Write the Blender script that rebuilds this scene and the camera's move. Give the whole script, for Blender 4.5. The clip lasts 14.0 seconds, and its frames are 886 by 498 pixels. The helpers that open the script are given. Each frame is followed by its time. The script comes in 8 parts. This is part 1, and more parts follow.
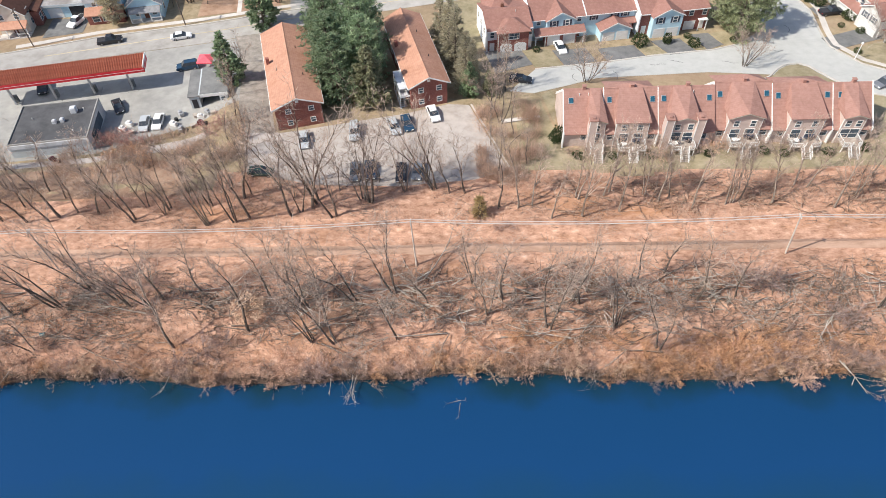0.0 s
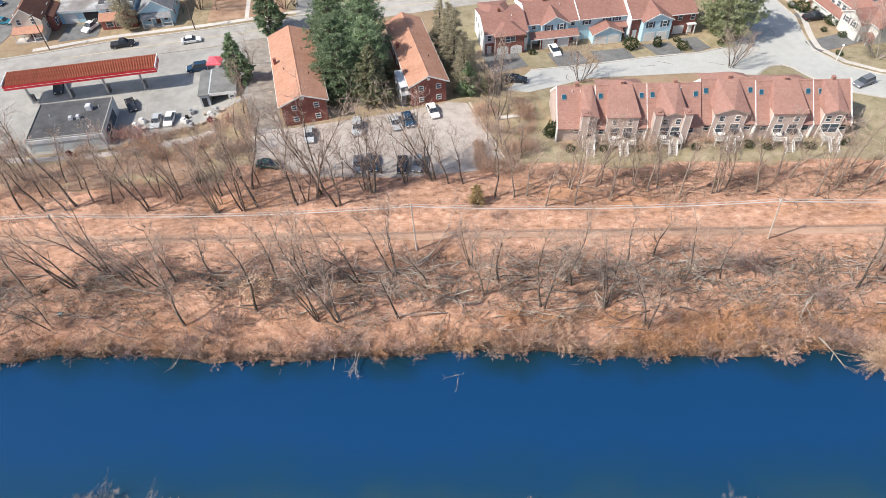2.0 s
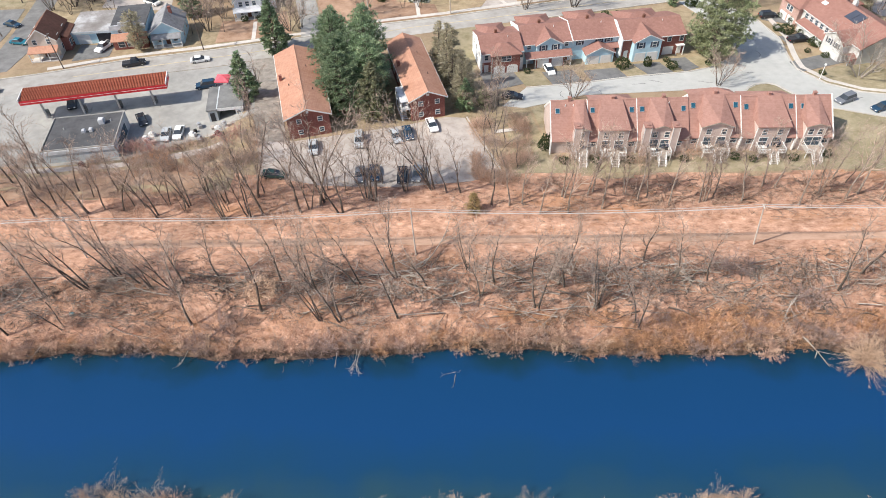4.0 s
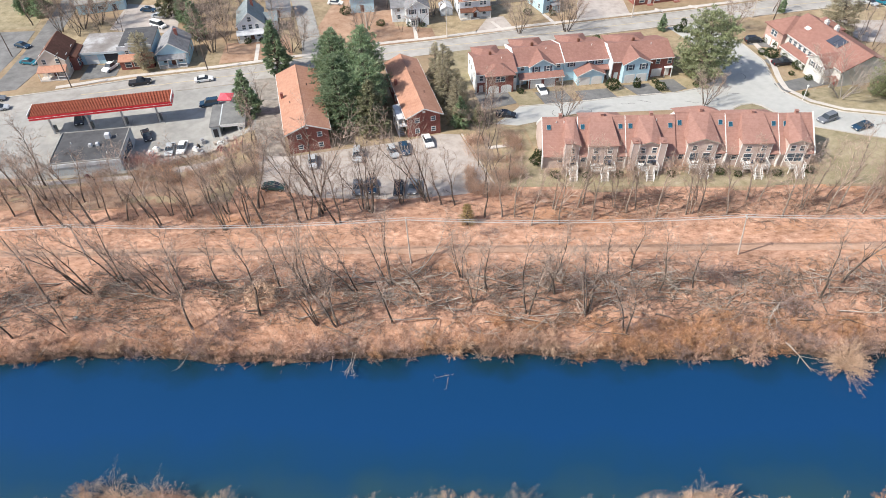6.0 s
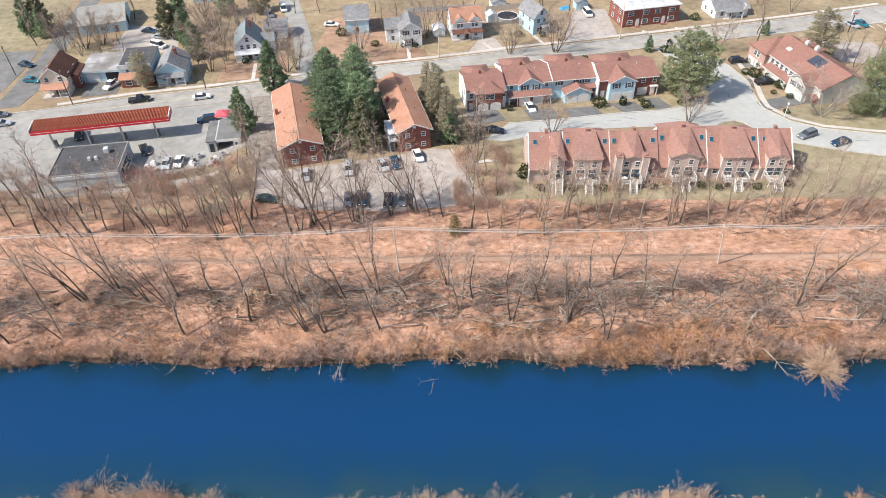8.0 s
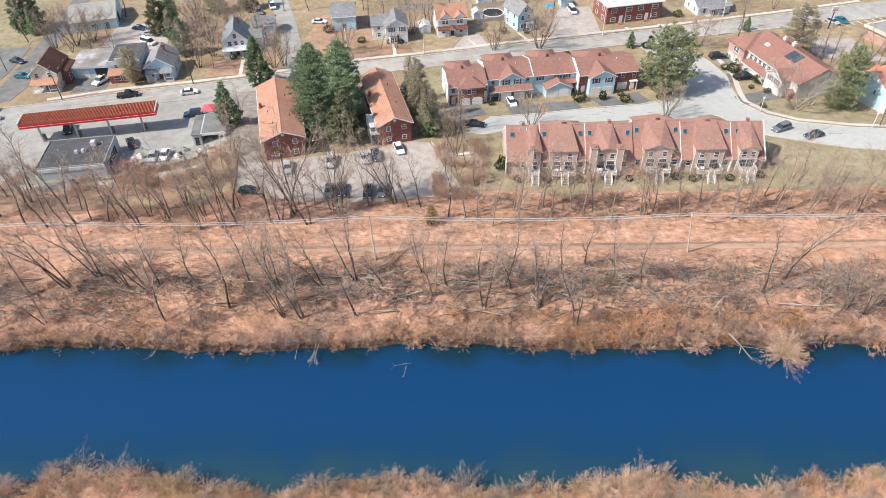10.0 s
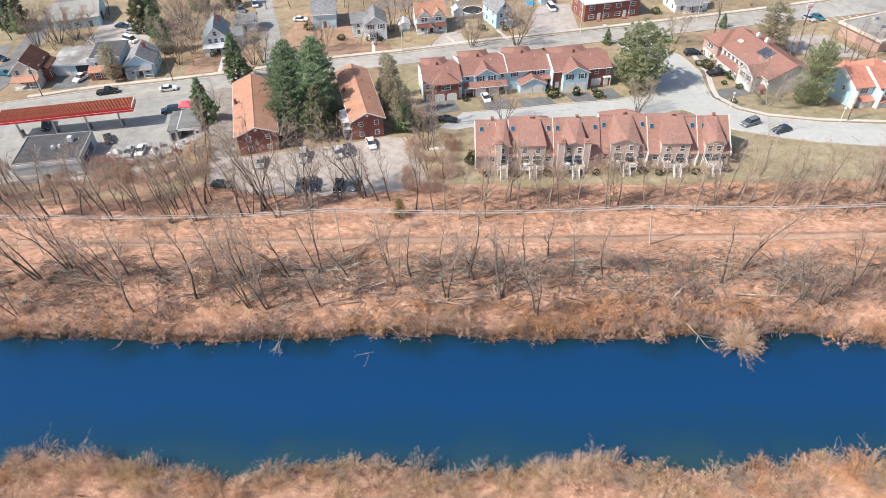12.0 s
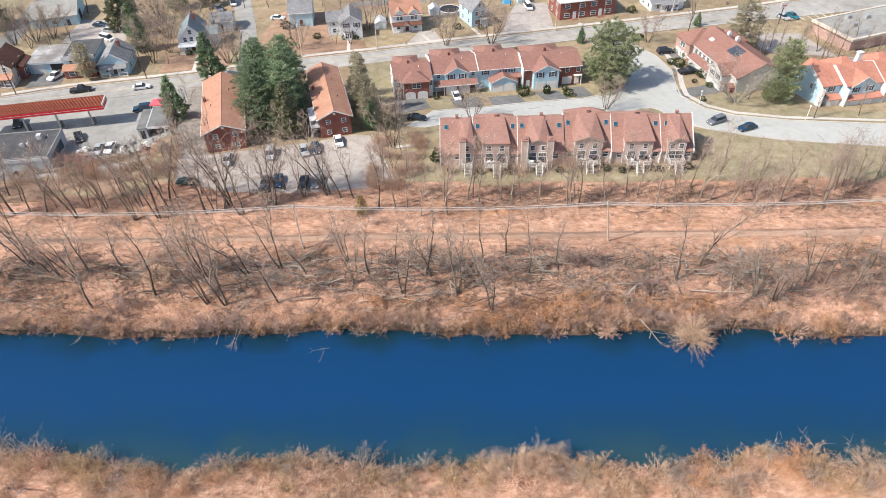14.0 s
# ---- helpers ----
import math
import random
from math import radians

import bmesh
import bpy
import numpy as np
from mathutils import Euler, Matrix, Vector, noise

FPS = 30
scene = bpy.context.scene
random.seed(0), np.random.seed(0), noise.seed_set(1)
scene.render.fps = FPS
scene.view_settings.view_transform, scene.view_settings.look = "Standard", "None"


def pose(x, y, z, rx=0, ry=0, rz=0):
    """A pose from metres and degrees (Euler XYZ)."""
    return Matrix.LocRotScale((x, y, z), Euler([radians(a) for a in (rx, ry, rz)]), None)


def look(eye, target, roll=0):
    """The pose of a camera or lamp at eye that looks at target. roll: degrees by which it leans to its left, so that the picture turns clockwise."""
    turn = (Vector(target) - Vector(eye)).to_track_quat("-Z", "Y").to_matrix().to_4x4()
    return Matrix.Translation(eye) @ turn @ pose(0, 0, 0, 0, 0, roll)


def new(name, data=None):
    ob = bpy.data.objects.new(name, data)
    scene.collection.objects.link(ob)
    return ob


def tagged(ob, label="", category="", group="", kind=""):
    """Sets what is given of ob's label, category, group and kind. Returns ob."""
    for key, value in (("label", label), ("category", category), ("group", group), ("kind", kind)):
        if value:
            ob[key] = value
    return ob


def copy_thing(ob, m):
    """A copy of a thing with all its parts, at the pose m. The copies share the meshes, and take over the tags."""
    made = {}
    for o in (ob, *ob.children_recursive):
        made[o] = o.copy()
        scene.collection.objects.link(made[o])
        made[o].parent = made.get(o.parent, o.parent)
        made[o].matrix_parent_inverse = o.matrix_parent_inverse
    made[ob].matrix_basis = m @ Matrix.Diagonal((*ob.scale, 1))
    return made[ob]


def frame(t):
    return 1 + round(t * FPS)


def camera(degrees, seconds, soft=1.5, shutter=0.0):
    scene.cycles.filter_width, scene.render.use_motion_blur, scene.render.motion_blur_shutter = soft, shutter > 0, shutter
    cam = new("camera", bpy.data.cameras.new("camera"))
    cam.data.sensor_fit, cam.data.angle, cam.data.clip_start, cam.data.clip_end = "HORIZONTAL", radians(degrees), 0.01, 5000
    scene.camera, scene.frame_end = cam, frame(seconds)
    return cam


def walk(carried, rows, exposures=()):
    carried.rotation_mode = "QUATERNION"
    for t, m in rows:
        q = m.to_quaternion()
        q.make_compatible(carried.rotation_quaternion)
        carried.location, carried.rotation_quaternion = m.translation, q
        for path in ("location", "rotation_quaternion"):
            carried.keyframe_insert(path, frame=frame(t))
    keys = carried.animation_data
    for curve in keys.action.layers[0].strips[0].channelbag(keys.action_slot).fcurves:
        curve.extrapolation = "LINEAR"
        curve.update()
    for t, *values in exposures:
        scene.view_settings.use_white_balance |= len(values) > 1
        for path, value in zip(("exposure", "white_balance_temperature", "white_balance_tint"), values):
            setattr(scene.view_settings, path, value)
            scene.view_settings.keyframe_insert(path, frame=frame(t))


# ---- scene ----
cam = camera(67.2, 14.0, 0.9)
METRES, EYE, TILT, LEAN, TURN = 42.6, 80.0, 0.0, 0.0, 1.4
ROWS = [
    (0.0, 0.0, 0.0, 0.0, -1.51, -50.03, 1.27),
    (0.5, 0.0009, -0.0436, 0.0021, -1.5, -49.84, 1.27),
    (1.0, 0.0012, -0.0865, 0.0054, -1.48, -49.66, 1.28),
    (1.5, 0.0013, -0.1281, 0.0103, -1.47, -49.18, 1.29),
    (2.0, 0.0002, -0.168, 0.013, -1.49, -48.54, 1.26),
    (2.5, 0.0007, -0.2053, 0.0157, -1.48, -47.89, 1.25),
    (3.0, 0.0015, -0.2407, 0.018, -1.46, -47.25, 1.26),
    (5.5, 0.0109, -0.3915, 0.0258, -1.38, -44.26, 0.93),
    (6.0, 0.0175, -0.4188, 0.0257, -1.35, -43.63, 0.9),
    (6.5, 0.0261, -0.443, 0.0281, -1.33, -43.08, 0.84),
    (7.0, 0.0373, -0.4669, 0.0289, -1.3, -42.49, 0.81),
    (7.5, 0.0507, -0.4905, 0.0293, -1.29, -41.96, 0.8),
    (8.0, 0.0687, -0.513, 0.0304, -1.27, -41.6, 0.82),
    (10.5, 0.2052, -0.6164, 0.0337, -1.25, -41.51, 0.88),
    (11.0, 0.241, -0.6324, 0.034, -1.26, -41.5, 0.9),
    (11.5, 0.2798, -0.6457, 0.0348, -1.27, -41.51, 0.93),
    (12.0, 0.3209, -0.6561, 0.0359, -1.27, -41.53, 0.96),
    (12.5, 0.3629, -0.6647, 0.0367, -1.29, -41.54, 0.96),
    (13.0, 0.4059, -0.6712, 0.0379, -1.29, -41.57, 0.96),
    (13.5, 0.4502, -0.6771, 0.0384, -1.28, -41.58, 0.96),
    (14.0, 0.4951, -0.6821, 0.0379, -1.27, -41.59, 0.96),
]
walk(cam, [(t, pose(0, 0, EYE, TILT, LEAN, TURN) @ pose(METRES * x, METRES * y, METRES * z, 90 + pitch, roll, yaw)) for t, x, y, z, yaw, pitch, roll in ROWS])

# ---- light ----
SUN_FROM = Vector((-0.92, -0.39, 0)).normalized()
SUN_UP = radians(46)
sun_dir = Vector((SUN_FROM.x * math.cos(SUN_UP), SUN_FROM.y * math.cos(SUN_UP), math.sin(SUN_UP)))
world = bpy.data.worlds.new("sky")
world.use_nodes = True
scene.world = world
wn = world.node_tree.nodes
sky = wn.new("ShaderNodeTexSky")
sky.sky_type, sky.sun_disc = "NISHITA", False
sky.sun_elevation, sky.sun_rotation = SUN_UP, math.atan2(SUN_FROM.x, SUN_FROM.y)
sky.air_density, sky.dust_density, sky.ozone_density = 1.0, 1.5, 1.0
world.node_tree.links.new(sky.outputs[0], wn["Background"].inputs[0])
wn["Background"].inputs[1].default_value = 0.125
sun = new("sun", bpy.data.lights.new("sun", "SUN"))
sun.data.energy, sun.data.angle, sun.data.color = 4.35, radians(0.6), (1.0, 0.945, 0.85)
sun.matrix_world = look(sun_dir * 300, (0, 0, 0))
scene.view_settings.exposure = 0.40

# ---- materials ----


def mat(name, cols, scale=1.0, rough=0.85, detail=5, metal=0.0, bump=0.0, bscale=None, local=False, vary=0.0, big=0.12, spec=0.3, stretch=(1, 1, 1), island=0.0):
    """A noise-mottled surface: cols from dark to light, grain of the given scale, slow stains over it."""
    m = bpy.data.materials.new(name)
    m.use_nodes = True
    n, l = m.node_tree.nodes, m.node_tree.links
    b = n["Principled BSDF"]
    b.inputs["Roughness"].default_value, b.inputs["Metallic"].default_value = rough, metal
    b.inputs["Specular IOR Level"].default_value = spec
    if local:
        co = n.new("ShaderNodeTexCoord").outputs["Object"]
    else:
        co = n.new("ShaderNodeNewGeometry").outputs["Position"]
    mp = n.new("ShaderNodeMapping")
    mp.inputs["Scale"].default_value = stretch
    l.new(co, mp.inputs["Vector"])
    co = mp.outputs["Vector"]
    t1 = n.new("ShaderNodeTexNoise")
    t1.inputs["Scale"].default_value, t1.inputs["Detail"].default_value, t1.inputs["Roughness"].default_value = scale, detail, 0.65 + 0.02 * (detail - 5)
    l.new(co, t1.inputs["Vector"])
    r = n.new("ShaderNodeValToRGB")
    e = r.color_ramp.elements
    while len(e) < len(cols):
        e.new(0.5)
    for i, c in enumerate(cols):
        e[i].position, e[i].color = 0.3 + 0.4 * i / max(1, len(cols) - 1), (*c, 1)
    l.new(t1.outputs["Fac"], r.inputs["Fac"])
    t2 = n.new("ShaderNodeTexNoise")
    t2.inputs["Scale"].default_value, t2.inputs["Detail"].default_value = scale * 0.13, 3
    l.new(co, t2.inputs["Vector"])
    mr = n.new("ShaderNodeMapRange")
    mr.inputs["From Min"].default_value, mr.inputs["From Max"].default_value = 0.3, 0.7
    mr.inputs["To Min"].default_value, mr.inputs["To Max"].default_value = 1 - big, 1 + big
    l.new(t2.outputs["Fac"], mr.inputs["Value"])
    val = mr.outputs[0]
    if vary:
        oi = n.new("ShaderNodeObjectInfo")
        m2 = n.new("ShaderNodeMapRange")
        m2.inputs["To Min"].default_value, m2.inputs["To Max"].default_value = 1 - vary, 1 + vary
        l.new(oi.outputs["Random"], m2.inputs["Value"])
        mm = n.new("ShaderNodeMath")
        mm.operation = "MULTIPLY"
        l.new(val, mm.inputs[0]), l.new(m2.outputs[0], mm.inputs[1])
        val = mm.outputs[0]
    if island:
        m3 = n.new("ShaderNodeMapRange")
        m3.inputs["To Min"].default_value, m3.inputs["To Max"].default_value = 1 - island, 1 + island
        l.new(n.new("ShaderNodeNewGeometry").outputs["Random Per Island"], m3.inputs["Value"])
        m4 = n.new("ShaderNodeMath")
        m4.operation = "MULTIPLY"
        l.new(val, m4.inputs[0]), l.new(m3.outputs[0], m4.inputs[1])
        val = m4.outputs[0]
    hs = n.new("ShaderNodeHueSaturation")
    l.new(r.outputs["Color"], hs.inputs["Color"]), l.new(val, hs.inputs["Value"])
    l.new(hs.outputs["Color"], b.inputs["Base Color"])
    if bump:
        t3 = n.new("ShaderNodeTexNoise")
        t3.inputs["Scale"].default_value, t3.inputs["Detail"].default_value = bscale or scale * 3, 4
        l.new(co, t3.inputs["Vector"])
        bp = n.new("ShaderNodeBump")
        bp.inputs["Strength"].default_value, bp.inputs["Distance"].default_value = min(1, bump), 0.1
        l.new(t3.outputs["Fac"], bp.inputs["Height"]), l.new(bp.outputs[0], b.inputs["Normal"])
    return m


def banded(m, axis, period, dark=0.8):
    """Adds fine courses (siding laps, shingle rows, seams) to a surface, across its local axis."""
    n, l = m.node_tree.nodes, m.node_tree.links
    b = n["Principled BSDF"]
    co = n.new("ShaderNodeTexCoord")
    w = n.new("ShaderNodeTexWave")
    w.wave_type, w.bands_direction, w.wave_profile = "BANDS", axis, "SAW"
    w.inputs["Scale"].default_value = 0.314 / period
    w.inputs["Distortion"].default_value = 0.0
    l.new(co.outputs["Object"], w.inputs["Vector"])
    mr = n.new("ShaderNodeMapRange")
    mr.inputs["To Min"].default_value, mr.inputs["To Max"].default_value = dark, 1.0
    l.new(w.outputs["Fac"], mr.inputs["Value"])
    hs = n.new("ShaderNodeHueSaturation")
    src = b.inputs["Base Color"].links[0].from_socket
    l.new(src, hs.inputs["Color"]), l.new(mr.outputs[0], hs.inputs["Value"])
    l.new(hs.outputs["Color"], b.inputs["Base Color"])
    return m


def tinted(m, colour, scale, lo, hi, share):
    """Lets patches of another colour show through a surface where a slow noise is high."""
    n, l = m.node_tree.nodes, m.node_tree.links
    b = n["Principled BSDF"]
    src = b.inputs["Base Color"].links[0].from_socket
    mp = n.new("ShaderNodeMapping")
    mp.inputs["Scale"].default_value = (0.45, 1, 1)
    l.new(n.new("ShaderNodeNewGeometry").outputs["Position"], mp.inputs["Vector"])
    t = n.new("ShaderNodeTexNoise")
    t.inputs["Scale"].default_value, t.inputs["Detail"].default_value, t.inputs["Roughness"].default_value = scale, 8, 0.7
    l.new(mp.outputs["Vector"], t.inputs["Vector"])
    r = n.new("ShaderNodeMapRange")
    r.inputs["From Min"].default_value, r.inputs["From Max"].default_value = lo, hi
    r.inputs["To Max"].default_value = share
    l.new(t.outputs["Fac"], r.inputs["Value"])
    x = n.new("ShaderNodeMix")
    x.data_type = "RGBA"
    x.inputs["B"].default_value = (*colour, 1)
    l.new(r.outputs[0], x.inputs["Factor"]), l.new(src, x.inputs["A"]), l.new(x.outputs["Result"], b.inputs["Base Color"])
    return m


M_litter = mat("leaf_litter", [(0.13, 0.075, 0.052), (0.385, 0.213, 0.143), (0.535, 0.32, 0.225), (0.715, 0.482, 0.364)], 1.0, 0.95, detail=9, bump=1.0, bscale=5.0, big=0.26, stretch=(0.6, 1, 1))
M_litter = tinted(M_litter, (0.46, 0.225, 0.105), 0.075, 0.52, 0.66, 0.55)
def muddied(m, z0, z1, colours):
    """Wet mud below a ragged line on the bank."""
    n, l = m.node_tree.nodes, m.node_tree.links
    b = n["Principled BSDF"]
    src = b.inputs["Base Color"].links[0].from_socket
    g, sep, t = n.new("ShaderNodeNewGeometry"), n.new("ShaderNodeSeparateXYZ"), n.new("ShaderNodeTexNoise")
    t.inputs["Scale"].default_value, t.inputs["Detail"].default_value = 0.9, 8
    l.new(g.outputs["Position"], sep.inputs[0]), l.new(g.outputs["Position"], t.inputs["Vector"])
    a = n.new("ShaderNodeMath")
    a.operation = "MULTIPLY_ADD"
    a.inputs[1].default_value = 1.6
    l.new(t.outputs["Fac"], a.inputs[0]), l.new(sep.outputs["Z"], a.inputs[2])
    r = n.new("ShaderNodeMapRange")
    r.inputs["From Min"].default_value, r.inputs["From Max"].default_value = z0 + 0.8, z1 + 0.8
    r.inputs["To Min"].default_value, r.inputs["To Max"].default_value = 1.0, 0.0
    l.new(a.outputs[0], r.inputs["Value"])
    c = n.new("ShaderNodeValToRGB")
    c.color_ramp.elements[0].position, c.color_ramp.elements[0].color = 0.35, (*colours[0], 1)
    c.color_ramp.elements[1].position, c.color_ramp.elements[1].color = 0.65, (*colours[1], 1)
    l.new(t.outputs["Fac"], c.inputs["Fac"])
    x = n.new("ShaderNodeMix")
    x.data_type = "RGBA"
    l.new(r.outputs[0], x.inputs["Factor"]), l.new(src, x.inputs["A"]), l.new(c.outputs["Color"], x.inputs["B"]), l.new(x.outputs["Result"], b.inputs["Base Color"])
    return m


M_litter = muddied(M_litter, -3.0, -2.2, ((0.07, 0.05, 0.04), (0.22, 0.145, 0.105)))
M_dry = mat("dry_grass", [(0.19, 0.15, 0.09), (0.31, 0.245, 0.155), (0.43, 0.345, 0.235)], 0.45, 0.95, detail=9, bump=0.6, bscale=5.0, big=0.25)
M_lawn = mat("winter_lawn", [(0.20, 0.17, 0.098), (0.30, 0.253, 0.162), (0.40, 0.338, 0.238)], 0.45, 0.95, detail=8, bump=0.5, bscale=6.0, big=0.15)
M_lawn = tinted(M_lawn, (0.22, 0.20, 0.115), 0.07, 0.5, 0.68, 0.55)
M_dry = tinted(M_dry, (0.33, 0.225, 0.15), 0.05, 0.44, 0.64, 0.75)
M_earth = mat("bare_earth_yard", [(0.25, 0.15, 0.095), (0.35, 0.225, 0.155), (0.44, 0.305, 0.22)], 0.4, 0.95, detail=8, bump=0.5, bscale=4.0, big=0.22)
M_track = mat("trodden_gravel_track", [(0.29, 0.18, 0.125), (0.41, 0.262, 0.188), (0.51, 0.345, 0.26)], 0.7, 0.95, detail=8, bump=0.5, bscale=6.0, big=0.2, stretch=(0.4, 1, 1))
M_lot = mat("worn_asphalt_lot", [(0.33, 0.287, 0.258), (0.42, 0.374, 0.342), (0.475, 0.427, 0.395)], 0.5, 0.9, bump=0.2, bscale=8.0, big=0.12)
M_gravel = mat("dark_gravel", [(0.20, 0.175, 0.15), (0.30, 0.265, 0.23), (0.40, 0.355, 0.315)], 0.7, 0.95, detail=8, bump=0.4, bscale=6.0, big=0.2)
M_court = mat("worn_concrete", [(0.27, 0.265, 0.25), (0.33, 0.32, 0.30), (0.39, 0.38, 0.355)], 0.35, 0.9, bump=0.15, bscale=8.0, big=0.14)
M_road = mat("pale_road", [(0.41, 0.41, 0.39), (0.455, 0.455, 0.435), (0.49, 0.487, 0.465)], 0.6, 0.9, detail=8, bump=0.15, bscale=8.0, big=0.06)
M_avenue = mat("tan_worn_asphalt", [(0.30, 0.282, 0.258), (0.37, 0.35, 0.325), (0.43, 0.41, 0.385)], 0.35, 0.9, bump=0.15, bscale=8.0, big=0.12)
M_street = mat("grey_street_asphalt", [(0.15, 0.147, 0.145), (0.20, 0.197, 0.193), (0.25, 0.245, 0.24)], 0.4, 0.9, bump=0.2, bscale=8.0)
M_walk = mat("concrete_walk", [(0.50, 0.46, 0.42), (0.60, 0.56, 0.52)], 0.8, 0.9, bump=0.1)
M_drive = mat("driveway_asphalt", [(0.125, 0.125, 0.125), (0.175, 0.175, 0.173), (0.225, 0.223, 0.218)], 0.5, 0.9, bump=0.2)
M_kerb = mat("kerb_concrete", [(0.45, 0.42, 0.385), (0.55, 0.515, 0.475)], 0.8, 0.9)
M_line = mat("road_paint", [(0.62, 0.60, 0.55), (0.72, 0.70, 0.66)], 2, 0.8)
M_yellow = mat("yellow_road_paint", [(0.48, 0.40, 0.27), (0.54, 0.46, 0.33)], 2, 0.8)
M_roofO = banded(mat("orange_shingles", [(0.41, 0.21, 0.145), (0.465, 0.25, 0.175), (0.525, 0.295, 0.21)], 1.6, 0.9, bump=0.3, local=True, big=0.08), "X", 0.35, 0.9)
M_roofO = tinted(M_roofO, (0.35, 0.165, 0.10), 0.3, 0.5, 0.68, 0.5)
M_roofR = banded(mat("red_brown_shingles", [(0.265, 0.134, 0.108), (0.30, 0.157, 0.128), (0.34, 0.188, 0.155)], 1.5, 0.9, bump=0.3, local=True, big=0.08), "Y", 0.35, 0.92)
M_roofP = banded(mat("pinkish_shingles", [(0.305, 0.165, 0.134), (0.348, 0.194, 0.159), (0.392, 0.225, 0.187)], 1.5, 0.9, bump=0.3, local=True, big=0.08), "Y", 0.35, 0.92)
M_roofS = mat("coral_shingles", [(0.42, 0.175, 0.125), (0.47, 0.21, 0.15), (0.52, 0.245, 0.18)], 1.5, 0.9, bump=0.3, local=True)
M_roofB = mat("dark_brown_shingles", [(0.13, 0.06, 0.04), (0.19, 0.09, 0.065)], 1.5, 0.9, bump=0.3, local=True)
M_roofG = mat("grey_shingles", [(0.16, 0.16, 0.17), (0.24, 0.24, 0.25), (0.29, 0.29, 0.30)], 1.2, 0.9, bump=0.3, local=True)
M_roofT = mat("slate_blue_shingles", [(0.15, 0.185, 0.20), (0.21, 0.245, 0.26), (0.26, 0.295, 0.31)], 1.2, 0.8, bump=0.3, local=True)
M_flat = mat("dark_flat_roofing", [(0.06, 0.06, 0.064), (0.085, 0.085, 0.09), (0.11, 0.11, 0.115)], 0.5, 0.85, bump=0.15, local=True)
M_flatW = mat("pale_flat_roofing", [(0.40, 0.41, 0.43), (0.58, 0.59, 0.62), (0.70, 0.71, 0.73)], 0.4, 0.85, bump=0.15, local=True)
M_flatP = mat("patched_flat_roofing", [(0.20, 0.18, 0.165), (0.30, 0.28, 0.27), (0.55, 0.55, 0.56)], 0.22, 0.85, bump=0.15, local=True)
M_brick = banded(mat("red_brick", [(0.215, 0.078, 0.063), (0.28, 0.108, 0.088), (0.335, 0.145, 0.118)], 3.0, 0.9, bump=0.3, local=True), "Z", 0.15, 0.85)
# paler copy of the brick: sunlight on the walls is put into its colour
M_brickLit = banded(mat("sunlit_pink_brick", [(0.43, 0.27, 0.23), (0.52, 0.345, 0.295), (0.60, 0.42, 0.37)], 3.0, 0.9, bump=0.3, local=True), "Z", 0.15, 0.88)
M_taupe = banded(mat("taupe_siding", [(0.53, 0.425, 0.385), (0.61, 0.495, 0.45)], 1.0, 0.7, local=True), "Z", 0.2, 0.88)
M_blue = banded(mat("pale_blue_siding", [(0.43, 0.62, 0.72), (0.52, 0.70, 0.79)], 1.0, 0.7, local=True), "Z", 0.2, 0.9)
M_white = mat("white_paint", [(0.70, 0.695, 0.68), (0.79, 0.785, 0.77)], 1.5, 0.6, local=True, big=0.05)
M_whiteS = banded(mat("white_siding", [(0.70, 0.73, 0.76), (0.79, 0.82, 0.85)], 1.0, 0.7, local=True), "Z", 0.2, 0.9)
M_stone = banded(mat("grey_white_siding", [(0.56, 0.555, 0.54), (0.66, 0.655, 0.64)], 1.0, 0.7, local=True), "Z", 0.2, 0.9)
M_cream = mat("cream_stucco", [(0.58, 0.50, 0.42), (0.66, 0.59, 0.51)], 1.0, 0.8, local=True)
M_greyW = mat("grey_block_wall", [(0.42, 0.45, 0.47), (0.52, 0.55, 0.57)], 1.0, 0.85, local=True)
M_canopy = mat("canopy_tiles", [(0.26, 0.065, 0.036), (0.34, 0.095, 0.052), (0.40, 0.13, 0.075)], 1.0, 0.7, local=True, vary=0.08)
M_red = mat("red_fascia", [(0.55, 0.025, 0.035), (0.64, 0.04, 0.05)], 1.0, 0.5, local=True)
M_tarp = mat("blue_tarpaulin", [(0.06, 0.30, 0.55), (0.10, 0.40, 0.66)], 1.0, 0.6, local=True)
M_coral = mat("coral_canvas", [(0.78, 0.10, 0.13), (0.86, 0.15, 0.19)], 1.0, 0.8, local=True)
M_steel = mat("galvanised_steel", [(0.40, 0.40, 0.41), (0.50, 0.50, 0.51)], 2.0, 0.5, metal=0.5, local=True)
M_dark = mat("dark_opening", [(0.03, 0.03, 0.035), (0.045, 0.045, 0.05)], 1.0, 0.8, local=True)
M_shutter = mat("dark_shutter", [(0.05, 0.06, 0.09), (0.07, 0.08, 0.11)], 1.0, 0.7, local=True)
M_glass = mat("window_glass", [(0.05, 0.075, 0.10), (0.08, 0.11, 0.14)], 0.5, 0.08, local=True, spec=0.6)
M_skyl = mat("skylight_glass", [(0.015, 0.07, 0.11), (0.03, 0.11, 0.16)], 0.7, 0.1, local=True, spec=0.6)
M_pole = mat("weathered_pole", [(0.56, 0.49, 0.42), (0.68, 0.60, 0.53)], 3.0, 0.9, local=True, stretch=(1, 1, 0.1))
M_poleD = mat("dark_pole", [(0.10, 0.075, 0.06), (0.15, 0.11, 0.09)], 3.0, 0.9, local=True, stretch=(1, 1, 0.1))
M_wire = mat("pale_cable", [(0.48, 0.47, 0.46), (0.58, 0.57, 0.56)], 3.0, 0.5)
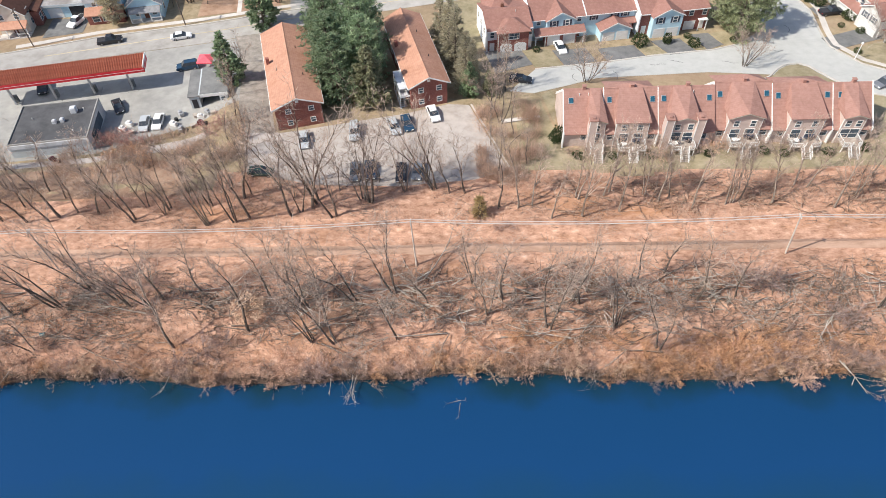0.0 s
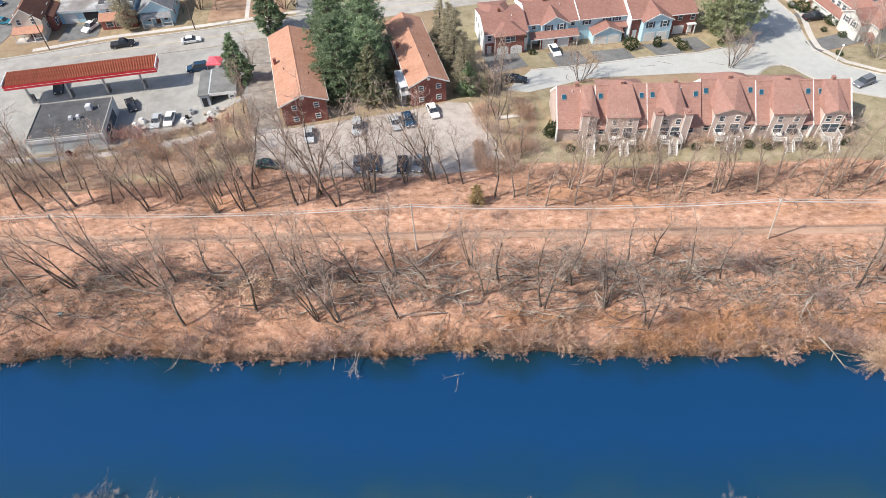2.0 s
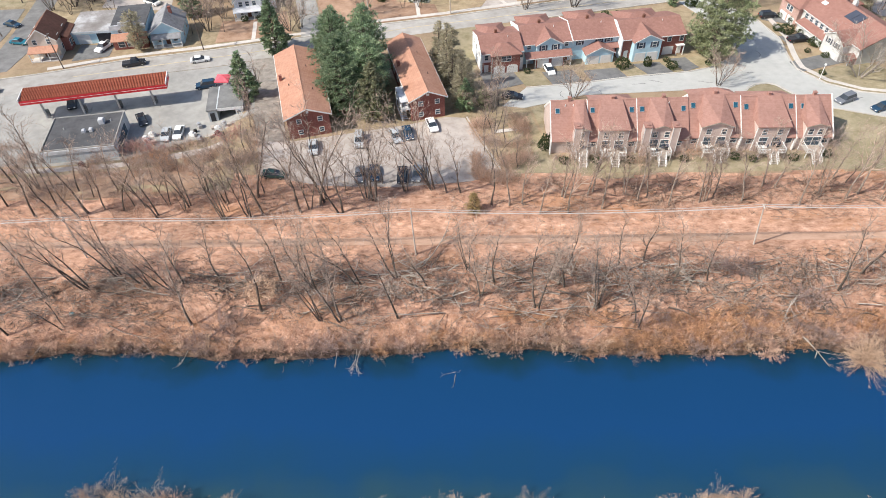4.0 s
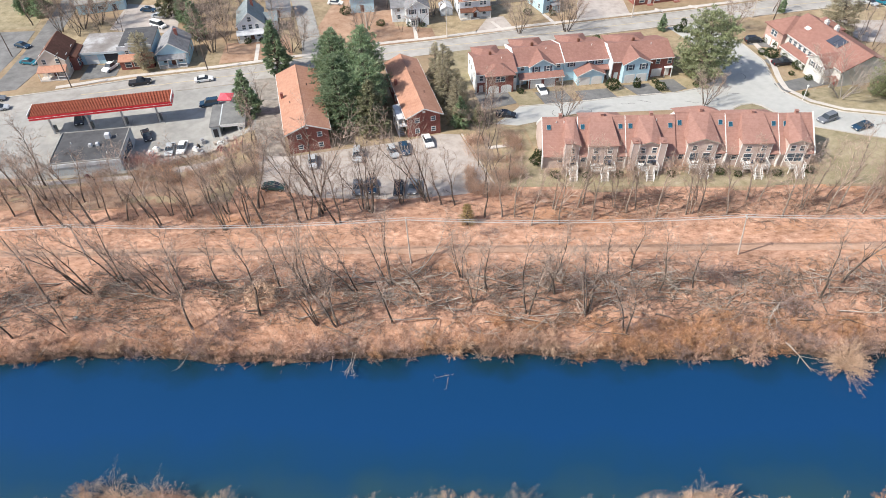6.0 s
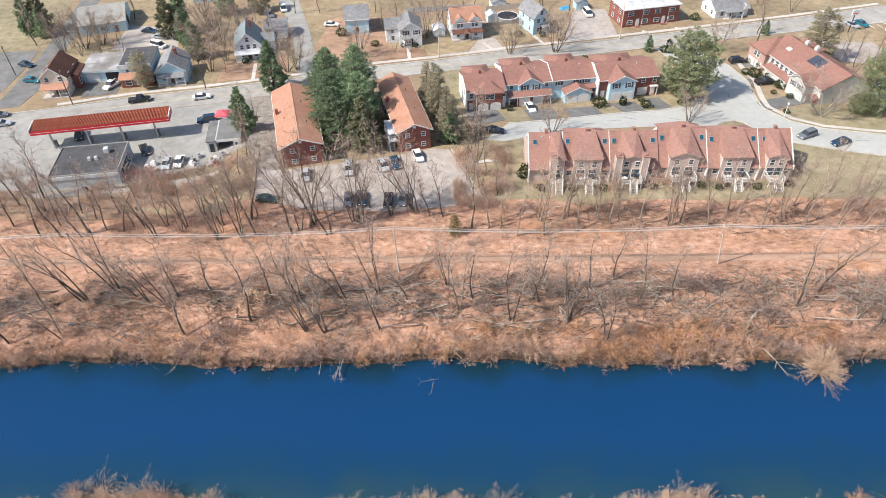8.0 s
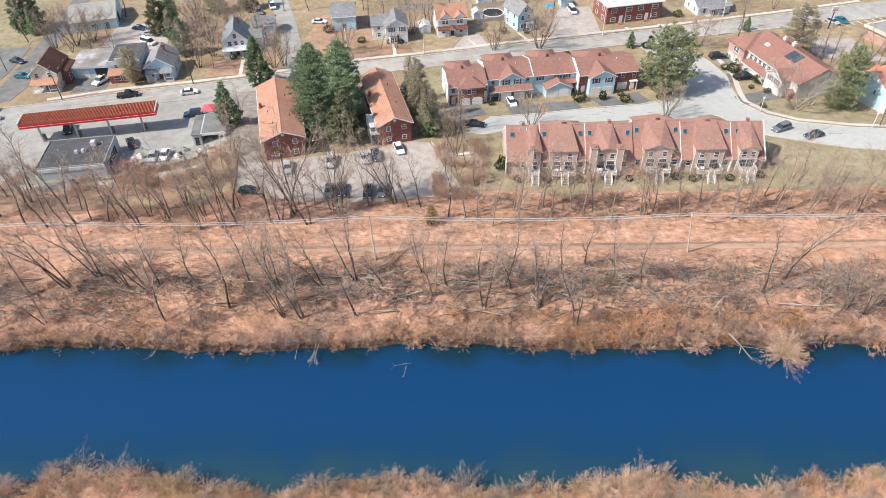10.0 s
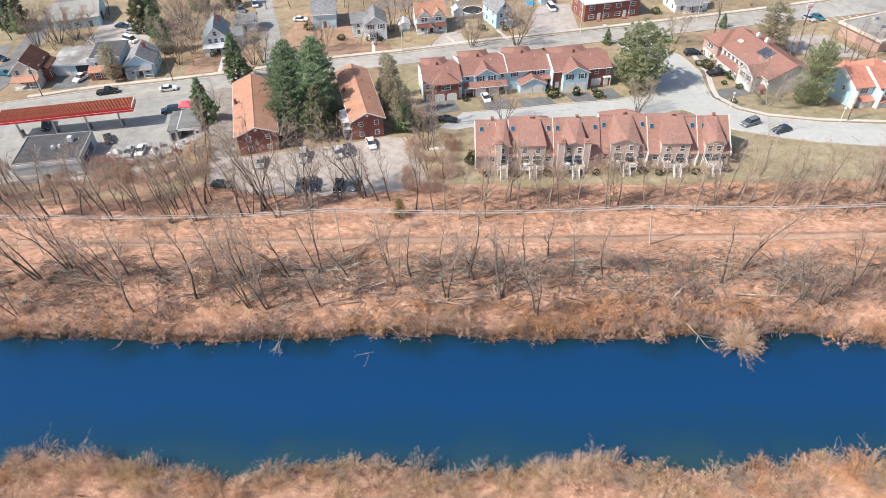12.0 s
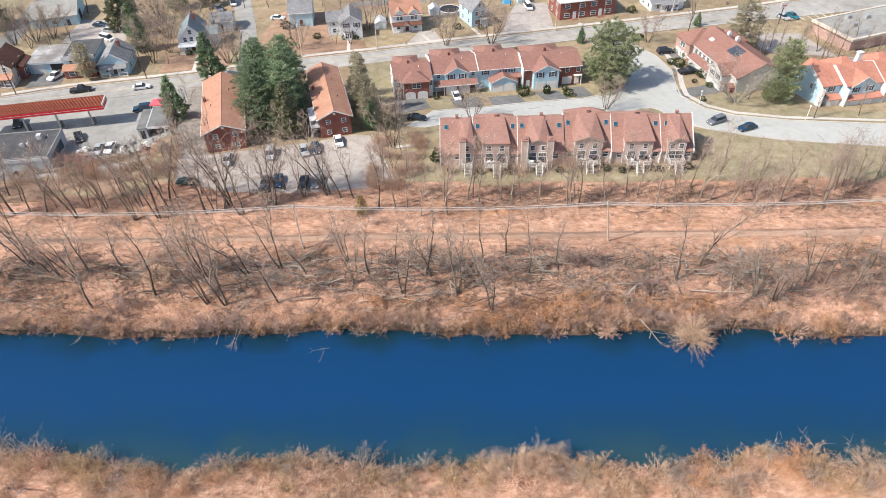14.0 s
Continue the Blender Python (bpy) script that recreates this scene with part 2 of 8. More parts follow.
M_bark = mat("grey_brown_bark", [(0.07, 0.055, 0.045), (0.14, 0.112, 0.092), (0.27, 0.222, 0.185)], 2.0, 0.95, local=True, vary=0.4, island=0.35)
# lighter copies of bark and twigs: sun on these trees put into the colour
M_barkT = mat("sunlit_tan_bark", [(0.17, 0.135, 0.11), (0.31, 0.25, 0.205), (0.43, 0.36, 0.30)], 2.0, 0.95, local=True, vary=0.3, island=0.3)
M_twigT = mat("sunlit_tan_twigs", [(0.34, 0.255, 0.205), (0.50, 0.385, 0.315)], 1.0, 0.95, local=True, vary=0.2, island=0.30)
M_twig = mat("brown_twigs", [(0.25, 0.19, 0.153), (0.38, 0.293, 0.242), (0.49, 0.385, 0.32)], 1.0, 0.95, local=True, vary=0.2, island=0.30)
M_deadwood = mat("dark_dead_wood", [(0.085, 0.066, 0.055), (0.19, 0.152, 0.127), (0.34, 0.285, 0.24)], 2.0, 0.95, local=True, vary=0.4, island=0.40)
M_log = mat("rusty_dead_wood", [(0.20, 0.13, 0.09), (0.36, 0.245, 0.18), (0.50, 0.37, 0.285)], 2.0, 0.95, local=True, island=0.35)
M_pale = mat("bleached_wood", [(0.35, 0.30, 0.255), (0.50, 0.44, 0.385)], 2.0, 0.9, local=True, vary=0.15, island=0.20)
M_brushP = mat("pinkish_brush", [(0.36, 0.22, 0.16), (0.52, 0.335, 0.245), (0.66, 0.46, 0.355)], 0.6, 0.95, vary=0.3, island=0.30)
M_brushL = mat("pale_pink_brush", [(0.44, 0.27, 0.19), (0.62, 0.40, 0.29), (0.76, 0.54, 0.42)], 0.6, 0.95, vary=0.25, island=0.30)
M_brushO = mat("rusty_brush", [(0.40, 0.21, 0.115), (0.595, 0.35, 0.205)], 0.8, 0.95, vary=0.25, island=0.30)
M_brushG = mat("grey_brush", [(0.24, 0.19, 0.16), (0.44, 0.36, 0.31)], 0.6, 0.95, vary=0.2, island=0.30)
M_thick = mat("pale_pink_thicket", [(0.40, 0.27, 0.20), (0.58, 0.41, 0.32)], 0.6, 0.95, island=0.25)
M_brushN = mat("golden_reeds", [(0.42, 0.28, 0.15), (0.58, 0.41, 0.25)], 0.8, 0.95, vary=0.15, island=0.30)
M_dusk = mat("dusky_red_brush", [(0.36, 0.185, 0.165), (0.52, 0.29, 0.255)], 0.6, 0.95, vary=0.15, island=0.25)
M_brushV = mat("dark_purple_brush", [(0.20, 0.135, 0.12), (0.33, 0.235, 0.205), (0.47, 0.345, 0.30)], 0.6, 0.95, vary=0.2, island=0.30)
# near-black brush colour that stands in for the shade under the shore bushes
M_brushShade = mat("shore_shade_brush", [(0.07, 0.05, 0.04), (0.15, 0.105, 0.08)], 0.8, 0.9, island=0.50)
M_larch = mat("feathery_larch", [(0.30, 0.275, 0.185), (0.43, 0.39, 0.28), (0.56, 0.505, 0.385)], 1.2, 0.9, vary=0.1, island=0.30)
M_brushT = mat("tan_reeds", [(0.48, 0.325, 0.22), (0.65, 0.465, 0.34)], 0.8, 0.95, vary=0.12, island=0.22)
M_reed = mat("pale_straw_reeds", [(0.50, 0.375, 0.27), (0.68, 0.53, 0.40)], 0.8, 0.95, vary=0.12, island=0.22)
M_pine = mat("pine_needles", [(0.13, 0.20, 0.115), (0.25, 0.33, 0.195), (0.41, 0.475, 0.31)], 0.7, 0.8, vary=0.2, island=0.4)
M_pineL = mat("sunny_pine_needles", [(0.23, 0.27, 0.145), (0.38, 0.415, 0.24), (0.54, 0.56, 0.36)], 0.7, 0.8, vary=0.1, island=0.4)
M_spruce = mat("olive_needles", [(0.15, 0.165, 0.095), (0.23, 0.235, 0.145), (0.34, 0.325, 0.215)], 1.2, 0.85, vary=0.18, island=0.35)
M_rust = mat("olive_rust_needles", [(0.36, 0.27, 0.125), (0.50, 0.395, 0.21)], 1.2, 0.85)
M_shrub = mat("evergreen_shrub", [(0.04, 0.06, 0.025), (0.07, 0.095, 0.04), (0.10, 0.12, 0.06)], 1.5, 0.85, vary=0.2)
M_tyre = mat("tyre_rubber", [(0.02, 0.02, 0.02), (0.03, 0.03, 0.03)], 3, 0.85, local=True)
M_rim = mat("alloy_rim", [(0.35, 0.35, 0.36), (0.45, 0.45, 0.46)], 3, 0.4, metal=0.7, local=True)
M_carglass = mat("car_glass", [(0.03, 0.04, 0.05), (0.05, 0.06, 0.075)], 0.5, 0.06, local=True, spec=0.6)
M_lens = mat("lamp_lens", [(0.7, 0.7, 0.68), (0.8, 0.8, 0.78)], 1, 0.2, local=True)
M_tail = mat("tail_lamp_lens", [(0.4, 0.02, 0.02), (0.5, 0.03, 0.03)], 1, 0.2, local=True)
PAINT = {k: mat(k + "_car_paint", [c, tuple(min(1, 1.15 * v) for v in c)], 0.6, 0.25, local=True, big=0.03, spec=0.5) for k, c in {
    "white": (0.74, 0.74, 0.74), "silver": (0.42, 0.44, 0.46), "black": (0.022, 0.024, 0.03), "navy": (0.02, 0.05, 0.09), "teal": (0.02, 0.16, 0.22),
    "grey": (0.15, 0.16, 0.18), "maroon": (0.10, 0.025, 0.025), "green": (0.03, 0.06, 0.055)}.items()}



def leafy(m, share):
    """Lets some of the light through thin leaves and needles."""
    n, l = m.node_tree.nodes, m.node_tree.links
    b = n["Principled BSDF"]
    tr, mx = n.new("ShaderNodeBsdfTranslucent"), n.new("ShaderNodeMixShader")
    mx.inputs[0].default_value = share
    l.new(b.inputs["Base Color"].links[0].from_socket, tr.inputs["Color"])
    out = n["Material Output"].inputs["Surface"]
    l.new(b.outputs[0], mx.inputs[1]), l.new(tr.outputs[0], mx.inputs[2]), l.new(mx.outputs[0], out)


for _f in (M_pine, M_pineL, M_spruce, M_rust, M_shrub, M_larch):
    leafy(_f, 0.45)

# water: a clear dark blue canal, greenish and paler over the near shallows, darker along the far bank
M_water = bpy.data.materials.new("canal_water")
M_water.use_nodes = True
_n, _l = M_water.node_tree.nodes, M_water.node_tree.links
_b = _n["Principled BSDF"]
_b.inputs["Roughness"].default_value, _b.inputs["IOR"].default_value = 0.12, 1.33
_b.inputs["Specular IOR Level"].default_value = 0.35
_p = _n.new("ShaderNodeNewGeometry")
_s = _n.new("ShaderNodeSeparateXYZ")
_l.new(_p.outputs["Position"], _s.inputs[0])
_t = _n.new("ShaderNodeTexNoise")
_t.inputs["Scale"].default_value, _t.inputs["Detail"].default_value = 0.12, 4
_l.new(_p.outputs["Position"], _t.inputs["Vector"])
_a = _n.new("ShaderNodeMath")
_a.operation = "MULTIPLY_ADD"
_a.inputs[1].default_value, _a.inputs[2].default_value = 9.0, -4.5
_l.new(_t.outputs["Fac"], _a.inputs[0])
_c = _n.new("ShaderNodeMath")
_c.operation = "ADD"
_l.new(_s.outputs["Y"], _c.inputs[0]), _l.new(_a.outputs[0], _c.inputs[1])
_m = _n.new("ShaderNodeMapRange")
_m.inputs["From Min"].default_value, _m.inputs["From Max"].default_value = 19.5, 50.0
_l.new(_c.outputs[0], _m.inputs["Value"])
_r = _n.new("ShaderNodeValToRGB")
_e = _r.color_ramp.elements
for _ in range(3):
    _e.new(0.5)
# last stop: shallow-water tint and the far bank's dark reflection, painted into the colour
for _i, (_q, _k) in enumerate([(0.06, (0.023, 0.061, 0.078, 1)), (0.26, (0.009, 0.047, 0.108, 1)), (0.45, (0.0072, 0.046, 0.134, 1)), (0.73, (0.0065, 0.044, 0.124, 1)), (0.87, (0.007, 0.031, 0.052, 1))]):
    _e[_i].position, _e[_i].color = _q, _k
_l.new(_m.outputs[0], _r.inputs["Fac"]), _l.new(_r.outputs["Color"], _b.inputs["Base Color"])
_w = _n.new("ShaderNodeTexNoise")
_w.inputs["Scale"].default_value, _w.inputs["Detail"].default_value = 1.6, 3
_l.new(_p.outputs["Position"], _w.inputs["Vector"])
_q = _n.new("ShaderNodeBump")
_q.inputs["Strength"].default_value, _q.inputs["Distance"].default_value = 0.12, 0.03
_l.new(_w.outputs["Fac"], _q.inputs["Height"]), _l.new(_q.outputs[0], _b.inputs["Normal"])

# ---- building tools ----
WATER = -3.5
PROFILE_Y = (-3000, 17.4, 21.4, 22.7, 24.4, 43, 45.2, 45.7, 48, 54, 104, 127, 165, 260, 3000)
PROFILE_Z = (-1.5, -1.8, -2.6, -3.6, -4.8, -4.8, -4.2, -2.9, -2.1, 0, 0, -3, -4, -5, -5)


def bank_shift(x):
    """How far the shoreline wanders from its straight line."""
    s = 0.9 * math.sin(x * 0.11 + 1.0) + 0.7 * noise.noise((x * 0.21, 3.7, 0.0))
    return s + 0.5 - 1.9 * math.exp(-((x - 61) / 5.0) ** 2) + 0.8 * math.exp(-((x + 20) / 9.0) ** 2) + 0.35 * math.exp(-((x - 33) / 8.0) ** 2) - 0.8 * math.exp(-((x - 82) / 9.0) ** 2)


def near_shift(x):
    return 1.3 * math.sin(x * 0.19 + 2.0) + 1.6 * noise.noise((x * 0.16, 9.1, 0.0)) - 0.75 + 2.2 * math.exp(-((x + 46) / 9.0) ** 2)


def H(x, y):
    """Height of the ground."""
    k = max(0.0, min(1.0, (62 - y) / 12)) * max(0.0, min(1.0, (260 - abs(x)) / 60))
    if y < 35:
        k = max(0.0, min(1.0, (260 - abs(x)) / 60)) * max(0.0, min(1.0, (y - 5) / 12))
        s = near_shift(x) * k
    else:
        s = bank_shift(x) * k
    z = float(np.interp(y - s, PROFILE_Y, PROFILE_Z))
    if x < -42 and 84 < y < 165:
        # the station and the ground west of it lie lower
        k = min(1.0, (-42 - x) / 8)
        k = k * k * (3 - 2 * k)
        z = z * (1 - k) + k * float(np.interp(y, (84, 92, 104, 120, 130, 165), (0, -1.8, -2.4, -2.6, -3.1, -4)))
    if 10 < y < 84 and abs(x) < 200:
        f = min(1.0, (84 - y) / 8) * min(1.0, max(0.0, (abs(y - 67.2) - 2.2) / 3))
        z += f * (0.4 * noise.noise((x * 0.13, y * 0.16, 1.0)) + 0.2 * noise.noise((x * 0.6, y * 0.6, 4.0)))
    return z


def mesh_of(name, bm, material):
    bmesh.ops.recalc_face_normals(bm, faces=bm.faces)
    me = bpy.data.meshes.new(name)
    bm.to_mesh(me)
    bm.free()
    for m in (material if isinstance(material, (list, tuple)) else [material]):
        me.materials.append(m)
    return me


def part(name, bm, material, parent, label=""):
    """Links a bmesh (or a ready mesh) as one part under a thing."""
    me = bm if isinstance(bm, bpy.types.Mesh) else mesh_of(name, bm, material)
    ob = new(name, me)
    ob.parent = parent
    return tagged(ob, label)


def thing(name, m, label, category, group="", kind=""):
    ob = new(name)
    ob.empty_display_size = 0.3
    ob.matrix_basis = m
    return tagged(ob, label, category, group, kind)


def B():
    return bmesh.new()


def box(bm, x0, y0, z0, x1, y1, z1, bevel=0.0):
    v = [bm.verts.new(p) for p in ((x0, y0, z0), (x1, y0, z0), (x1, y1, z0), (x0, y1, z0), (x0, y0, z1), (x1, y0, z1), (x1, y1, z1), (x0, y1, z1))]
    f = [bm.faces.new([v[i] for i in q]) for q in ((3, 2, 1, 0), (4, 5, 6, 7), (0, 1, 5, 4), (1, 2, 6, 5), (2, 3, 7, 6), (3, 0, 4, 7))]
    if bevel:
        es = list({e for q in f for e in q.edges})
        bmesh.ops.bevel(bm, geom=es, offset=bevel, segments=1, affect="EDGES")
    return bm


def prism(bm, pts, vec):
    """Extrudes the closed outline pts (3D, in one plane) along vec."""
    a = [bm.verts.new(p) for p in pts]
    b = [bm.verts.new(Vector(p) + Vector(vec)) for p in pts]
    bm.faces.new(a), bm.faces.new(b[::-1])
    for i in range(len(a)):
        j = (i + 1) % len(a)
        bm.faces.new((a[j], a[i], b[i], b[j]))
    return bm


def tube(bm, p0, p1, r0, r1=None, n=8):
    """A tapered round bar from p0 to p1."""
    r1 = r0 if r1 is None else r1
    p0, p1 = Vector(p0), Vector(p1)
    q = (p1 - p0).to_track_quat("Z", "Y")
    ring = [[bm.verts.new(p + q @ Vector((r * math.cos(6.28318 * i / n), r * math.sin(6.28318 * i / n), 0))) for i in range(n)] for p, r in ((p0, r0), (p1, r1))]
    for i in range(n):
        j = (i + 1) % n
        bm.faces.new((ring[0][i], ring[0][j], ring[1][j], ring[1][i]))
    bm.faces.new(ring[0][::-1]), bm.faces.new(ring[1])
    return bm


def chevron(x0, x1, y0, ym, y1, ze, zr, t=0.2, ze1=None):
    """Gable roof slabs with the ridge along x: eaves at y0 and y1, ridge at ym."""
    ze1 = ze if ze1 is None else ze1
    return prism(B(), [(x0, y0, ze), (x0, ym, zr), (x0, y1, ze1), (x0, y1, ze1 + t), (x0, ym, zr + t), (x0, y0, ze + t)], (x1 - x0, 0, 0))


def chevron_y(y0, y1, x0, xm, x1, ze, zr, t=0.2):
    """Gable roof slabs with the ridge along y."""
    return prism(B(), [(x0, y0, ze), (xm, y0, zr), (x1, y0, ze), (x1, y0, ze + t), (xm, y0, zr + t), (x0, y0, ze + t)], (0, y1 - y0, 0))


def hip(x0, x1, y0, y1, z, zr, inset, t=0.2):
    """A hipped roof with its ridge along x."""
    bm = B()
    ym = (y0 + y1) / 2
    lo = [bm.verts.new(p) for p in ((x0, y0, z - t), (x1, y0, z - t), (x1, y1, z - t), (x0, y1, z - t))]
    up = [bm.verts.new(p) for p in ((x0, y0, z), (x1, y0, z), (x1, y1, z), (x0, y1, z))]
    r = [bm.verts.new((x0 + inset, ym, zr)), bm.verts.new((x1 - inset, ym, zr))]
    bm.faces.new(lo[::-1])
    for i in range(4):
        j = (i + 1) % 4
        bm.faces.new((lo[i], lo[j], up[j], up[i]))
    bm.faces.new((up[0], up[1], r[1], r[0])), bm.faces.new((up[2], up[3], r[0], r[1]))
    bm.faces.new((up[1], up[2], r[1])), bm.faces.new((up[3], up[0], r[0]))
    return bm


_cache = {}


def shared(key, make, material):
    if key not in _cache:
        _cache[key] = mesh_of(key[0], make(), material)
    return _cache[key]


def window(parent, x, y, z, w, h, turn=0, shutters=False, material=None, name="window"):
    """A framed sash window: its outer face at (x, y), sill height z, looking along -y before the turn."""
    def rim():
        bm = B()
        f = 0.1
        box(bm, -w / 2 - f, -0.07, -f, w / 2 + f, 0.02, 0), box(bm, -w / 2 - f, -0.07, h, w / 2 + f, 0.02, h + f)
        box(bm, -w / 2 - f, -0.07, 0, -w / 2, 0.02, h), box(bm, w / 2, -0.07, 0, w / 2 + f, 0.02, h)
        box(bm, -w / 2, -0.055, h / 2 - 0.04, w / 2, 0.02, h / 2 + 0.04)
        return bm
    ob = part(name, shared(("window", w, h), rim, M_white), None, parent)
    ob.matrix_basis = pose(x, y, z, 0, 0, turn)
    p = part("pane", shared(("pane", w, h, (material or M_glass).name), lambda: box(B(), -w / 2 - 0.01, -0.035, -0.01, w / 2 + 0.01, 0.02, h + 0.01), material or M_glass), None, ob)
    if shutters:
        for s in (-1, 1):
            c = s * (w / 2 + 0.33)
            sh = part("shutter", shared(("shutter", h), lambda: box(B(), -0.2, -0.06, -0.05, 0.2, 0.02, h + 0.05), M_shutter), None, ob)
            sh.matrix_basis = pose(c, 0, 0)
    return ob


def door(parent, x, y, z, w=1.0, h=2.05, turn=0, material=None, name="door"):
    ob = part(name, shared((name, w, h, (material or M_white).name), lambda: box(box(B(), -w / 2, -0.06, 0, w / 2, 0.02, h), -w / 2 + 0.15, -0.075, h * 0.55, w / 2 - 0.15, -0.05, h - 0.15), material or M_white), None, parent)
    ob.matrix_basis = pose(x, y, z, 0, 0, turn)
    return ob


def garage_door(parent, x, y, z, w=2.5, h=2.1, turn=0):
    def make():
        bm = B()
        for i in range(4):
            box(bm, -w / 2, -0.05, h * i / 4 + 0.015, w / 2, 0.02, h * (i + 1) / 4 - 0.015)
        box(bm, -w / 2, -0.025, 0, w / 2, 0.01, h)
        return bm
    ob = part("garage_door", shared(("garage_door", w, h), make, M_white), None, parent)
    ob.matrix_basis = pose(x, y, z, 0, 0, turn)
    return ob


def patch(name, outline, material, lift, label, category="ground", step=2.5, kind="structure"):
    """A paved or planted area: a thin sheet that follows the ground just above it, with a turned-down rim."""
    bm = B()
    f = bm.faces.new([bm.verts.new((x, y, 0)) for x, y in outline])
    if f.normal.z < 0:
        f.normal_flip()
    xs, ys = [p[0] for p in outline], [p[1] for p in outline]
    for a, lo, hi in (((1, 0, 0), min(xs), max(xs)), ((0, 1, 0), min(ys), max(ys))):
        for k in range(int(lo // step) + 1, int(hi // step) + 1):
            bmesh.ops.bisect_plane(bm, geom=bm.verts[:] + bm.edges[:] + bm.faces[:], plane_co=(k * step * a[0], k * step * a[1], 0), plane_no=a)
    for k in PROFILE_Y[10:13]:
        bmesh.ops.bisect_plane(bm, geom=bm.verts[:] + bm.edges[:] + bm.faces[:], plane_co=(0, k, 0), plane_no=(0, 1, 0))
    rim = [e for e in bm.edges if e.is_boundary]
    for v in bm.verts:
        v.co.z = H(v.co.x, v.co.y) + lift
    ex = bmesh.ops.extrude_edge_only(bm, edges=rim)
    for v in ex["geom"]:
        if isinstance(v, bmesh.types.BMVert):
            v.co.z -= lift + 0.12
    ob = new(name, mesh_of(name, bm, material))
    return tagged(ob, label, category, "", kind)


def ribbon(name, pts, width, material, lift, label, category="ground", depth=0.15, kind="structure"):
    """A strip (kerb, lane line, track) of a given width along a line of points, following the ground."""
    path = []
    for (ax, ay), (bx, by) in zip(pts, pts[1:]):
        k = max(1, int(math.hypot(bx - ax, by - ay) / 2))
        path += [(ax + (bx - ax) * i / k, ay + (by - ay) * i / k) for i in range(k)]
    path.append(pts[-1])
    bm, rows = B(), []
    for i, (x, y) in enumerate(path):
        a, b = path[max(0, i - 1)], path[min(len(path) - 1, i + 1)]
        dx, dy = b[0] - a[0], b[1] - a[1]
        d = math.hypot(dx, dy) or 1
        ox, oy = -dy / d * width / 2, dx / d * width / 2
        z = H(x, y)
        rows.append([bm.verts.new(p) for p in ((x + ox, y + oy, z - depth), (x + ox, y + oy, z + lift), (x - ox, y - oy, z + lift), (x - ox, y - oy, z - depth))])
    for r, s in zip(rows, rows[1:]):
        for i in range(3):
            bm.faces.new((r[i], r[i + 1], s[i + 1], s[i]))
    ob = new(name, mesh_of(name, bm, material))
    return tagged(ob, label, category, "", kind)

# ---- ground and water ----


def axis(*spans):
    out = []
    for a, b, s in spans:
        out += list(np.arange(a, b, s))
    return [float(v) for v in out]


GX = axis((-2600, -600, 500), (-600, -160, 40), (-160, 190, 1.4), (190, 600, 40), (600, 2700, 500))
GY = axis((-2000, -200, 450), (-200, 8, 25), (8, 86, 0.9), (86, 180, 3), (180, 300, 10), (300, 900, 100), (900, 3000, 500))
GY = sorted(set(GY) | {127.0, 165.0})
gv = [(x, y, H(x, y)) for y in GY for x in GX]
nx = len(GX)
gf = [(j * nx + i, j * nx + i + 1, (j + 1) * nx + i + 1, (j + 1) * nx + i) for j in range(len(GY) - 1) for i in range(nx - 1)]
gm = bpy.data.meshes.new("ground")
gm.from_pydata(gv, [], gf)
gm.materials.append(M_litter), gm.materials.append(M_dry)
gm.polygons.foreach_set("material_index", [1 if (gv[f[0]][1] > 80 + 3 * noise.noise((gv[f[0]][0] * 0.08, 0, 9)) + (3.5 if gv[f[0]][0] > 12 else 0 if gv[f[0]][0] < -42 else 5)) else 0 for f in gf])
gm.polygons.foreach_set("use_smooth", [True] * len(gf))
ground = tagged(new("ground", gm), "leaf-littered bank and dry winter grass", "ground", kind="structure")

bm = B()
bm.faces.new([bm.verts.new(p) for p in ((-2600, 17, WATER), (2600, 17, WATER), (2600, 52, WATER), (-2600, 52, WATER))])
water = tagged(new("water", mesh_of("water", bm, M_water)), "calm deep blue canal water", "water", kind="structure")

# ---- roads and paving ----
avenue_up = [(-170, 108), (-130, 119), (-97, 128.2), (-79.7, 133.8), (-56, 138.9), (-34, 145), (-18.2, 150.4), (-1.1, 154.0), (20.7, 159.9), (46.8, 165.8), (67.7, 170.4), (87.6, 175.2), (111.8, 181.2), (142, 189.6), (200, 205)]
avenue_lo = [(200, 193), (157, 181), (136.6, 176.5), (108.5, 171), (85.3, 166), (66.4, 162), (45, 157), (20, 151.2), (-1, 146.4), (-17.6, 142.2), (-43.2, 134), (-54, 130.6), (-80.9, 124.5), (-105.8, 116.5), (-130, 109), (-170, 97)]
patch("road", avenue_up + avenue_lo, M_avenue, 0.05, "pale worn asphalt avenue", "road")
patch("road", [(-113, 128), (-106.5, 129.5), (-105.4, 140), (-109.6, 161.6), (-113.2, 191), (-118, 225), (-126, 225), (-121, 201), (-117.5, 175.8), (-114.2, 150.6), (-113.2, 138)], M_street, 0.07, "pale side street beside the field", "road")
patch("road", [(-37, 141.5), (-31.5, 143.5), (-36.0, 163.4), (-40.3, 179.8), (-46.5, 200), (-53, 222), (-59, 222), (-52.5, 199), (-46.1, 180), (-42.7, 167.5), (-38.8, 152.1)], M_court, 0.07, "narrow pale side street", "road")
